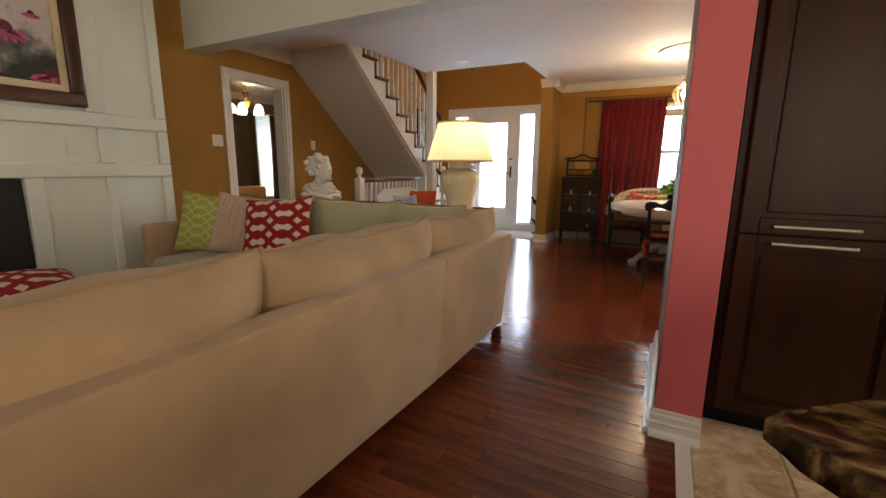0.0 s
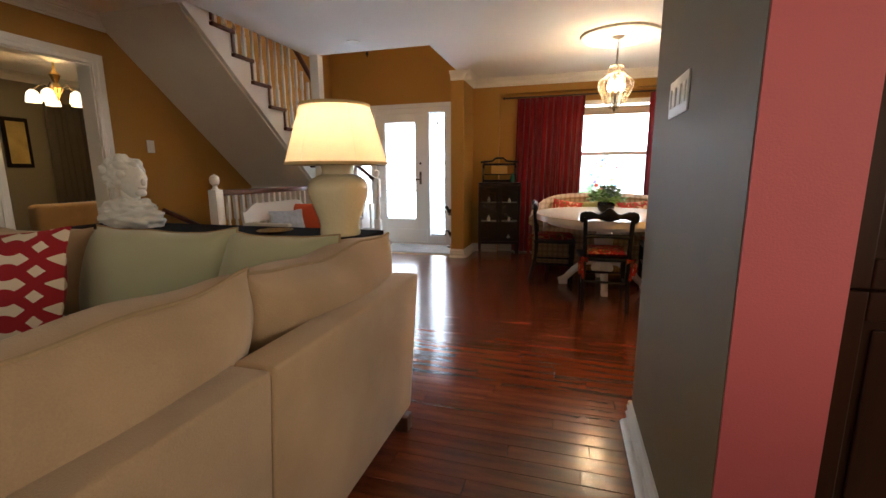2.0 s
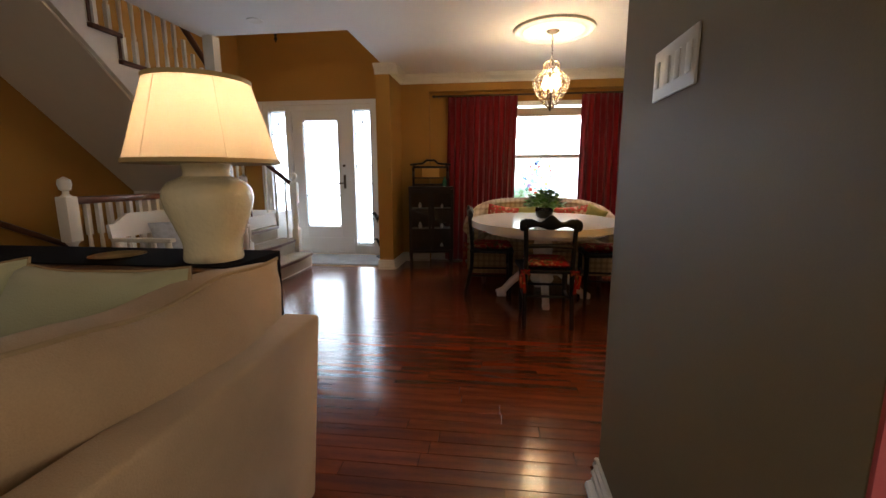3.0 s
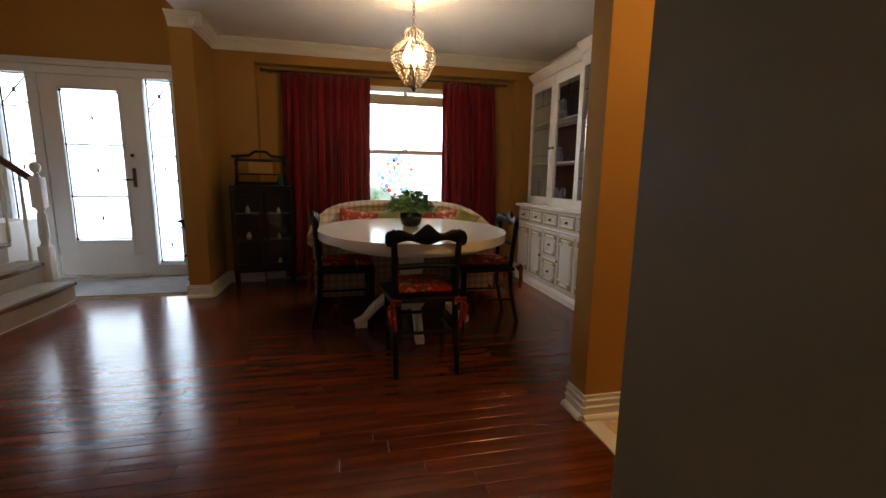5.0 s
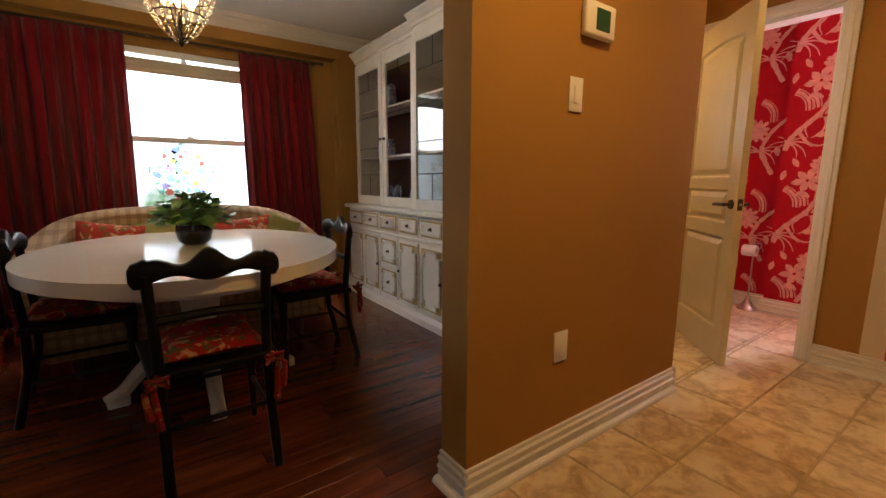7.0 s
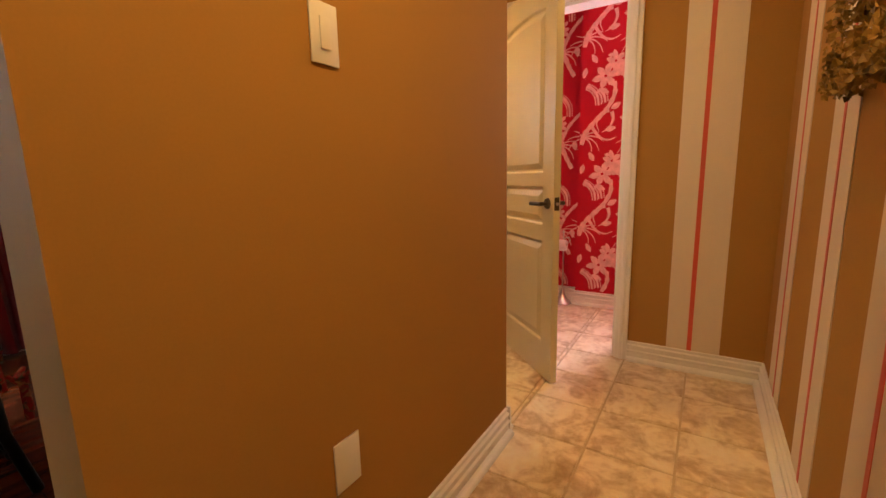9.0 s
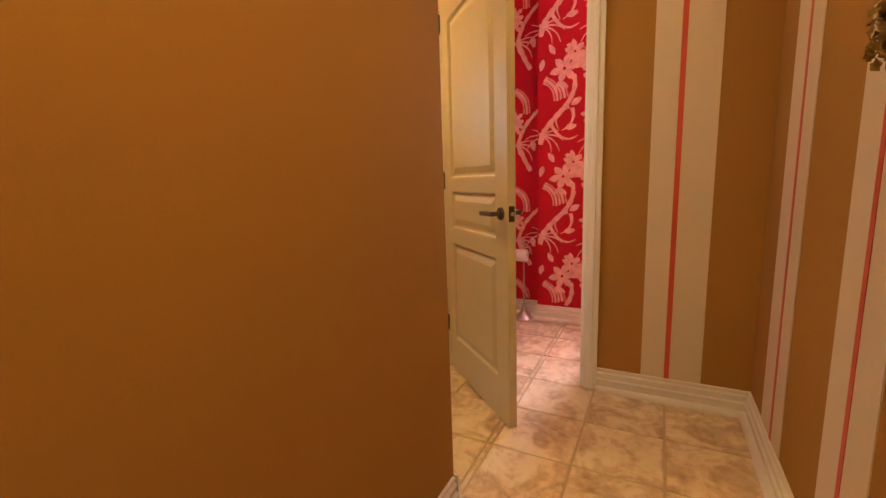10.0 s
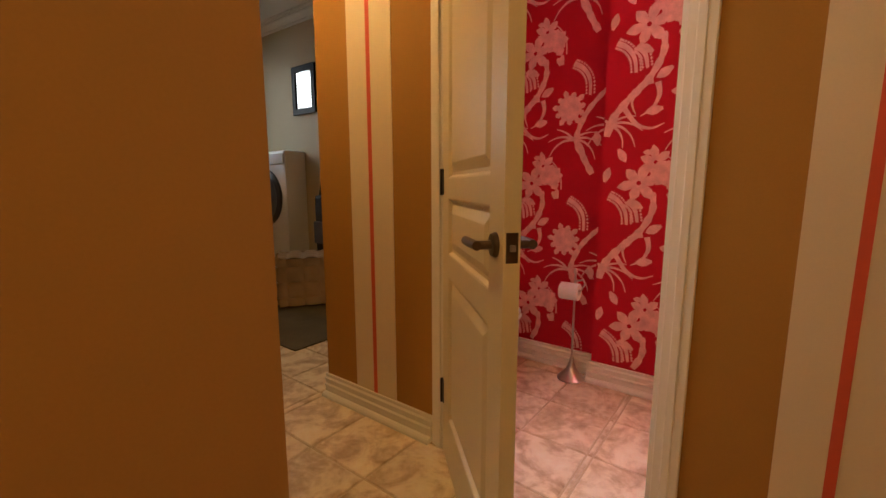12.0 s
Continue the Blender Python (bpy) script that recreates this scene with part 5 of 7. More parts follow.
for k in range(16):
    a = 2 * math.pi * k / 16
    rib = tube(bmesh.new(), [(r * 0.97 * math.cos(a), r * 0.97 * math.sin(a), z) for r, z in prof], 0.0022, 4)
    part("rib", rib, BRONZE, ch)
    for (r0, z0), (r1, z1) in zip(prof[2:], prof[3:]):
        ln = math.hypot(r1 - r0, z1 - z0)
        for j in range(max(1, round(ln / 0.024))):
            f = (j + 0.5) / max(1, round(ln / 0.024))
            b = new("bead", bead_mesh)
            b.parent = ch
            b.location = ((r0 + (r1 - r0) * f) * 1.02 * math.cos(a), (r0 + (r1 - r0) * f) * 1.02 * math.sin(a), z0 + (z1 - z0) * f)
for z, r in ((2.05, 0.07), (1.945, 0.16), (1.84, 0.115)):
    part("hoop", tube(bmesh.new(), [(r * math.cos(t * math.pi / 12), r * math.sin(t * math.pi / 12), z) for t in range(25)], 0.004, 6), BRONZE, ch)
part("finial", lathe(bmesh.new(), [(0.0, 1.70), (0.010, 1.708), (0.013, 1.72), (0.006, 1.735)], 0, 0, 12), BRONZE, ch, "", True)
BULB = glow("warm_bulb_glass", (1.0, 0.66, 0.30), 40)
for k in range(5):
    a = 1.2566 * k
    c, s = 0.055 * math.cos(a), 0.055 * math.sin(a)
    part("candle", lathe(bmesh.new(), [(0.011, 1.83), (0.011, 1.90)], c, s, 10), TRIM, ch)
    part("bulb", lathe(bmesh.new(), [(0.010, 1.89), (0.030, 1.925), (0.030, 1.955), (0.016, 1.995), (0.001, 2.02)], c, s, 10), BULB, ch, "lit flame-shaped bulb", True)
part("stem", tube(bmesh.new(), [(0, 0, 1.73), (0, 0, 1.86)], 0.006), BRONZE, ch)
bm = lathe(bmesh.new(), [(0.36, H), (0.355, H - 0.018), (0.335, H - 0.024), (0.32, H - 0.014), (0.29, H - 0.012), (0.27, H - 0.022), (0.25, H - 0.012), (0.16, H - 0.010), (0.12, H - 0.02), (0.09, H - 0.018), (0.0, H - 0.016)], 0.55, 5.92, 48)
setting("trim_medallion", bm, CEIL, "round white plaster ceiling medallion", True)

# window
win = setting("window_1", B(0.1, 1.3, 7.59, 7.60, 0.76, 0.78), TRIM, "white sash window, blown out by daylight")
fr = bmesh.new()
for a in ((0.1, 0.15, 7.60, 7.68, 0.78, 2.1), (1.25, 1.3, 7.60, 7.68, 0.78, 2.1), (0.15, 1.25, 7.60, 7.68, 0.78, 0.84), (0.15, 1.25, 7.60, 7.68, 2.04, 2.1), (0.15, 1.25, 7.61, 7.65, 1.375, 1.42), (0.15, 0.19, 7.61, 7.65, 0.84, 1.375), (1.21, 1.25, 7.61, 7.65, 0.84, 1.375)):
    box(fr, *a, 0.003, 1)
part("window_frame", fr, TRIM, win)
part("window_sill", B(0.05, 1.35, 7.50, 7.60, 0.74, 0.772, 0.006), TRIM, win)
PANE = glass("clear_window_glass")
for z0, z1, y in ((0.84, 1.375, 7.63), (1.42, 2.04, 7.66)):
    p = part("pane", B(0.15, 1.25, y, y + 0.004, z0, z1), PANE, win)
    p.visible_shadow = False
part("lock", B(0.68, 0.74, 7.60, 7.612, 1.42, 1.435, 0.003), STEEL, win)
blind = thing("roman_blind", "raised beige roman blind at the window top", "blind", pose(0, 0, 0))
part("head_rail", B(0.12, 1.28, 7.545, 7.585, 2.035, 2.06, 0.003), TRIM, blind)
for i in range(3):
    part("fold", B(0.13, 1.27, 7.535 - 0.004 * i, 7.575, 1.90 + 0.03 * i, 1.945 + 0.03 * i, 0.008), mat("beige_blind_cloth", (0.55, 0.48, 0.36), 0.9, bump=0.1), blind, "", True)
part("cord_knob", lathe(bmesh.new(), [(0, 1.985), (0.02, 2.0), (0.022, 2.015), (0.012, 2.03)], 0.70, 7.53, 12), PLASTIC, blind, "", True)

# suncatcher of coloured glass in the lower sash
sc = thing("suncatcher", "round stained glass flower suncatcher hanging in the window", "ornament", pose(0.63, 7.605, 1.13))
rnd = random.Random(9)
cols = [glass(n_, tuple(v ** 0.6 * 0.62 for v in c), 0.15) for n_, c in (("aqua_glass", (0.35, 0.85, 0.8)), ("blue_glass", (0.15, 0.25, 0.9)), ("red_glass", (0.9, 0.08, 0.06)), ("yellow_glass", (0.95, 0.75, 0.1)), ("green_glass", (0.3, 0.75, 0.35)), ("pale_glass", (0.8, 0.92, 0.95)), ("violet_glass", (0.5, 0.3, 0.75)))]
for i in range(56):
    a, r = i * 2.4, 0.030 * math.sqrt(i + 0.6)
    q = rnd.uniform(0.020, 0.040)
    piece = slab(bmesh.new(), [(q * rnd.uniform(0.6, 1.2) * math.cos(t), q * rnd.uniform(0.6, 1.2) * math.sin(t)) for t in [k * 2 * math.pi / 6 for k in range(6)]], -0.002, 0.002)
    shift(piece, pose(r * math.cos(a), 0, r * math.sin(a), 90, 0, 0))
    o = part("piece", piece, cols[rnd.choice((0, 5, 5, 4, 0, 1, 2, 3, 6, 5, 5))], sc)
    o.visible_shadow = False
part("ring", tube(bmesh.new(), [(0.235 * math.cos(t * math.pi / 20), 0, 0.235 * math.sin(t * math.pi / 20)) for t in range(41)], 0.003, 5), STEEL, sc)
part("hanger", tube(bmesh.new(), [(0, 0, 0.235), (0, 0.0, 0.25)], 0.0015, 4), STEEL, sc)

# curtains and rod
rodt = thing("curtain_rod", "thin dark metal curtain rod across the window niche", "curtain rod", pose(0, 7.50, 2.165))
part("rod", tube(bmesh.new(), [(-0.76, 0, 0), (1.84, 0, 0)], 0.011, 10), BRONZE, rodt)
part("rod", tube(bmesh.new(), [(-0.72, 0.045, 0.012), (1.80, 0.045, 0.012)], 0.008, 10), BRONZE, rodt)
for x in (-0.76, 1.84):
    part("finial", lathe(bmesh.new(), [(0.0, -0.02), (0.018, -0.012), (0.022, 0), (0.018, 0.012), (0, 0.02)], x, 0, 12), BRONZE, rodt, "", True)
for x in (-0.70, 1.78):
    part("bracket", B(x - 0.008, x + 0.008, 0, 0.08, -0.012, 0.012, 0.003), BRONZE, rodt)


def curtain(name, x0, x1, b0, b1, y, z0, z1, folds, mat_, label, parent=None, amp=0.03, seed=1):
    rnd = random.Random(seed)
    bm, cols_, rows = bmesh.new(), folds * 8, 14
    ph = [rnd.uniform(-0.5, 0.5) for _ in range(folds + 2)]
    g = []
    for j in range(rows + 1):
        f = j / rows
        row = []
        for i in range(cols_ + 1):
            u = i / cols_
            xa, xb = x0 + (b0 - x0) * f, x1 + (b1 - x1) * f
            w = math.sin(2 * math.pi * folds * u + ph[int(u * folds)] * f * 1.5)
            w2 = math.sin(2 * math.pi * folds * 2.3 * u + 1.0) * 0.25
            a = amp * (0.45 + 0.55 * min(1, f * 3))
            row.append(bm.verts.new((xa + (xb - xa) * u + 0.008 * math.cos(2 * math.pi * folds * u), y + a * (w + w2) + 0.01 * math.sin(f * 5 + u * 9), z1 + (z0 - z1) * f)))
        g.append(row)
    for a, b in zip(g, g[1:]):
        for i in range(cols_):
            bm.faces.new((a[i], a[i + 1], b[i + 1], b[i]))
    ob = solo(name, bm, mat_, label, "curtain", "dining curtains", True)
    s = ob.modifiers.new("thick", "SOLIDIFY")
    s.thickness = 0.004
    return ob


curtain("curtain", -0.58, 0.31, -0.62, 0.28, 7.49, 0.02, 2.15, 11, REDCLOTH, "long crimson red gathered curtain beside the window", seed=3)
curtain("curtain", 1.10, 1.70, 1.10, 1.80, 7.49, 0.02, 2.15, 8, REDCLOTH, "long crimson red gathered curtain beside the window", seed=4)

# china hutch
hutch = thing("china_hutch", "antique white two-part china hutch with leaded glass doors", "hutch", pose(0, 0, 0))
FX, Y0, Y1 = 1.965, 5.02, 7.22
base = bmesh.new()
box(base, FX, 2.37, Y0, Y1, 0.07, 0.82)
part("body", base, HUTCH, hutch)
part("plinth", prism(bmesh.new(), (FX, Y0, 0), (FX, Y1, 0), (-1, 0, 0), [(-0.38, 0), (0.03, 0), (0.03, 0.05), (0.015, 0.075), (-0.38, 0.075)]), HUTCH, hutch)
part("counter", B(FX - 0.045, 2.37, Y0 - 0.03, Y1 + 0.03, 0.822, 0.852, 0.008), HUTCH, hutch)
part("rail_moulding", prism(bmesh.new(), (FX, Y0, 0.622), (FX, Y1, 0.622), (-1, 0, 0), [(0, 0), (0.016, 0.004), (0.018, 0.016), (0, 0.024)]), HUTCH, hutch)


def raised(bm, y0, y1, z0, z1, x, d, notch=0.0):
    """A framed raised panel on the face x, with clipped corners."""
    c = notch
    out = [(y0 + c, z0), (y1 - c, z0), (y1 - c, z0 + c), (y1, z0 + c), (y1, z1 - c), (y1 - c, z1 - c), (y1 - c, z1), (y0 + c, z1), (y0 + c, z1 - c), (y0, z1 - c), (y0, z0 + c), (y0 + c, z0 + c)] if c else [(y0, z0), (y1, z0), (y1, z1), (y0, z1)]
    m = len(out)
    cy, cz = (y0 + y1) / 2, (z0 + z1) / 2
    def ring(k, xx):
        return [bm.verts.new((xx, cy + (y - cy) * (1 - 2 * k / (y1 - y0)), cz + (z - cz) * (1 - 2 * k / (z1 - z0)))) for y, z in out]
    rs = [ring(0, x), ring(0.004, x - d), ring(0.014, x - d), ring(0.02, x - d * 0.4)]
    for a, b in zip(rs, rs[1:]):
        for i in range(m):
            bm.faces.new((a[i], a[(i + 1) % m], b[(i + 1) % m], b[i]))
    bm.faces.new(rs[-1])
    return bm


def knob(parent, y, z, x):
    k = part("pull", shift(lathe(bmesh.new(), [(0.0, 0.022), (0.009, 0.018), (0.011, 0.012), (0.005, 0.006), (0.016, 0.0)], 0, 0, 10), pose(x, y, z, 0, -90, 0)), BRONZE, parent, "dark heart-shaped pull", True)
    return k


ND = 7
w = (Y1 - Y0) / ND
for i in range(ND):
    a, b = Y0 + i * w, Y0 + (i + 1) * w
    d = part("drawer", raised(B(FX - 0.010, FX, a + 0.012, b - 0.012, 0.66, 0.805, 0.003, 1), a + 0.035, b - 0.035, 0.685, 0.78, FX - 0.0105, 0.012), HUTCH, hutch)
    part("glaze_line", B(FX - 0.0112, FX - 0.0102, a + 0.022, b - 0.022, 0.672, 0.793), GLAZE, d, "ochre glaze round the panel")
    knob(d, (a + b) / 2, 0.733, FX - 0.016)
for i in range(ND):
    a, b = Y0 + i * w, Y0 + (i + 1) * w
    if i % 3 == 1:
        for z0, z1 in ((0.105, 0.355), (0.37, 0.615)):
            d = part("drawer", raised(B(FX - 0.010, FX, a + 0.012, b - 0.012, z0, z1, 0.003, 1), a + 0.04, b - 0.04, z0 + 0.035, z1 - 0.035, FX - 0.0105, 0.014, 0.03), HUTCH, hutch)
            part("glaze_line", B(FX - 0.0112, FX - 0.0102, a + 0.028, b - 0.028, z0 + 0.022, z1 - 0.022), GLAZE, d, "ochre glaze round the panel")
            knob(d, (a + b) / 2, (z0 + z1) / 2, FX - 0.016)
    else:
        d = part("door", raised(B(FX - 0.010, FX, a + 0.012, b - 0.012, 0.105, 0.615, 0.003, 1), a + 0.04, b - 0.04, 0.145, 0.575, FX - 0.0105, 0.014, 0.04), HUTCH, hutch)
        part("glaze_line", B(FX - 0.0112, FX - 0.0102, a + 0.028, b - 0.028, 0.132, 0.588), GLAZE, d, "ochre glaze round the panel")
        knob(d, b - 0.03 if i % 3 == 0 else a + 0.03, 0.36, FX - 0.016)
# upper part: two bays, the middle one proud
UZ0, UZ1 = 0.852, 2.13
CORN = [(-0.02, -0.01), (0.012, 0.0), (0.016, 0.02), (0.035, 0.035), (0.06, 0.06), (0.065, 0.075), (-0.3, 0.075), (-0.3, -0.01)]
MIRRORISH = glass("leaded_door_glass", (0.95, 0.97, 0.96))
for (a, b, x, top_) in ((6.12, Y1 - 0.04, 2.03, UZ1), (Y0 + 0.04, 6.12, 1.99, UZ1 + 0.03)):
    frame_ = bmesh.new()
    box(frame_, x + 0.02, 2.37, a + 0.001, a + 0.02, UZ0, top_), box(frame_, x + 0.02, 2.37, b - 0.02, b - 0.001, UZ0, top_)
    part("back_panel", B(2.355, 2.37, a + 0.02, b - 0.02, UZ0, top_), DARKWOOD, hutch, "dark cabinet back")
    box(frame_, x + 0.02, 2.355, a + 0.02, b - 0.02, top_ - 0.02, top_), box(frame_, x + 0.02, 2.355, a + 0.02, b - 0.02, UZ0, UZ0 + 0.02)
    part("cabinet_case", frame_, HUTCH, hutch)
    for z in (1.27, 1.68):
        part("shelf", B(x + 0.05, 2.354, a + 0.021, b - 0.021, z, z + 0.015), HUTCH, hutch)
    part("cornice", prism(bmesh.new(), (x + 0.02, a - 0.012, top_), (x + 0.02, b + 0.012, top_), (-1, 0, 0), CORN), HUTCH, hutch)
    mid = (a + b) / 2
    for (u, v) in ((a + 0.01, mid - 0.004), (mid + 0.004, b - 0.01)):
        dbm = bmesh.new()
        for q in ((u, u + 0.06, UZ0 + 0.01, top_ - 0.03), (v - 0.06, v, UZ0 + 0.01, top_ - 0.03), (u + 0.06, v - 0.06, UZ0 + 0.01, UZ0 + 0.085), (u + 0.06, v - 0.06, top_ - 0.12, top_ - 0.03)):
            box(dbm, x - 0.002, x + 0.02, *q, 0.003, 1)
        d = part("glass_door", dbm, HUTCH, hutch)
        g_ = part("pane", B(x + 0.008, x + 0.012, u + 0.058, v - 0.058, UZ0 + 0.08, top_ - 0.115), MIRRORISH, d)
        g_.visible_shadow = False
        for zz in (1.12, 1.35, 1.62, 1.85):
            part("leading", B(x + 0.005, x + 0.008, u + 0.06, v - 0.06, zz, zz + 0.005), IRON, d)
        for z0, z1 in ((UZ0 + 0.085, 1.12), (1.855, top_ - 0.12)):
            part("leading", B(x + 0.005, x + 0.008, (u + v) / 2 - 0.002, (u + v) / 2 + 0.002, z0, z1), IRON, d)
        knob(d, v - 0.03 if v < mid else u + 0.03, 1.42, x - 0.002)
# china on the hutch shelves
rnd = random.Random(12)
CHINA = mat("blue_white_china", (0.62, 0.65, 0.70), 0.15, vary=0.3, scale=20, bump=0.01, dark=(0.12, 0.16, 0.35))
for bay in (5.45, 5.85, 6.45, 6.85, 7.0):
    for z in (0.873, 1.286, 1.696):
        r = rnd.uniform(0.05, 0.09)
        if rnd.random() < 0.5:
            solo("vase", lathe(bmesh.new(), [(r * 0.5, 0), (r * 0.8, r), (r * 0.6, r * 1.9), (r * 0.35, r * 2.2), (r * 0.45, r * 2.5)], 0, 0, 16), CHINA, "blue and white china vase on a hutch shelf", "vase", "china in the hutch", True, pose(2.22, bay, z))
        else:
            solo("plate", shift(lathe(bmesh.new(), [(0, 0), (r * 0.9, 0.002), (r * 1.5, 0.018), (r * 1.5, 0.022), (r * 0.9, 0.008), (0, 0.006)], 0, 0, 20), pose(0, 0, r * 1.5, 0, -80, 0)), CHINA, "blue and white plate standing on a hutch shelf", "plate", "china in the hutch", True, pose(2.30, bay, z))

# curio cabinet, angled in the corner
curio = thing("curio_cabinet", "dark carved wooden curio cabinet with glass doors", "cabinet", pose(-0.90, 7.17, 0, 0, 0, 10))
CW = mat("mahogany", (0.010, 0.0035, 0.0025), 0.35, vary=0.4, scale=3, fine=20, stretch=(6, 6, 1), bump=0.02, spec=0.25)
for x in (-0.12, 0.40):
    for y in (-0.13, 0.13):
        part("leg", lathe(bmesh.new(), [(0.012, 0), (0.02, 0.03), (0.014, 0.08), (0.022, 0.15), (0.022, 0.18)], x, y, 10), CW, curio)
case = bmesh.new()
for q in ((-0.14, 0.42, -0.15, 0.15, 0.18, 0.215), (-0.14, 0.42, -0.15, 0.15, 0.985, 1.015), (-0.14, -0.125, -0.14, 0.15, 0.215, 0.985), (0.405, 0.42, -0.14, 0.15, 0.215, 0.985), (-0.125, 0.405, 0.135, 0.15, 0.215, 0.985)):
    box(case, *q, 0.003, 1)
part("body", case, CW, curio)
for z in (0.47, 0.73):
    part("shelf", B(-0.124, 0.404, -0.10, 0.134, z, z + 0.012), CW, curio)
for x0, x1 in ((-0.135, 0.138), (0.142, 0.415)):
    dbm = bmesh.new()
    for q in ((x0, x0 + 0.035, 0.22, 0.98), (x1 - 0.035, x1, 0.22, 0.98), (x0 + 0.035, x1 - 0.035, 0.22, 0.265), (x0 + 0.035, x1 - 0.035, 0.93, 0.98)):
        box(dbm, q[0], q[1], -0.165, -0.151, q[2], q[3], 0.003, 1)
    d = part("glass_door", dbm, CW, curio)
    g_ = part("pane", B(x0 + 0.034, x1 - 0.034, -0.160, -0.157, 0.264, 0.931), MIRRORISH, d)
    g_.visible_shadow = False
    part("moulding", tube(bmesh.new(), [(x0 + 0.05, -0.166, 0.90), ((x0 + x1) / 2, -0.166, 0.925), (x1 - 0.05, -0.166, 0.90)], 0.006, 6), CW, d)
up = bmesh.new()
for x in (-0.08, 0.36):
    tube(up, [(x, 0.10, 1.015), (x, 0.10, 1.25), (x * 0.9 + 0.014, 0.10, 1.31)], 0.016, 8)
    tube(up, [(x, -0.09, 1.015), (x, -0.06, 1.12), (x, 0.09, 1.20)], 0.012, 8)
tube(up, [(-0.12, 0.09, 1.29), (0.04, 0.09, 1.305), (0.09, 0.09, 1.345), (0.19, 0.09, 1.345), (0.24, 0.09, 1.305), (0.40, 0.09, 1.29)], 0.014, 8)
box(up, -0.09, 0.37, 0.09, 0.125, 1.02, 1.05, 0.004), box(up, -0.09, 0.37, 0.09, 0.125, 1.245, 1.275, 0.004), box(up, -0.09, 0.37, -0.06, 0.12, 1.115, 1.13, 0.003)
part("gallery", up, CW, curio, "carved gallery top", True)
mir = mat("mirror_silver", (0.9, 0.9, 0.9), 0.02, metal=1.0, vary=0.01, bump=0)
part("mirror", B(0.03, 0.25, 0.078, 0.088, 1.135, 1.24), mir, curio, "small mirror")
rnd = random.Random(21)
for z in (0.215, 0.482, 0.742):
    for x in (0.0, 0.28):
        r = rnd.uniform(0.016, 0.026)
        solo("figurine", lathe(bmesh.new(), [(r, 0), (r * 0.8, r * 0.5), (r * 1.1, r * 1.6), (r * 0.4, r * 2.4), (r * 0.55, r * 2.9), (0, r * 3.3)], 0, 0, 12), PLASTER if rnd.random() < 0.6 else GOLD, "small pale ornament on a curio shelf", "ornament", "ornaments in the curio cabinet", True, pose(-0.90, 7.17, 0, 0, 0, 10) @ pose(x, rnd.uniform(-0.05, 0.08), z + 0.001))
solo("bottle", lathe(bmesh.new(), [(0.03, 0), (0.034, 0.04), (0.028, 0.08), (0.01, 0.10), (0.01, 0.125), (0, 0.126)], 0, 0, 14), mat("green_bottle_glass", (0.02, 0.10, 0.06), 0.1, vary=0.1, bump=0), "small green glass bottle on the curio cabinet", "bottle", "", True, pose(-0.58, 7.17, 1.0165))

# ---- front door, hall, bathroom, laundry, office ----
FROST = glass("frosted_leaded_glass", (1, 1, 1), 0.25)
fd = setting("door_front", B(-2.90, -2.03, 7.87, 7.915, 0.03, 0.24, 0.003, 1), FRONTDOOR, "white glazed front door with leaded glass, closed")
db = bmesh.new()
for q in ((-2.908, -2.75, 0.24, 2.079), (-2.21, -2.022, 0.24, 2.079), (-2.75, -2.21, 0.24, 0.40), (-2.75, -2.21, 1.95, 2.079)):
    box(db, q[0], q[1], 7.87, 7.915, q[2], q[3], 0.002, 1)
part("door_frame", db, FRONTDOOR, fd)
bead_ = bmesh.new()
for q in ((-2.765, -2.74, 0.385, 1.965), (-2.22, -2.195, 0.385, 1.965), (-2.74, -2.22, 0.385, 0.41), (-2.74, -2.22, 1.94, 1.965)):
    box(bead_, q[0], q[1], 7.858, 7.870, q[2], q[3], 0.004, 2)
part("glazing_bead", bead_, FRONTDOOR, fd)
g_ = part("pane", B(-2.75, -2.21, 7.888, 7.894, 0.40, 1.95), FROST, fd)
g_.visible_shadow = False
lead = bmesh.new()
for z in (0.87, 1.40):
    box(lead, -2.74, -2.22, 7.882, 7.887, z - 0.007, z + 0.007)
for z in (0.42, 1.93):
    box(lead, -2.735, -2.225, 7.882, 7.887, z - 0.006, z + 0.006)
for x in (-2.735, -2.225):
    box(lead, x - 0.006, x + 0.006, 7.882, 7.887, 0.41, 1.94)
for x in (-2.735, -2.225):
    for z in (0.42, 0.87, 1.40, 1.93):
        box(lead, x - 0.012, x + 0.012, 7.880, 7.887, z - 0.012, z + 0.012)
part("leading", lead, IRON, fd, "dark lead lines")
for z in (0.64, 1.14, 1.67):
    part("bevel_ornament", B(-2.49, -2.47, 7.882, 7.888, z - 0.025, z + 0.025, 0.003), IRON, fd)
hd = B(-2.155, -2.12, 7.856, 7.868, 0.97, 1.17, 0.004)
tube(hd, [(-2.137, 7.86, 1.05), (-2.137, 7.81, 1.05), (-2.24, 7.81, 1.045)], 0.010, 8)
part("door_handle", hd, BRONZE, fd, "dark bronze lever on a long plate", True)
part("deadbolt", shift(lathe(bmesh.new(), [(0.0, 0.012), (0.018, 0.01), (0.02, 0)], 0, 0, 14), pose(-2.137, 7.856, 1.30, 90, 0, 0)), BRONZE, fd, "", True)
for z in (0.3, 1.05, 1.85):
    part("hinge", B(-2.915, -2.90, 7.855, 7.87, z - 0.05, z + 0.05, 0.002), STEEL, fd)
ff = bmesh.new()
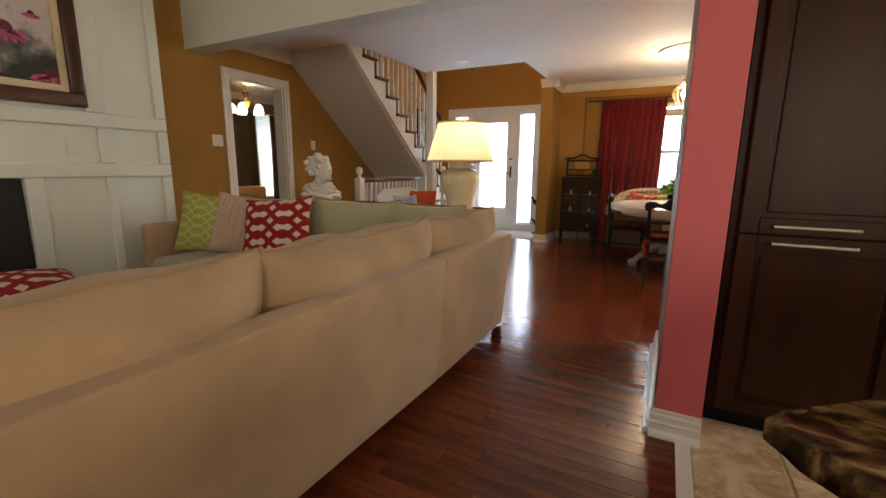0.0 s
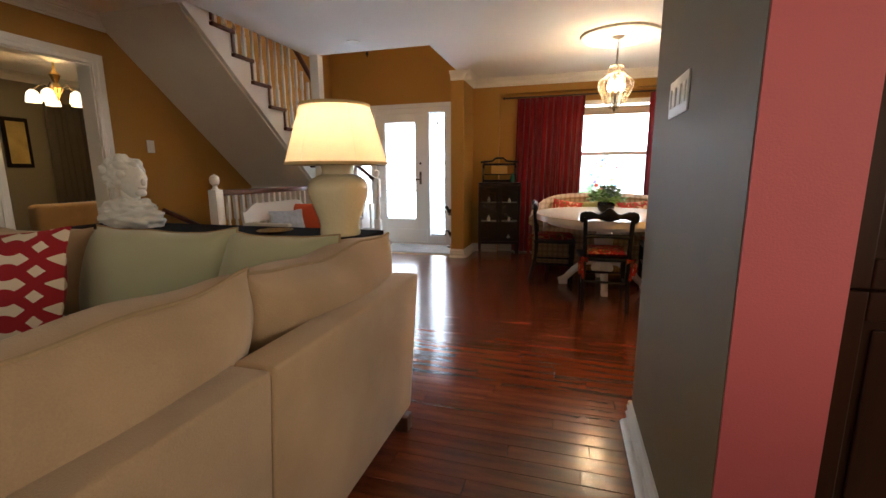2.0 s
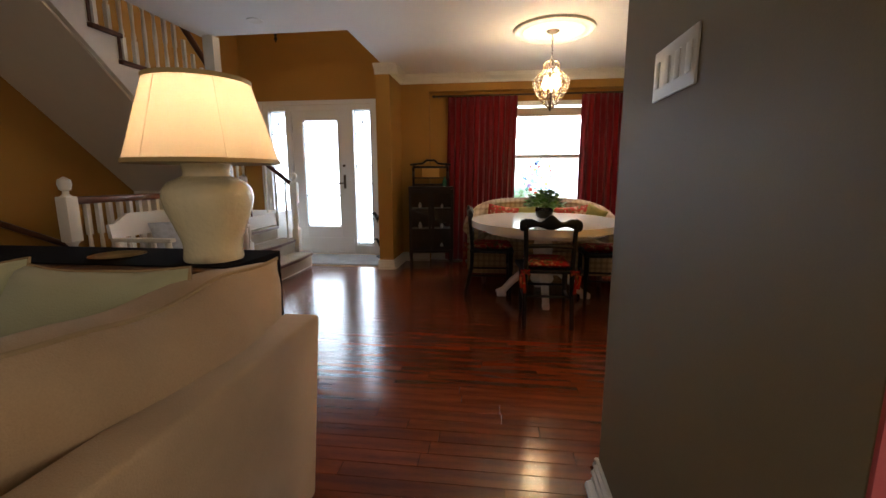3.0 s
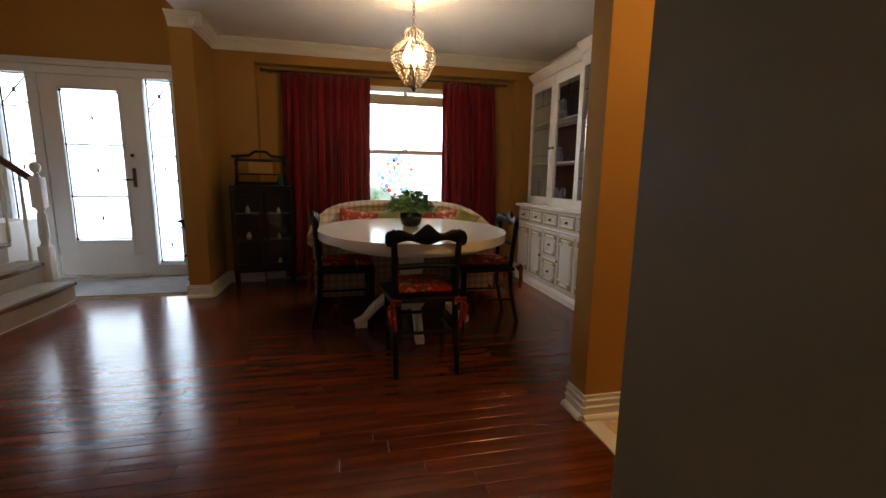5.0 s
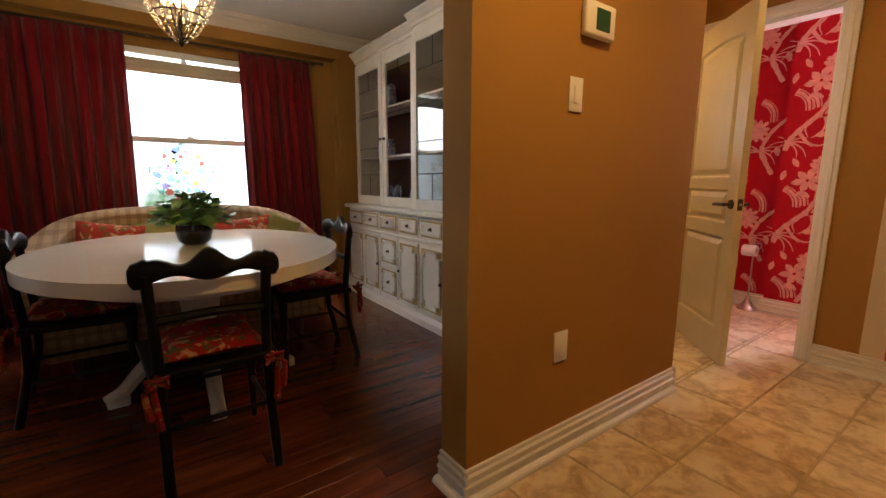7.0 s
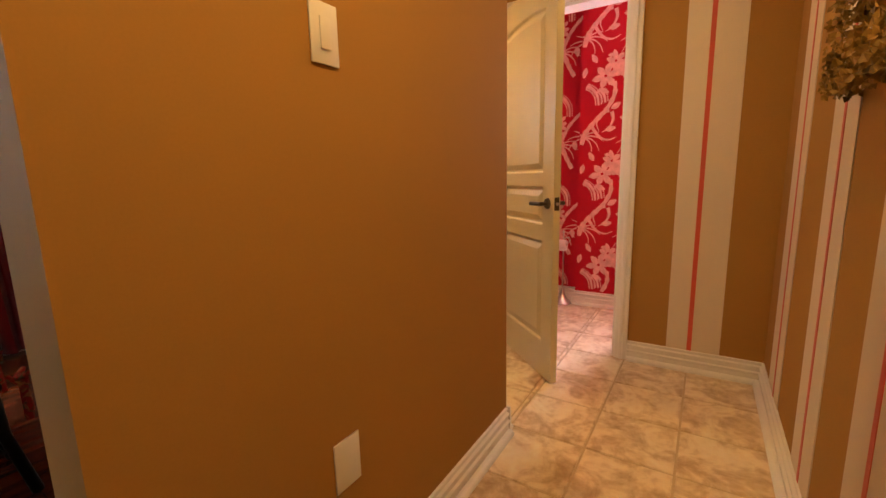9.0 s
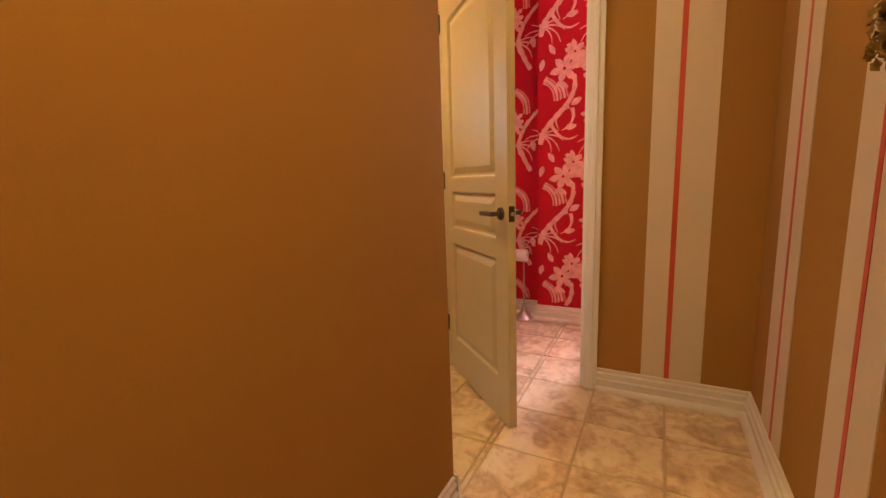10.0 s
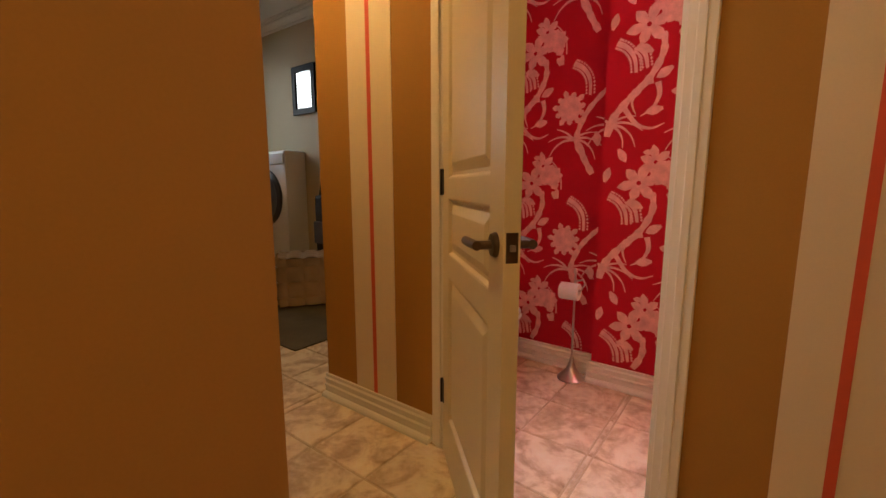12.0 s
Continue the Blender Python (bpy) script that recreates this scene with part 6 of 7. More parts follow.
for q in ((-3.34, -3.26, 0, 2.16), (-1.72, -1.65, 0, 2.16), (-3.26, -1.72, 2.08, 2.16), (-3.0, -2.91, 0, 2.08), (-2.02, -1.985, 0, 2.08), (-3.26, -3.0, 0, 0.13), (-1.985, -1.72, 0, 0.13), (-2.91, -2.02, 0, 0.028)):
    box(ff, q[0], q[1], 7.852, 7.96, q[2], q[3], 0.003, 1)
setting("trim_front_door", ff, FRONTDOOR, "white frame round the front door and sidelights")
fc = bmesh.new()
casing(fc, "y", 7.85, -1, -3.34, -1.65, 2.16, 0.06)
setting("trim_front_casing", fc, FRONTDOOR, "white front door casing")
for k, (x0, x1) in enumerate(((-3.26, -3.0), (-1.985, -1.72))):
    sl = setting(f"window_{k + 2}", B(x0, x1, 7.90, 7.93, 0.13, 0.15), FRONTDOOR, "narrow leaded glass sidelight beside the front door")
    g_ = part("pane", B(x0, x1, 7.905, 7.911, 0.15, 2.08), FROST, sl)
    g_.visible_shadow = False
    lead = bmesh.new()
    for z in (0.16, 0.53, 1.04, 1.30, 1.76, 2.07):
        box(lead, x0 + 0.015, x1 - 0.015, 7.898, 7.904, z - 0.006, z + 0.006)
    for x in (x0 + 0.02, x1 - 0.02):
        box(lead, x - 0.006, x + 0.006, 7.898, 7.904, 0.16, 2.07)
        for z in (0.16, 0.53, 1.04, 1.30, 1.76, 2.07):
            box(lead, x - 0.010, x + 0.010, 7.896, 7.904, z - 0.010, z + 0.010)
    for s in (-1, 1):
        tube(lead, [((x0 + x1) / 2 - s * 0.11, 7.901, 1.78), ((x0 + x1) / 2 + s * 0.11, 7.901, 2.05)], 0.007, 5)
    box(lead, (x0 + x1) / 2 - 0.012, (x0 + x1) / 2 + 0.012, 7.896, 7.904, 1.89, 1.94), box(lead, (x0 + x1) / 2 - 0.008, (x0 + x1) / 2 + 0.008, 7.896, 7.904, 1.14, 1.19), box(lead, (x0 + x1) / 2 - 0.008, (x0 + x1) / 2 + 0.008, 7.896, 7.904, 0.32, 0.37)
    part("leading", lead, IRON, sl, "dark lead lines with a cross at the top")
solo("door_mat", B(-2.75, -1.42, 7.02, 7.72, 0.004, 0.014, 0.004), mat("grey_woven_mat", (0.42, 0.41, 0.40), 0.95, vary=0.25, scale=5, fine=160, bump=0.2), "pale grey woven rug before the front door", "rug", "", False, pose(0, 0, 0, 0, 0, 0))
dog = bmesh.new()
lathe(dog, [(0.10, 0), (0.10, 0.015), (0.02, 0.03), (0.014, 0.10), (0.012, 0.46), (0.03, 0.48), (0.012, 0.50)], 0, 0, 14)
for z, s in ((0.50, 1.0), (0.16, 0.8)):
    tube(dog, [(-0.09 * s, 0, z + 0.055 * s), (0.0, 0, z + 0.06 * s), (0.08 * s, 0, z + 0.06 * s)], 0.034 * s, 8)
    tube(dog, [(-0.08 * s, 0, z + 0.06 * s), (-0.11 * s, 0, z + 0.12 * s), (-0.15 * s, 0, z + 0.11 * s)], 0.028 * s, 8, 0.016 * s)
    tube(dog, [(0.08 * s, 0, z + 0.07 * s), (0.11 * s, 0, z + 0.13 * s)], 0.012 * s, 6, 0.006 * s)
    for x in (-0.07, -0.04, 0.05, 0.075):
        tube(dog, [(x * s, 0.0, z + 0.05 * s), (x * s, 0.0, z - 0.012)], 0.011 * s, 6)
solo("statue_stand", dog, IRON, "black iron stand with small dog figures", "statue", "", True, pose(-1.52, 7.60, 0.015))

# bathroom walls with red floral paper
PAPER = mat("red_wallpaper", (0.47, 0.006, 0.022), 0.75, vary=0.10, scale=4, fine=220, bump=0.03, spec=0.2)
walls("wall_bathroom", PAPER, "red floral papered bathroom walls", (4.6, 4.7, 4.58, 5.6, 0, H), (4.5, 4.7, 4.12, 4.58, 0, H), (4.5, 4.7, 3.37, 3.48, 0, H), (4.5, 4.7, 3.48, 4.12, 0, 1.34), (4.5, 4.7, 3.48, 4.12, 2.15, H), (3.65, 4.7, 3.25, 3.37, 0, H), (3.65, 3.66, 4.86, 5.6, 0, H))


print_layer = [0]


def sprig(bm, Y, Z, X):
    """One repeat of the printed pattern on the plane x = X, u to the right and v up from Y, Z; thin films of print."""
    def lift():
        print_layer[0] += 1
        return X - 0.000008 * (print_layer[0] % 430)

    def poly(pts, x=None):
        x = x or lift()
        bm.faces.new([bm.verts.new((x, Y - u, Z + v)) for u, v in pts])

    def smooth(c, n=5):
        out = []
        for i in range(len(c) - 1):
            p0, p1, p2, p3 = (Vector(c[max(i - 1, 0)]), Vector(c[i]), Vector(c[i + 1]), Vector(c[min(i + 2, len(c) - 1)]))
            for k in range(n):
                t = k / n
                out.append(tuple(0.5 * (2 * p1 + (p2 - p0) * t + (2 * p0 - 5 * p1 + 4 * p2 - p3) * t * t + (3 * p1 - p0 - 3 * p2 + p3) * t ** 3)))
        return out + [tuple(c[-1])]

    def strip(c, w0, w1, rough=0.0):
        c = smooth(c)
        x, n, rows = lift(), len(c) - 1, []
        for i, (u, v) in enumerate(c):
            a, b = c[max(i - 1, 0)], c[min(i + 1, n)]
            d = Vector((b[0] - a[0], b[1] - a[1])).normalized()
            k = (w0 + (w1 - w0) * i / n) * (1 + rough * (i % 3 - 1))
            rows.append([bm.verts.new((x, Y - (u - d.y * e), Z + v + d.x * e)) for e in (k, -k)])
        for p, q in zip(rows, rows[1:]):
            bm.faces.new((p[0], p[1], q[1], q[0]))

    def petal(cx, cy, r0, r1, a, wide, tip=1.0):
        c, sn = math.cos(radians(a)), math.sin(radians(a))
        ln = r1 - r0
        poly([(cx + (r0 + ln * q) * c - w * sn, cy + (r0 + ln * q) * sn + w * c) for q, w in
              ((0, -wide * 0.3), (0.35, -wide * 0.9), (0.6, -wide), (0.85, -wide * 0.5 * tip), (1, 0), (0.85, wide * 0.5 * tip), (0.6, wide), (0.35, wide * 0.9), (0, wide * 0.3))])

    def lily(cx, cy, r, turn):
        for k in range(6):
            petal(cx, cy, r * 0.10, r * (1.0 if k % 2 else 0.88), turn + 60 * k, r * 0.24)

    def peony(cx, cy, r):
        for k in range(11):
            petal(cx, cy, r * 0.62, r * (1.12 if k % 2 else 0.98), 8 + 33 * k, r * 0.17)
        poly([(cx + r * 0.72 * math.cos(t) * (1 + 0.07 * math.cos(6 * t)), cy + r * 0.76 * math.sin(t)) for t in [k * math.pi / 10 for k in range(20)]])

    def pompom(cx, cy, r):
        poly([(cx + r * (1 + 0.10 * math.cos(9 * t)) * math.cos(t), cy + r * 0.82 * (1 + 0.10 * math.cos(9 * t)) * math.sin(t)) for t in [k * math.pi / 18 for k in range(36)]])
        petal(cx, cy, r * 0.6, r * 1.3, -62, r * 0.35)

    def fan(cx, cy, size):
        for a, ln, bend in ((172, 1.0, 40), (150, 0.9, 32), (128, 0.7, 20), (40, 0.75, -25), (20, 0.95, -34), (0, 1.0, -42), (-20, 0.8, -40)):
            c = [(cx + size * ln * q * math.cos(radians(a + bend * q)), cy + size * ln * q * math.sin(radians(a + bend * q))) for q in (0, 0.35, 0.7, 1.0)]
            strip(c, 0.008, 0.002)

    def seedhead(c):
        strip(c, 0.014, 0.007)
        pts = smooth(c)
        level = lift()
        for i in range(1, len(pts) - 1):
            d = (Vector(pts[i + 1]) - Vector(pts[i - 1])).normalized()
            for e in (-0.021, 0.021):
                u, v = pts[i][0] - d.y * e, pts[i][1] + d.x * e
                poly([(u - 0.0075, v), (u, v - 0.0075), (u + 0.0075, v), (u, v + 0.0075)], level)

    peony(0.0, 0.0, 0.092)
    pompom(-0.10, 0.37, 0.070)
    strip([(-0.03, 0.29), (-0.04, 0.38), (-0.10, 0.455), (-0.16, 0.45)], 0.004, 0.002)
    petal(-0.085, 0.275, 0.0, 0.055, -40, 0.020)
    petal(-0.05, 0.29, 0.0, 0.06, 250, 0.018)
    petal(-0.16, 0.47, 0.0, 0.045, 175, 0.014)
    fan(0.03, -0.17, 0.165)
    strip([(0.14, -0.36), (0.09, -0.27), (0.045, -0.17), (0.09, -0.04), (0.17, 0.055), (0.235, 0.11)], 0.017, 0.011, 0.16)
    seedhead([(0.015, 0.235), (0.07, 0.20), (0.105, 0.14), (0.11, 0.06)])
    for u, v, a in ((0.165, -0.21, 100), (0.19, -0.27, 60), (0.15, -0.30, 20), (-0.10, 0.12, 210), (-0.13, -0.06, 190)):
        petal(u, v, 0.0, 0.08, a, 0.022)
    strip([(0.21, -0.34), (0.235, -0.20), (0.26, -0.10), (0.33, -0.01), (0.42, 0.08), (0.475, 0.19), (0.47, 0.28)], 0.020, 0.014, 0.18)
    fan(0.25, -0.12, 0.17)
    lily(0.405, 0.325, 0.105, 12)
    lily(0.475, 0.425, 0.085, 40)
    seedhead([(0.265, 0.265), (0.315, 0.235), (0.35, 0.18), (0.36, 0.115)])
    seedhead([(0.355, 0.235), (0.395, 0.195), (0.41, 0.13)])
    for u, v, a in ((0.24, 0.33, 75), (0.25, 0.31, 120), (0.43, 0.20, 150), (0.30, -0.24, 300)):
        petal(u, v, 0.0, 0.078, a, 0.020)
    for c in ([(0.44, 0.07), (0.38, 0.05), (0.35, -0.02), (0.37, -0.08)], [(0.46, 0.06), (0.47, 0.0), (0.44, -0.06), (0.39, -0.09)], [(0.30, -0.02), (0.37, -0.12), (0.44, -0.15), (0.50, -0.13)]):
        strip(c, 0.014, 0.002)


pr = bmesh.new()
for Y, X in ((5.42, 4.5985), (4.80, 4.5985), (4.80, 4.4985), (4.18, 4.4985)):
    for j in range(-1, 4):
        sprig(pr, Y, 0.763 + j * 0.735, X)
for f_ in [f for f in pr.faces if any(v.co.z < 0.12 or v.co.z > H - 0.01 for v in f.verts)]:
    pr.faces.remove(f_)
for f_ in [f for f in pr.faces if f.calc_center_median().x > 4.55 and any(v.co.y < 4.582 for v in f.verts)] :
    pr.faces.remove(f_)
for f_ in [f for f in pr.faces if f.calc_center_median().x < 4.55 and any(v.co.y > 4.578 or (v.co.y < 4.14 and v.co.z > 1.3) or v.co.y < 3.48 for v in f.verts)]:
    pr.faces.remove(f_)
for f_ in [f for f in pr.faces if any(v.co.y > 5.58 for v in f.verts)]:
    pr.faces.remove(f_)
setting("trim_wallpaper_print", pr, mat("pale_pink_print", (0.76, 0.37, 0.34), 0.7, vary=0.25, scale=25, fine=200, bump=0.02), "pale pink flowers and vines printed on the paper")
bw = bmesh.new()
casing(bw, "x", 4.5, -1, 3.48, 4.12, 2.15, 0.07)
box(bw, 4.475, 4.5, 3.41, 4.19, 1.27, 1.34, 0.004)
cur = bmesh.new()
cols = []
for i in range(25):
    u = i / 24
    cols.append([cur.verts.new((4.462 - 0.018 * math.sin(u * 19) - 0.02 * (1 - k / 8), 4.06 + 0.15 * u * (0.55 + 0.45 * k / 8) + 0.06 * (1 - k / 8), 1.44 + 0.05 * math.sin(u * 3) + (2.26 - 1.44) * k / 8)) for k in range(9)])
for a, b in zip(cols, cols[1:]):
    for k in range(8):
        cur.faces.new((a[k], b[k], b[k + 1], a[k + 1]))
for f_ in cur.faces:
    f_.smooth = True
bmesh.ops.solidify(cur, geom=cur.faces[:], thickness=0.003)
bc = thing("bathroom_curtain", "red floral curtain gathered beside the bathroom window", "curtain", pose(0, 0, 0))
part("cloth", cur, flowered("red_pink_curtain_cloth", (0.47, 0.006, 0.022), (0.76, 0.34, 0.31), (0.70, 0.22, 0.22), 12), bc, "", True)
part("rod", tube(bmesh.new(), [(4.455, 3.42, 2.27), (4.455, 4.24, 2.27)], 0.01, 10), TRIM, bc, "white curtain rod", True)
for y in (3.44, 4.22):
    part("bracket", B(4.455, 4.4995, y - 0.008, y + 0.008, 2.262, 2.278), TRIM, bc)
setting("window_4", bw, TRIM, "white cased bathroom window")

# bathroom door, ajar into the hall
DL = 0.735
hinge = Vector((3.505, 4.835, 0))
tip = Vector((3.0, 4.30, 0))
ang = math.degrees(math.atan2(tip.y - hinge.y, tip.x - hinge.x))
door = tagged(thing("door_bathroom", "cream painted panelled door standing ajar", "door", pose(hinge.x, hinge.y, 0, 0, 0, ang)), kind="structure")
# local: x along the door from the hinge, y across it
T = 0.036
ST = 0.108
PANELS = ((0.205, 0.755, 0.0), (0.835, 1.035, 0.0), (1.10, 1.905, 0.022))


def panel_ring(z0, z1, sag, d, n=12):
    """The outline of a door panel, d inside its opening, with an arched head of rise sag."""
    x0, x1 = ST + d, DL - ST - d
    c, half = DL / 2, DL / 2 - ST
    head = [x1 + (x0 - x1) * k / n for k in range(n + 1)] if sag else [x1, x0]
    return [(x0, z0 + d), (x1, z0 + d)] + [(x, z1 - d - sag * ((x - c) / half) ** 2) for x in head]


def door_panel(z0, z1, sag):
    bm = bmesh.new()
    edges = []
    for side in (-1, 1):
        rings = [[bm.verts.new((x, side * y, z)) for x, z in panel_ring(z0, z1, sag, d)] for d, y in ((0, T / 2 - 0.0005), (0.005, T / 2 - 0.002), (0.012, T / 2 - 0.012), (0.022, T / 2 - 0.0125), (0.048, T / 2 - 0.003), (0.052, T / 2 - 0.002))]
        for a, b in zip(rings, rings[1:]):
            for k in range(len(a)):
                m = (k + 1) % len(a)
                bm.faces.new((a[k], a[m], b[m], b[k]))
        bm.faces.new(rings[-1])
        edges.append(rings[0])
    for k in range(len(edges[0])):
        m = (k + 1) % len(edges[0])
        bm.faces.new((edges[0][k], edges[0][m], edges[1][m], edges[1][k]))
    return bm


for z0, z1, sag in PANELS:
    part("panel", door_panel(z0, z1, sag), DOORPAINT, door, "cream raised panel")
for x0, x1 in ((0, ST), (DL - ST, DL)):
    part("stile", B(x0, x1, -T / 2, T / 2, 0.012, 2.03), DOORPAINT, door)
for z0, z1 in ((0.012, 0.205), (0.755, 0.835), (1.035, 1.10)):
    part("rail", B(ST, DL - ST, -T / 2, T / 2, z0, z1), DOORPAINT, door)
toprail = bmesh.new()
arch = panel_ring(1.10, 1.905, 0.022, 0)[2:]
ends = [[toprail.verts.new((x, y, z)) for x, z in [(ST, 2.03), (DL - ST, 2.03)] + arch] for y in (-T / 2, T / 2)]
toprail.faces.new(ends[0]), toprail.faces.new(ends[1][::-1])
for k in range(len(ends[0])):
    m = (k + 1) % len(ends[0])
    toprail.faces.new((ends[0][k], ends[0][m], ends[1][m], ends[1][k]))
part("rail", toprail, DOORPAINT, door, "arched top rail")
for s in (-1, 1):
    hb = shift(lathe(bmesh.new(), [(0.0, 0.012), (0.024, 0.011), (0.028, 0.004), (0.028, 0)], 0, 0, 20), pose(DL - 0.055, s * T / 2, 0.95, -90 * s, 0, 0))
    tube(hb, [(DL - 0.055, s * (T / 2 + 0.005), 0.95), (DL - 0.055, s * (T / 2 + 0.045), 0.95)], 0.010, 10)
    tube(hb, [(DL - 0.045, s * (T / 2 + 0.045), 0.95), (DL - 0.09, s * (T / 2 + 0.048), 0.95), (DL - 0.155, s * (T / 2 + 0.045), 0.948)], 0.011, 10)
    part("lever_handle", hb, BRONZE, door, "dark bronze lever handle", True)
part("latch_plate", B(DL - 0.0005, DL + 0.0015, -0.013, 0.013, 0.918, 0.982, 0.0005, 1), BRONZE, door, "dark bronze latch plate")
part("latch", B(DL + 0.0015, DL + 0.010, -0.006, 0.006, 0.943, 0.957, 0.002), NICKEL, door)
for z in (0.27, 1.09, 1.90):
    hg = tube(bmesh.new(), [(-0.006, -T / 2 - 0.004, z - 0.048), (-0.006, -T / 2 - 0.004, z + 0.048)], 0.007, 10)
    box(hg, -0.006, 0.016, -T / 2 - 0.003, -T / 2 + 0.002, z - 0.046, z + 0.046)
    box(hg, -0.022, -0.006, -T / 2 - 0.003, -T / 2 + 0.002, z - 0.046, z + 0.046)
    part("hinge", hg, IRON, door, "black butt hinge")

# toilet paper stand and toilet
tp = thing("toilet_paper_stand", "brushed metal standing toilet paper holder with a roll", "stand", pose(4.46, 4.675, 0.0015))
part("base", lathe(bmesh.new(), [(0.075, 0), (0.075, 0.008), (0.055, 0.025), (0.028, 0.06), (0.014, 0.10), (0.008, 0.13)], 0, 0, 28), NICKEL, tp, "flared brushed base", True)
part("pole", tube(bmesh.new(), [(0, 0, 0.12), (0, 0, 0.60)], 0.006, 10), NICKEL, tp)
part("finial", lathe(bmesh.new(), [(0.006, 0.60), (0.011, 0.61), (0.008, 0.622), (0, 0.635)], 0, 0, 12), NICKEL, tp, "", True)
part("arm", tube(bmesh.new(), [(0, 0.0, 0.56), (-0.015, -0.05, 0.575), (-0.02, -0.06, 0.55), (-0.02, -0.04, 0.515), (-0.02, 0.08, 0.51)], 0.005, 8), NICKEL, tp, "", True)
roll = shift(lathe(bmesh.new(), [(0.019, 0), (0.045, 0), (0.047, 0.01), (0.047, 0.09), (0.045, 0.10), (0.019, 0.10), (0.019, 0.0)], 0, 0, 24), pose(-0.02, 0.07, 0.505, 90, 0, 0))
part("paper_roll", roll, mat("white_tissue", (0.8, 0.76, 0.74), 0.9, bump=0.1), tp, "white paper roll", True)
PORC = mat("white_porcelain", (0.78, 0.76, 0.72), 0.12, vary=0.03, bump=0)
wc = thing("toilet", "white porcelain toilet by the red wall", "toilet", pose(4.22, 5.22, 0.0015))
part("bowl", slab(bmesh.new(), oval(0, -0.10, 0.17, 0.22, 28), 0.14, 0.36, 0.03, 3), PORC, wc, "", True)
part("foot", slab(bmesh.new(), oval(0, -0.02, 0.10, 0.18, 24), 0, 0.14), PORC, wc, "", True)
part("seat", slab(bmesh.new(), oval(0, -0.10, 0.18, 0.235, 32), 0.362, 0.38, 0.006), PORC, wc, "", True)
part("lid", slab(bmesh.new(), oval(0, -0.10, 0.178, 0.23, 32), 0.381, 0.40, 0.006), PORC, wc, "", True)
part("tank", B(-0.19, 0.19, 0.13, 0.32, 0.36, 0.74, 0.02, 3), PORC, wc, "", True)

# hall wall fittings
plate("light_switch", "y", 4.35, -1, 1.583, 1.379, 0.072, 0.117, "white single rocker switch on the tan wall", 1)
plate("outlet_plate", "y", 4.35, -1, 1.57, 0.447, 0.078, 0.122, "white blank outlet plate low on the tan wall", 1, None, False)
th = thing("thermostat", "white wall thermostat with a green display", "thermostat", pose(1.675, 4.35, 1.635))
part("body", B(-0.083, 0.083, -0.030, -0.0005, -0.058, 0.058, 0.010, 3), PLASTIC, th, "", True)
part("display", B(-0.035, 0.045, -0.0325, -0.0302, -0.036, 0.036, 0.001, 1), mat("green_display", (0.03, 0.09, 0.05), 0.2, vary=0.1, bump=0), th, "dark green display")
# dried flower wreath on the striped wall
wr = thing("dried_flower_wreath", "square wreath of dried golden hydrangea petals on the wall", "wreath", pose(2.235, 3.376, 1.47))
rnd = random.Random(3)
DRY = mat("dried_golden_petals", (0.40, 0.24, 0.045), 0.7, vary=0.5, scale=12, fine=60, bump=0.08, dark=(0.07, 0.05, 0.012))
pet = bmesh.new()
for i in range(1700):
    side_ = rnd.choice((0, 1, 2, 3))
    a, b = rnd.uniform(-0.21, 0.21), rnd.uniform(0.10, 0.21)
    x, z = ((a, b), (a, -b), (b, a), (-b, a))[side_]
    p = Vector((x, rnd.uniform(0.01, 0.075), z))
    q = rnd.uniform(0.010, 0.017)
    m = Matrix.Translation(p) @ Euler((rnd.uniform(-1.2, 1.2) + 1.57, rnd.uniform(-1, 1), rnd.uniform(0, 6.28))).to_matrix().to_4x4()
    quads(pet, [m @ Vector(v) for v in ((0, 0, 0), (q * 0.7, q * 0.4, 0.004), (0, q * 1.3, 0.0), (-q * 0.7, q * 0.4, 0.004))], [(0, 1, 2, 3)])
part("petals", pet, DRY, wr, "curled dried petals")
part("frame", tube(bmesh.new(), [(-0.15, 0.012, -0.15), (0.15, 0.012, -0.15), (0.15, 0.012, 0.15), (-0.15, 0.012, 0.15), (-0.15, 0.012, -0.15)], 0.012, 6), DARKWOOD, wr)
# rims added over the unseen hall light and the two fills
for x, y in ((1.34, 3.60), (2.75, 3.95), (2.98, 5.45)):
    hl = thing("recessed_light", "white ceiling light rim added out of view", "light", pose(x, y, 0))
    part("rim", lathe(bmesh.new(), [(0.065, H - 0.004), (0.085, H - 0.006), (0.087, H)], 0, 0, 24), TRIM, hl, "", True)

# laundry
ws = thing("washing_machine", "white front-loading washing machine", "washer", pose(5.06, 8.17, 0, 0, 0, -90))
part("body", B(-0.36, 0.36, -0.30, 0.05, 0.30, 1.43, 0.015, 2), PORC, ws, "", True)
part("pedestal", B(-0.36, 0.36, -0.29, 0.05, 0, 0.30, 0.01), PORC, ws)
part("door_ring", shift(lathe(bmesh.new(), [(0.23, 0), (0.30, 0.0), (0.30, 0.03), (0.27, 0.045), (0.23, 0.03)], 0, 0, 36), pose(-0.02, -0.30, 0.95, 90, 0, 0)), mat("dark_grey_ring", (0.06, 0.06, 0.065), 0.35, vary=0.1, bump=0), ws, "grey door ring", True)
part("door_glass", shift(lathe(bmesh.new(), [(0, 0.028), (0.23, 0.028), (0.23, 0.0)], 0, 0, 32), pose(-0.02, -0.30, 0.95, 90, 0, 0)), mat("dark_door_glass", (0.008, 0.008, 0.009), 0.35, vary=0.1, bump=0, spec=0.2), ws, "dark round glass", True)
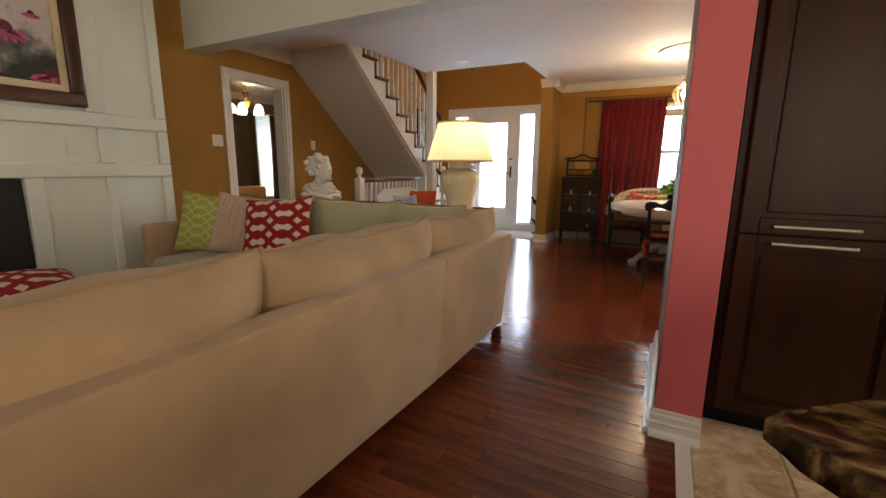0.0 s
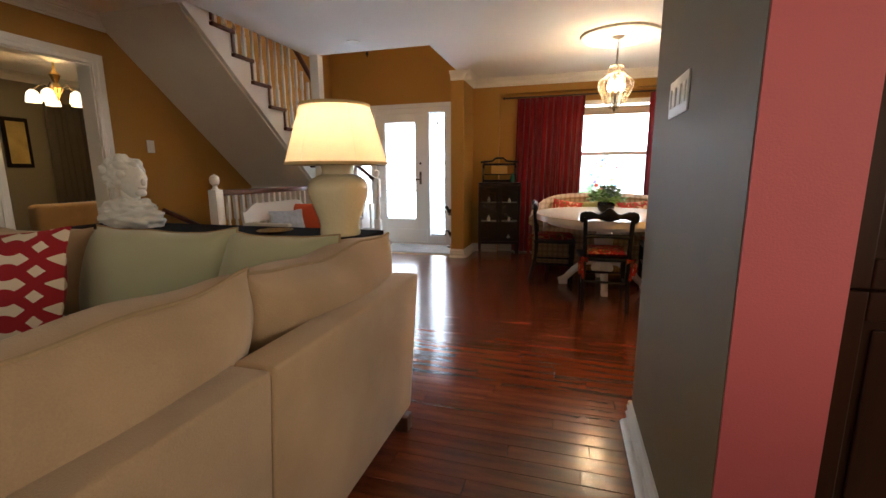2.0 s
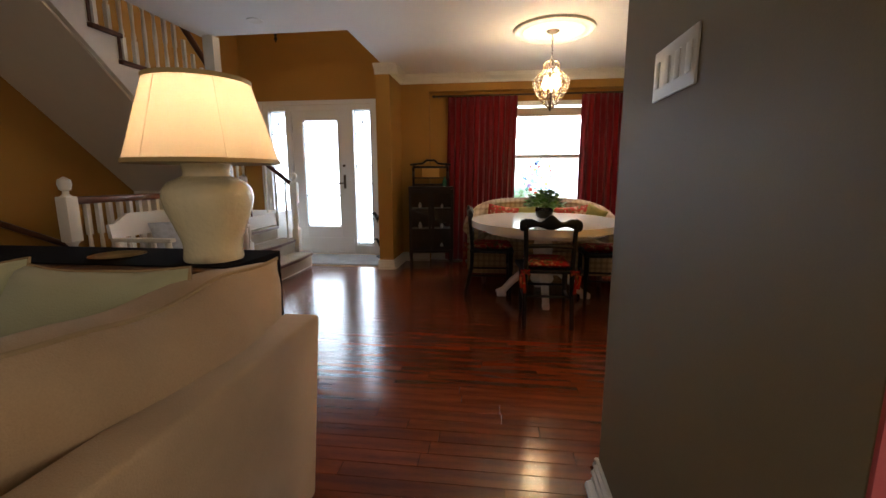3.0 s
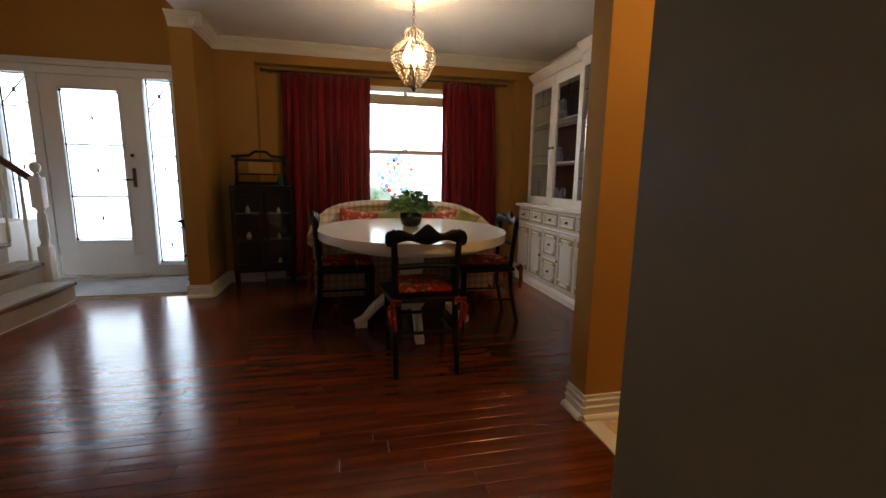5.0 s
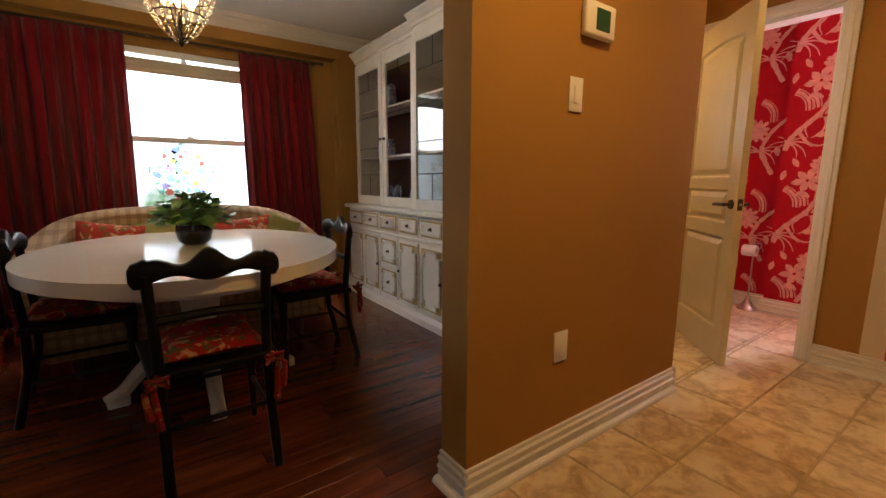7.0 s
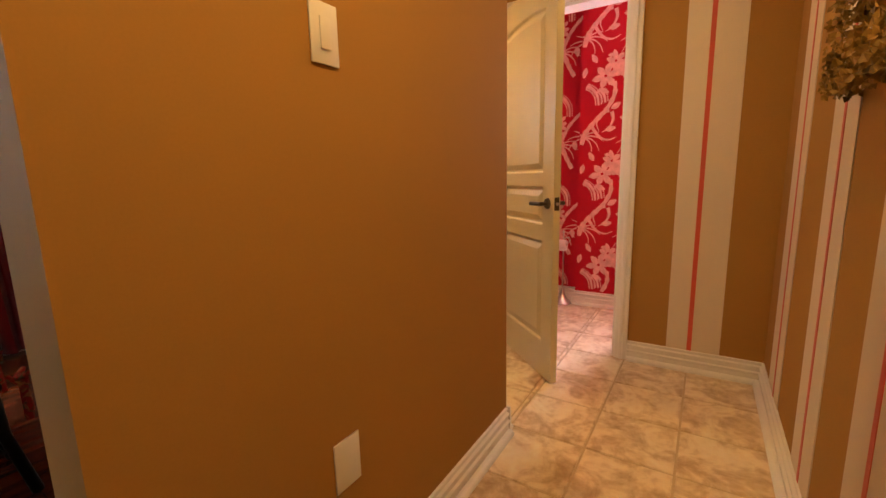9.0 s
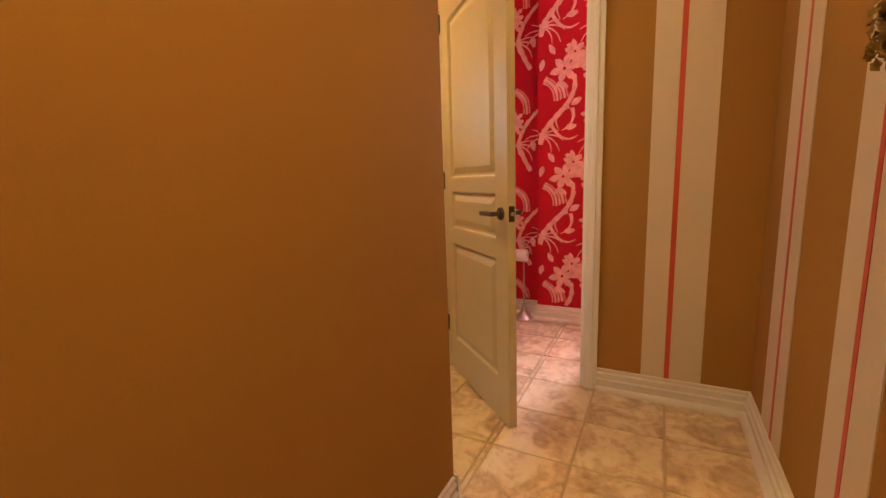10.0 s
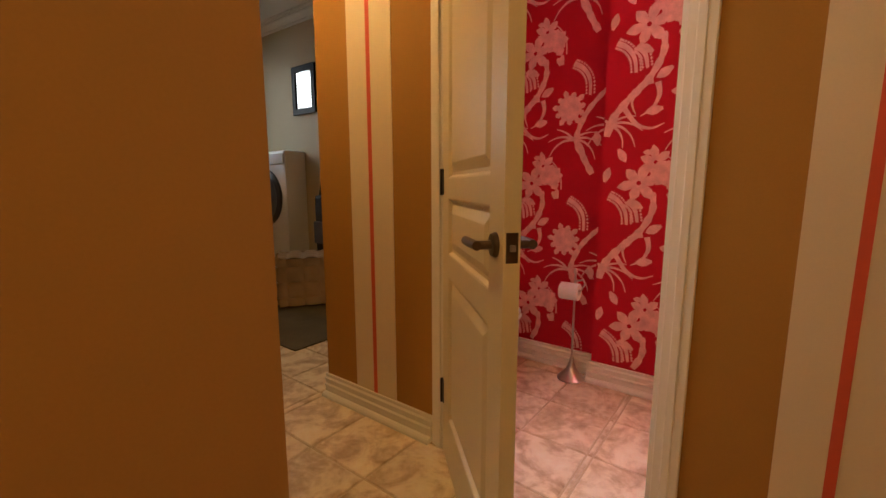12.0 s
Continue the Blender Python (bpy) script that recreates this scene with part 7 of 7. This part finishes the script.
part("control_panel", B(-0.34, 0.34, -0.312, -0.30, 1.29, 1.40, 0.004), mat("grey_panel", (0.5, 0.5, 0.5), 0.4), ws)
lo = thing("tufted_ottoman", "cream tufted cube ottoman in the laundry room", "ottoman", pose(4.53, 7.25, 0, 0, 0, -35))
cube = bmesh.new()
bmesh.ops.create_grid(cube, x_segments=24, y_segments=24, size=0.21)
shift(cube, pose(0, 0, 0.43))
for v in cube.verts:
    v.co.z += 0.026 * abs(math.sin(v.co.x * 22.4) * math.sin(v.co.y * 22.4)) ** 0.6
part("cushion", cube, SOFA, lo, "tufted cream top", True)
for k in range(4):
    g = bmesh.new()
    bmesh.ops.create_grid(g, x_segments=24, y_segments=24, size=0.21)
    for v in g.verts:
        v.co.z = 0.030 * abs(math.sin(v.co.x * 22.4) * math.sin(v.co.y * 22.4)) ** 0.6
    shift(g, pose(0, 0, 0, 0, 0, 90 * k) @ pose(0, -0.21, 0.235, 90, 0, 0))
    part("side", g, SOFA, lo, "tufted cream side", True)
part("core", B(-0.208, 0.208, -0.208, 0.208, 0.03, 0.428), SOFA, lo)
part("base", B(-0.20, 0.20, -0.20, 0.20, 0, 0.03), DARKWOOD, lo)
bg = thing("black_bag", "black bag leaning by the washing machine", "bag", pose(4.92, 7.40, 0.0, 0, 0, -90))
part("body", B(-0.11, 0.10, -0.06, 0.07, 0.0, 0.98, 0.04, 3), mat("black_nylon", (0.012, 0.012, 0.014), 0.6, vary=0.4, bump=0.1), bg, "", True)
part("pocket", B(-0.09, 0.10, -0.085, -0.06, 0.50, 0.72, 0.01, 2), mat("grey_nylon", (0.09, 0.09, 0.10), 0.6), bg)
part("strap", tube(bmesh.new(), [(-0.06, -0.01, 0.95), (0.0, 0.02, 1.55), (0.06, -0.01, 0.95)], 0.018, 6), BLACK, bg)
lp = thing("framed_mirror", "black framed picture reflecting a bright window", "picture", pose(4.988, 7.74, 2.04, 0, 0, -90))
lf = bmesh.new()
for q in ((-0.19, 0.19, 0.18, 0.24), (-0.19, 0.19, -0.24, -0.18), (-0.19, -0.13, -0.18, 0.18), (0.13, 0.19, -0.18, 0.18)):
    box(lf, q[0], q[1], -0.025, 0, q[2], q[3], 0.004)
part("frame", lf, BLACK, lp)
part("glass", B(-0.13, 0.13, -0.012, -0.006, -0.18, 0.18), mir, lp, "reflecting glass")
lw = thing("venetian_blind", "white venetian blind over the laundry window", "blind", pose(4.15, 8.69, 0))
lslat = mesh_of("slat", shift(B(-0.55, 0.55, -0.018, 0.018, -0.001, 0.001), pose(0, 0, 0, 30, 0, 0)), TRIM)
for i in range(26):
    sl_ = new("slat", lslat)
    sl_.parent, sl_.location = lw, (0, 0, 1.55 + i * 0.038)
part("head_rail", B(-0.55, 0.55, -0.02, 0.02, 2.53, 2.56), TRIM, lw)
solo("laundry_mat", B(3.75, 4.95, 6.25, 7.6, 0.003, 0.012, 0.003), mat("olive_loop_mat", (0.13, 0.10, 0.05), 0.95, vary=0.4, fine=120, bump=0.3), "olive brown woven mat on the laundry tiles", "rug")

# office seen through the doorway
OC = mat("grey_brown_curtain", (0.10, 0.085, 0.07), 0.8, vary=0.15, fine=200, bump=0.08)
for (a, b, sd) in ((5.42, 5.97, 7), (6.30, 6.80, 8)):
    oc = curtain("curtain", a, b, a, b, 0, 0.02, 2.1, 7, OC, "grey brown office curtain beside the blind", seed=sd)
    oc["group"] = "office curtains"
    oc.matrix_basis = pose(-6.52, 0, 0, 0, 0, 0) @ Matrix(((0, 1, 0, 0), (1, 0, 0, 0), (0, 0, 1, 0), (0, 0, 0, 1)))
vb = thing("venetian_blind", "white venetian blind lit by daylight", "blind", pose(-6.575, 6.40, 0))
slat = mesh_of("slat", shift(B(-0.018, 0.018, -0.34, 0.34, -0.001, 0.001), pose(0, 0, 0, 0, 32, 0)), TRIM)
for i in range(42):
    s = new("slat", slat)
    s.parent, s.location = vb, (0, 0, 0.58 + i * 0.036)
part("head_rail", B(-0.02, 0.02, -0.34, 0.34, 2.09, 2.12), TRIM, vb)
oc_ = thing("office_chandelier", "lit brass chandelier with white glass shades in the office", "chandelier", pose(-5.2, 4.77, 0))
part("canopy", lathe(bmesh.new(), [(0, 2.37), (0.03, 2.375), (0.06, 2.40), (0.06, H)], 0, 0, 16), GOLD, oc_, "", True)
part("column", lathe(bmesh.new(), [(0.01, 2.38), (0.012, 2.25), (0.05, 2.2), (0.02, 2.12), (0.06, 2.06), (0.02, 1.98), (0.0, 1.92)], 0, 0, 16), GOLD, oc_, "", True)
WG = glow("lit_white_glass", (1, 0.86, 0.62), 1.8)
for k in range(5):
    a = k * 2 * math.pi / 5 + 0.3
    c, s = math.cos(a), math.sin(a)
    part("arm", tube(bmesh.new(), [(0.02 * c, 0.02 * s, 2.04), (0.12 * c, 0.12 * s, 2.10), (0.20 * c, 0.20 * s, 2.03)], 0.007, 8), BRONZE, oc_)
    part("glass_shade", lathe(bmesh.new(), [(0.02, 2.03), (0.05, 2.0), (0.062, 1.95), (0.068, 1.90)], 0.20 * c, 0.20 * s, 14), WG, oc_, "lit white glass shade", True)
op_ = thing("framed_picture", "small gold framed picture on the office wall", "picture", pose(-6.599, 5.12, 1.55))
part("frame", B(0, 0.03, -0.14, 0.14, -0.31, 0.31, 0.005), BLACK, op_)
part("print", B(0.0302, 0.032, -0.10, 0.10, -0.26, 0.26), mat("yellow_print", (0.5, 0.38, 0.14), 0.4, vary=0.3, scale=6), op_)
ob_ = thing("office_sofa", "beige upholstered office armchair", "chair", pose(-5.6, 5.15, 0))
part("seat", B(-0.4, 0.4, -0.4, 0.4, 0.06, 0.45, 0.04, 3), SOFA, ob_, "", True)
part("back", B(-0.4, -0.2, -0.4, 0.4, 0.452, 0.80, 0.06, 4), SOFA, ob_, "", True)
for x in (-0.34, 0.34):
    for y in (-0.34, 0.34):
        part("leg", B(x - 0.02, x + 0.02, y - 0.02, y + 0.02, 0, 0.062), DARKWOOD, ob_)

# ---- outside, behind the windows ----
bd = bpy.data.materials.new("bright_garden_distance")
bd.use_nodes = True
N, L = bd.node_tree.nodes, bd.node_tree.links
N.remove(N["Principled BSDF"])
em, no2, rp2, co2 = N.new("ShaderNodeEmission"), N.new("ShaderNodeTexNoise"), N.new("ShaderNodeValToRGB"), N.new("ShaderNodeTexCoord")
sp2, ma2 = N.new("ShaderNodeSeparateXYZ"), N.new("ShaderNodeMath")
no2.inputs["Scale"].default_value, no2.inputs["Detail"].default_value = 1.3, 8
L.new(co2.outputs["Object"], no2.inputs[0]), L.new(co2.outputs["Object"], sp2.inputs[0])
ma2.operation, ma2.inputs[1].default_value = "MULTIPLY_ADD", 0.10
L.new(sp2.outputs[2], ma2.inputs[0]), L.new(no2.outputs[0], ma2.inputs[2])
el = rp2.color_ramp.elements
el[0].position, el[0].color = 0.44, (0.03, 0.08, 0.02, 1)
el[1].position, el[1].color = 0.66, (0.80, 0.90, 1, 1)
L.new(ma2.outputs[0], rp2.inputs[0]), L.new(rp2.outputs[0], em.inputs[0])
em.inputs[1].default_value = 6.0
L.new(em.outputs[0], N["Material Output"].inputs[0])
setting("backdrop", B(-9, 9, 12.0, 12.05, -0.3, 7), bd, "bright blown-out garden and sky beyond the windows")

# ---- floor pieces ----
def board_material():
    m = mat("red_brown_hardwood", (0.155, 0.036, 0.012), 0.17, vary=0.35, scale=2.2, fine=30, stretch=(1, 9, 1), bump=0.012, coat=0.12, spec=0.42, dark=(0.052, 0.012, 0.006), obvar=0.2)
    N, L = m.node_tree.nodes, m.node_tree.links
    geo, mr = N.new("ShaderNodeNewGeometry"), N.new("ShaderNodeMapRange")
    hs = N.new("ShaderNodeHueSaturation")
    bs = N["Principled BSDF"]
    src = bs.inputs["Base Color"].links[0].from_socket
    mr.inputs[3].default_value, mr.inputs[4].default_value = 0.85, 1.15
    L.new(geo.outputs["Random Per Island"], mr.inputs[0]), L.new(mr.outputs[0], hs.inputs["Value"]), L.new(src, hs.inputs["Color"]), L.new(hs.outputs[0], bs.inputs["Base Color"])
    # gentle waviness across the boards, as sanded strips have
    tc, wv, b2 = N.new("ShaderNodeTexCoord"), N.new("ShaderNodeTexNoise"), N.new("ShaderNodeBump")
    wv.inputs["Scale"].default_value = 4.0
    L.new(tc.outputs["Object"], wv.inputs[0])
    b2.inputs["Strength"].default_value, b2.inputs["Distance"].default_value = 0.12, 0.01
    old = bs.inputs["Normal"].links[0].from_socket
    L.new(wv.outputs[0], b2.inputs["Height"]), L.new(old, b2.inputs["Normal"]), L.new(b2.outputs[0], bs.inputs["Normal"])
    return m


OAK = board_material()
BW = 0.083
rnd = random.Random(77)
floor_ob = bpy.data.objects["floor"]
board_meshes = {}


def board_mesh(length):
    key = round(length, 2)
    if key not in board_meshes:
        bm = bmesh.new()
        h, w, c = key / 2 - 0.0006, BW / 2 - 0.0006, 0.0014
        lo = [(-h, -w, -0.012), (h, -w, -0.012), (h, w, -0.012), (-h, w, -0.012)]
        m1 = [(-h, -w, -0.0012), (h, -w, -0.0012), (h, w, -0.0012), (-h, w, -0.0012)]
        hi = [(-h + c, -w + c, -0.0002), (h - c, -w + c, -0.0002), (h - c, w - c, -0.0002), (-h + c, w - c, -0.0002)]
        crownv = [(-h + c, 0, 0.0), (h - c, 0, 0.0)]
        vs = [bm.verts.new(p) for p in lo + m1 + hi + crownv]
        for f in ((0, 1, 5, 4), (1, 2, 6, 5), (2, 3, 7, 6), (3, 0, 4, 7), (4, 5, 9, 8), (5, 6, 10, 13, 9), (6, 7, 11, 10), (7, 4, 8, 12, 11), (8, 9, 13, 12), (12, 13, 10, 11)):
            bm.faces.new([vs[i] for i in f])
        board_meshes[key] = mesh_of("plank", bm, OAK)
    return board_meshes[key]


rest_v, rest_f = [], []
count = 0
y = -1.2
while y < 7.44:
    x0 = -3.65
    x1 = 0.55 if y < 2.2 else (0.455 if y < 3.3 else (1.09 if y < 4.32 else 2.38))
    if y > 6.9:
        x0 = -1.363
    x = x0 - rnd.uniform(0, 0.9)
    while x < x1:
        ln = rnd.choice((0.6, 0.8, 1.0, 1.2, 1.4))
        a, b = max(x, x0), min(x + ln, x1)
        if b - a > 0.02:
            near = -1.6 < (a + b) / 2 and 0.9 < y < 6.6 and not ((a + b) / 2 < -0.6 and y < 3.4)
            if near and count < 300:
                p = new("plank", board_mesh(b - a))
                p.parent = floor_ob
                p.location = ((a + b) / 2, y + BW / 2, rnd.uniform(-0.0003, 0.0))
                count += 1
            else:
                me = board_mesh(b - a)
                k = len(rest_v)
                rest_v += [(v.co.x + (a + b) / 2, v.co.y + y + BW / 2, v.co.z) for v in me.vertices]
                rest_f += [tuple(i + k for i in q.vertices) for q in me.polygons]
        x += ln
    y += BW
me = bpy.data.meshes.new("plank_floor_rest")
me.from_pydata(rest_v, [], rest_f)
me.materials.append(OAK)
rest = new("planks", me)
rest.parent = floor_ob
tagged(rest, kind="stuff")

# tiles
TILE = marbled("beige_marbled_tile", ((0.28, (0.42, 0.27, 0.14)), (0.44, (0.62, 0.46, 0.28)), (0.56, (0.80, 0.66, 0.46)), (0.72, (0.86, 0.76, 0.58))), 6.0, 0.3, 0.9, 1.0, 0.06)
tile_meshes = {}


def tile_mesh(w, d):
    key = (round(w, 3), round(d, 3))
    if key not in tile_meshes:
        bm = bmesh.new()
        a, b, c = w / 2 - 0.0045, d / 2 - 0.0045, 0.004
        lo = [(-a, -b, -0.01), (a, -b, -0.01), (a, b, -0.01), (-a, b, -0.01)]
        m1 = [(x, y, -0.002) for x, y, _ in lo]
        hi = [(-a + c, -b + c, 0.001), (a - c, -b + c, 0.001), (a - c, b - c, 0.001), (-a + c, b - c, 0.001)]
        quads(bm, lo + m1 + hi, [(0, 1, 5, 4), (1, 2, 6, 5), (2, 3, 7, 6), (3, 0, 4, 7), (4, 5, 9, 8), (5, 6, 10, 9), (6, 7, 11, 10), (7, 4, 8, 11), (8, 9, 10, 11)])
        tile_meshes[key] = mesh_of("tile", bm, TILE)
    return tile_meshes[key]


def lay(parent, x0, x1, y0, y1, ox, oy, s):
    i0, i1 = math.floor((x0 - ox) / s), math.ceil((x1 - ox) / s)
    j0, j1 = math.floor((y0 - oy) / s), math.ceil((y1 - oy) / s)
    for i in range(i0, i1):
        for j in range(j0, j1):
            a, b = max(x0, ox + i * s), min(x1, ox + (i + 1) * s)
            c, d = max(y0, oy + j * s), min(y1, oy + (j + 1) * s)
            if b - a > 0.02 and d - c > 0.02:
                t = new("tile", tile_mesh(b - a, d - c))
                t.parent = parent
                t.location = ((a + b) / 2, (c + d) / 2, rnd.uniform(-0.0004, 0.0004))


hall_floor = bpy.data.objects["floor_hall"]
lay(hall_floor, 1.175, 4.60, 3.37, 4.375, 3.19, 3.39, 0.32)
lay(hall_floor, 2.50, 4.60, 4.375, 5.675, 3.19, 3.39, 0.32)
lay(hall_floor, 2.50, 5.0, 5.675, 8.7, 3.19, 3.39, 0.32)
lay(hall_floor, 0.60, 2.3, 0.6, 2.48, 0.60, 0.55, 0.325)
lay(bpy.data.objects["floor_foyer"], -3.0, -1.363, 7.0, 7.85, -3.1, 6.9, 0.325)
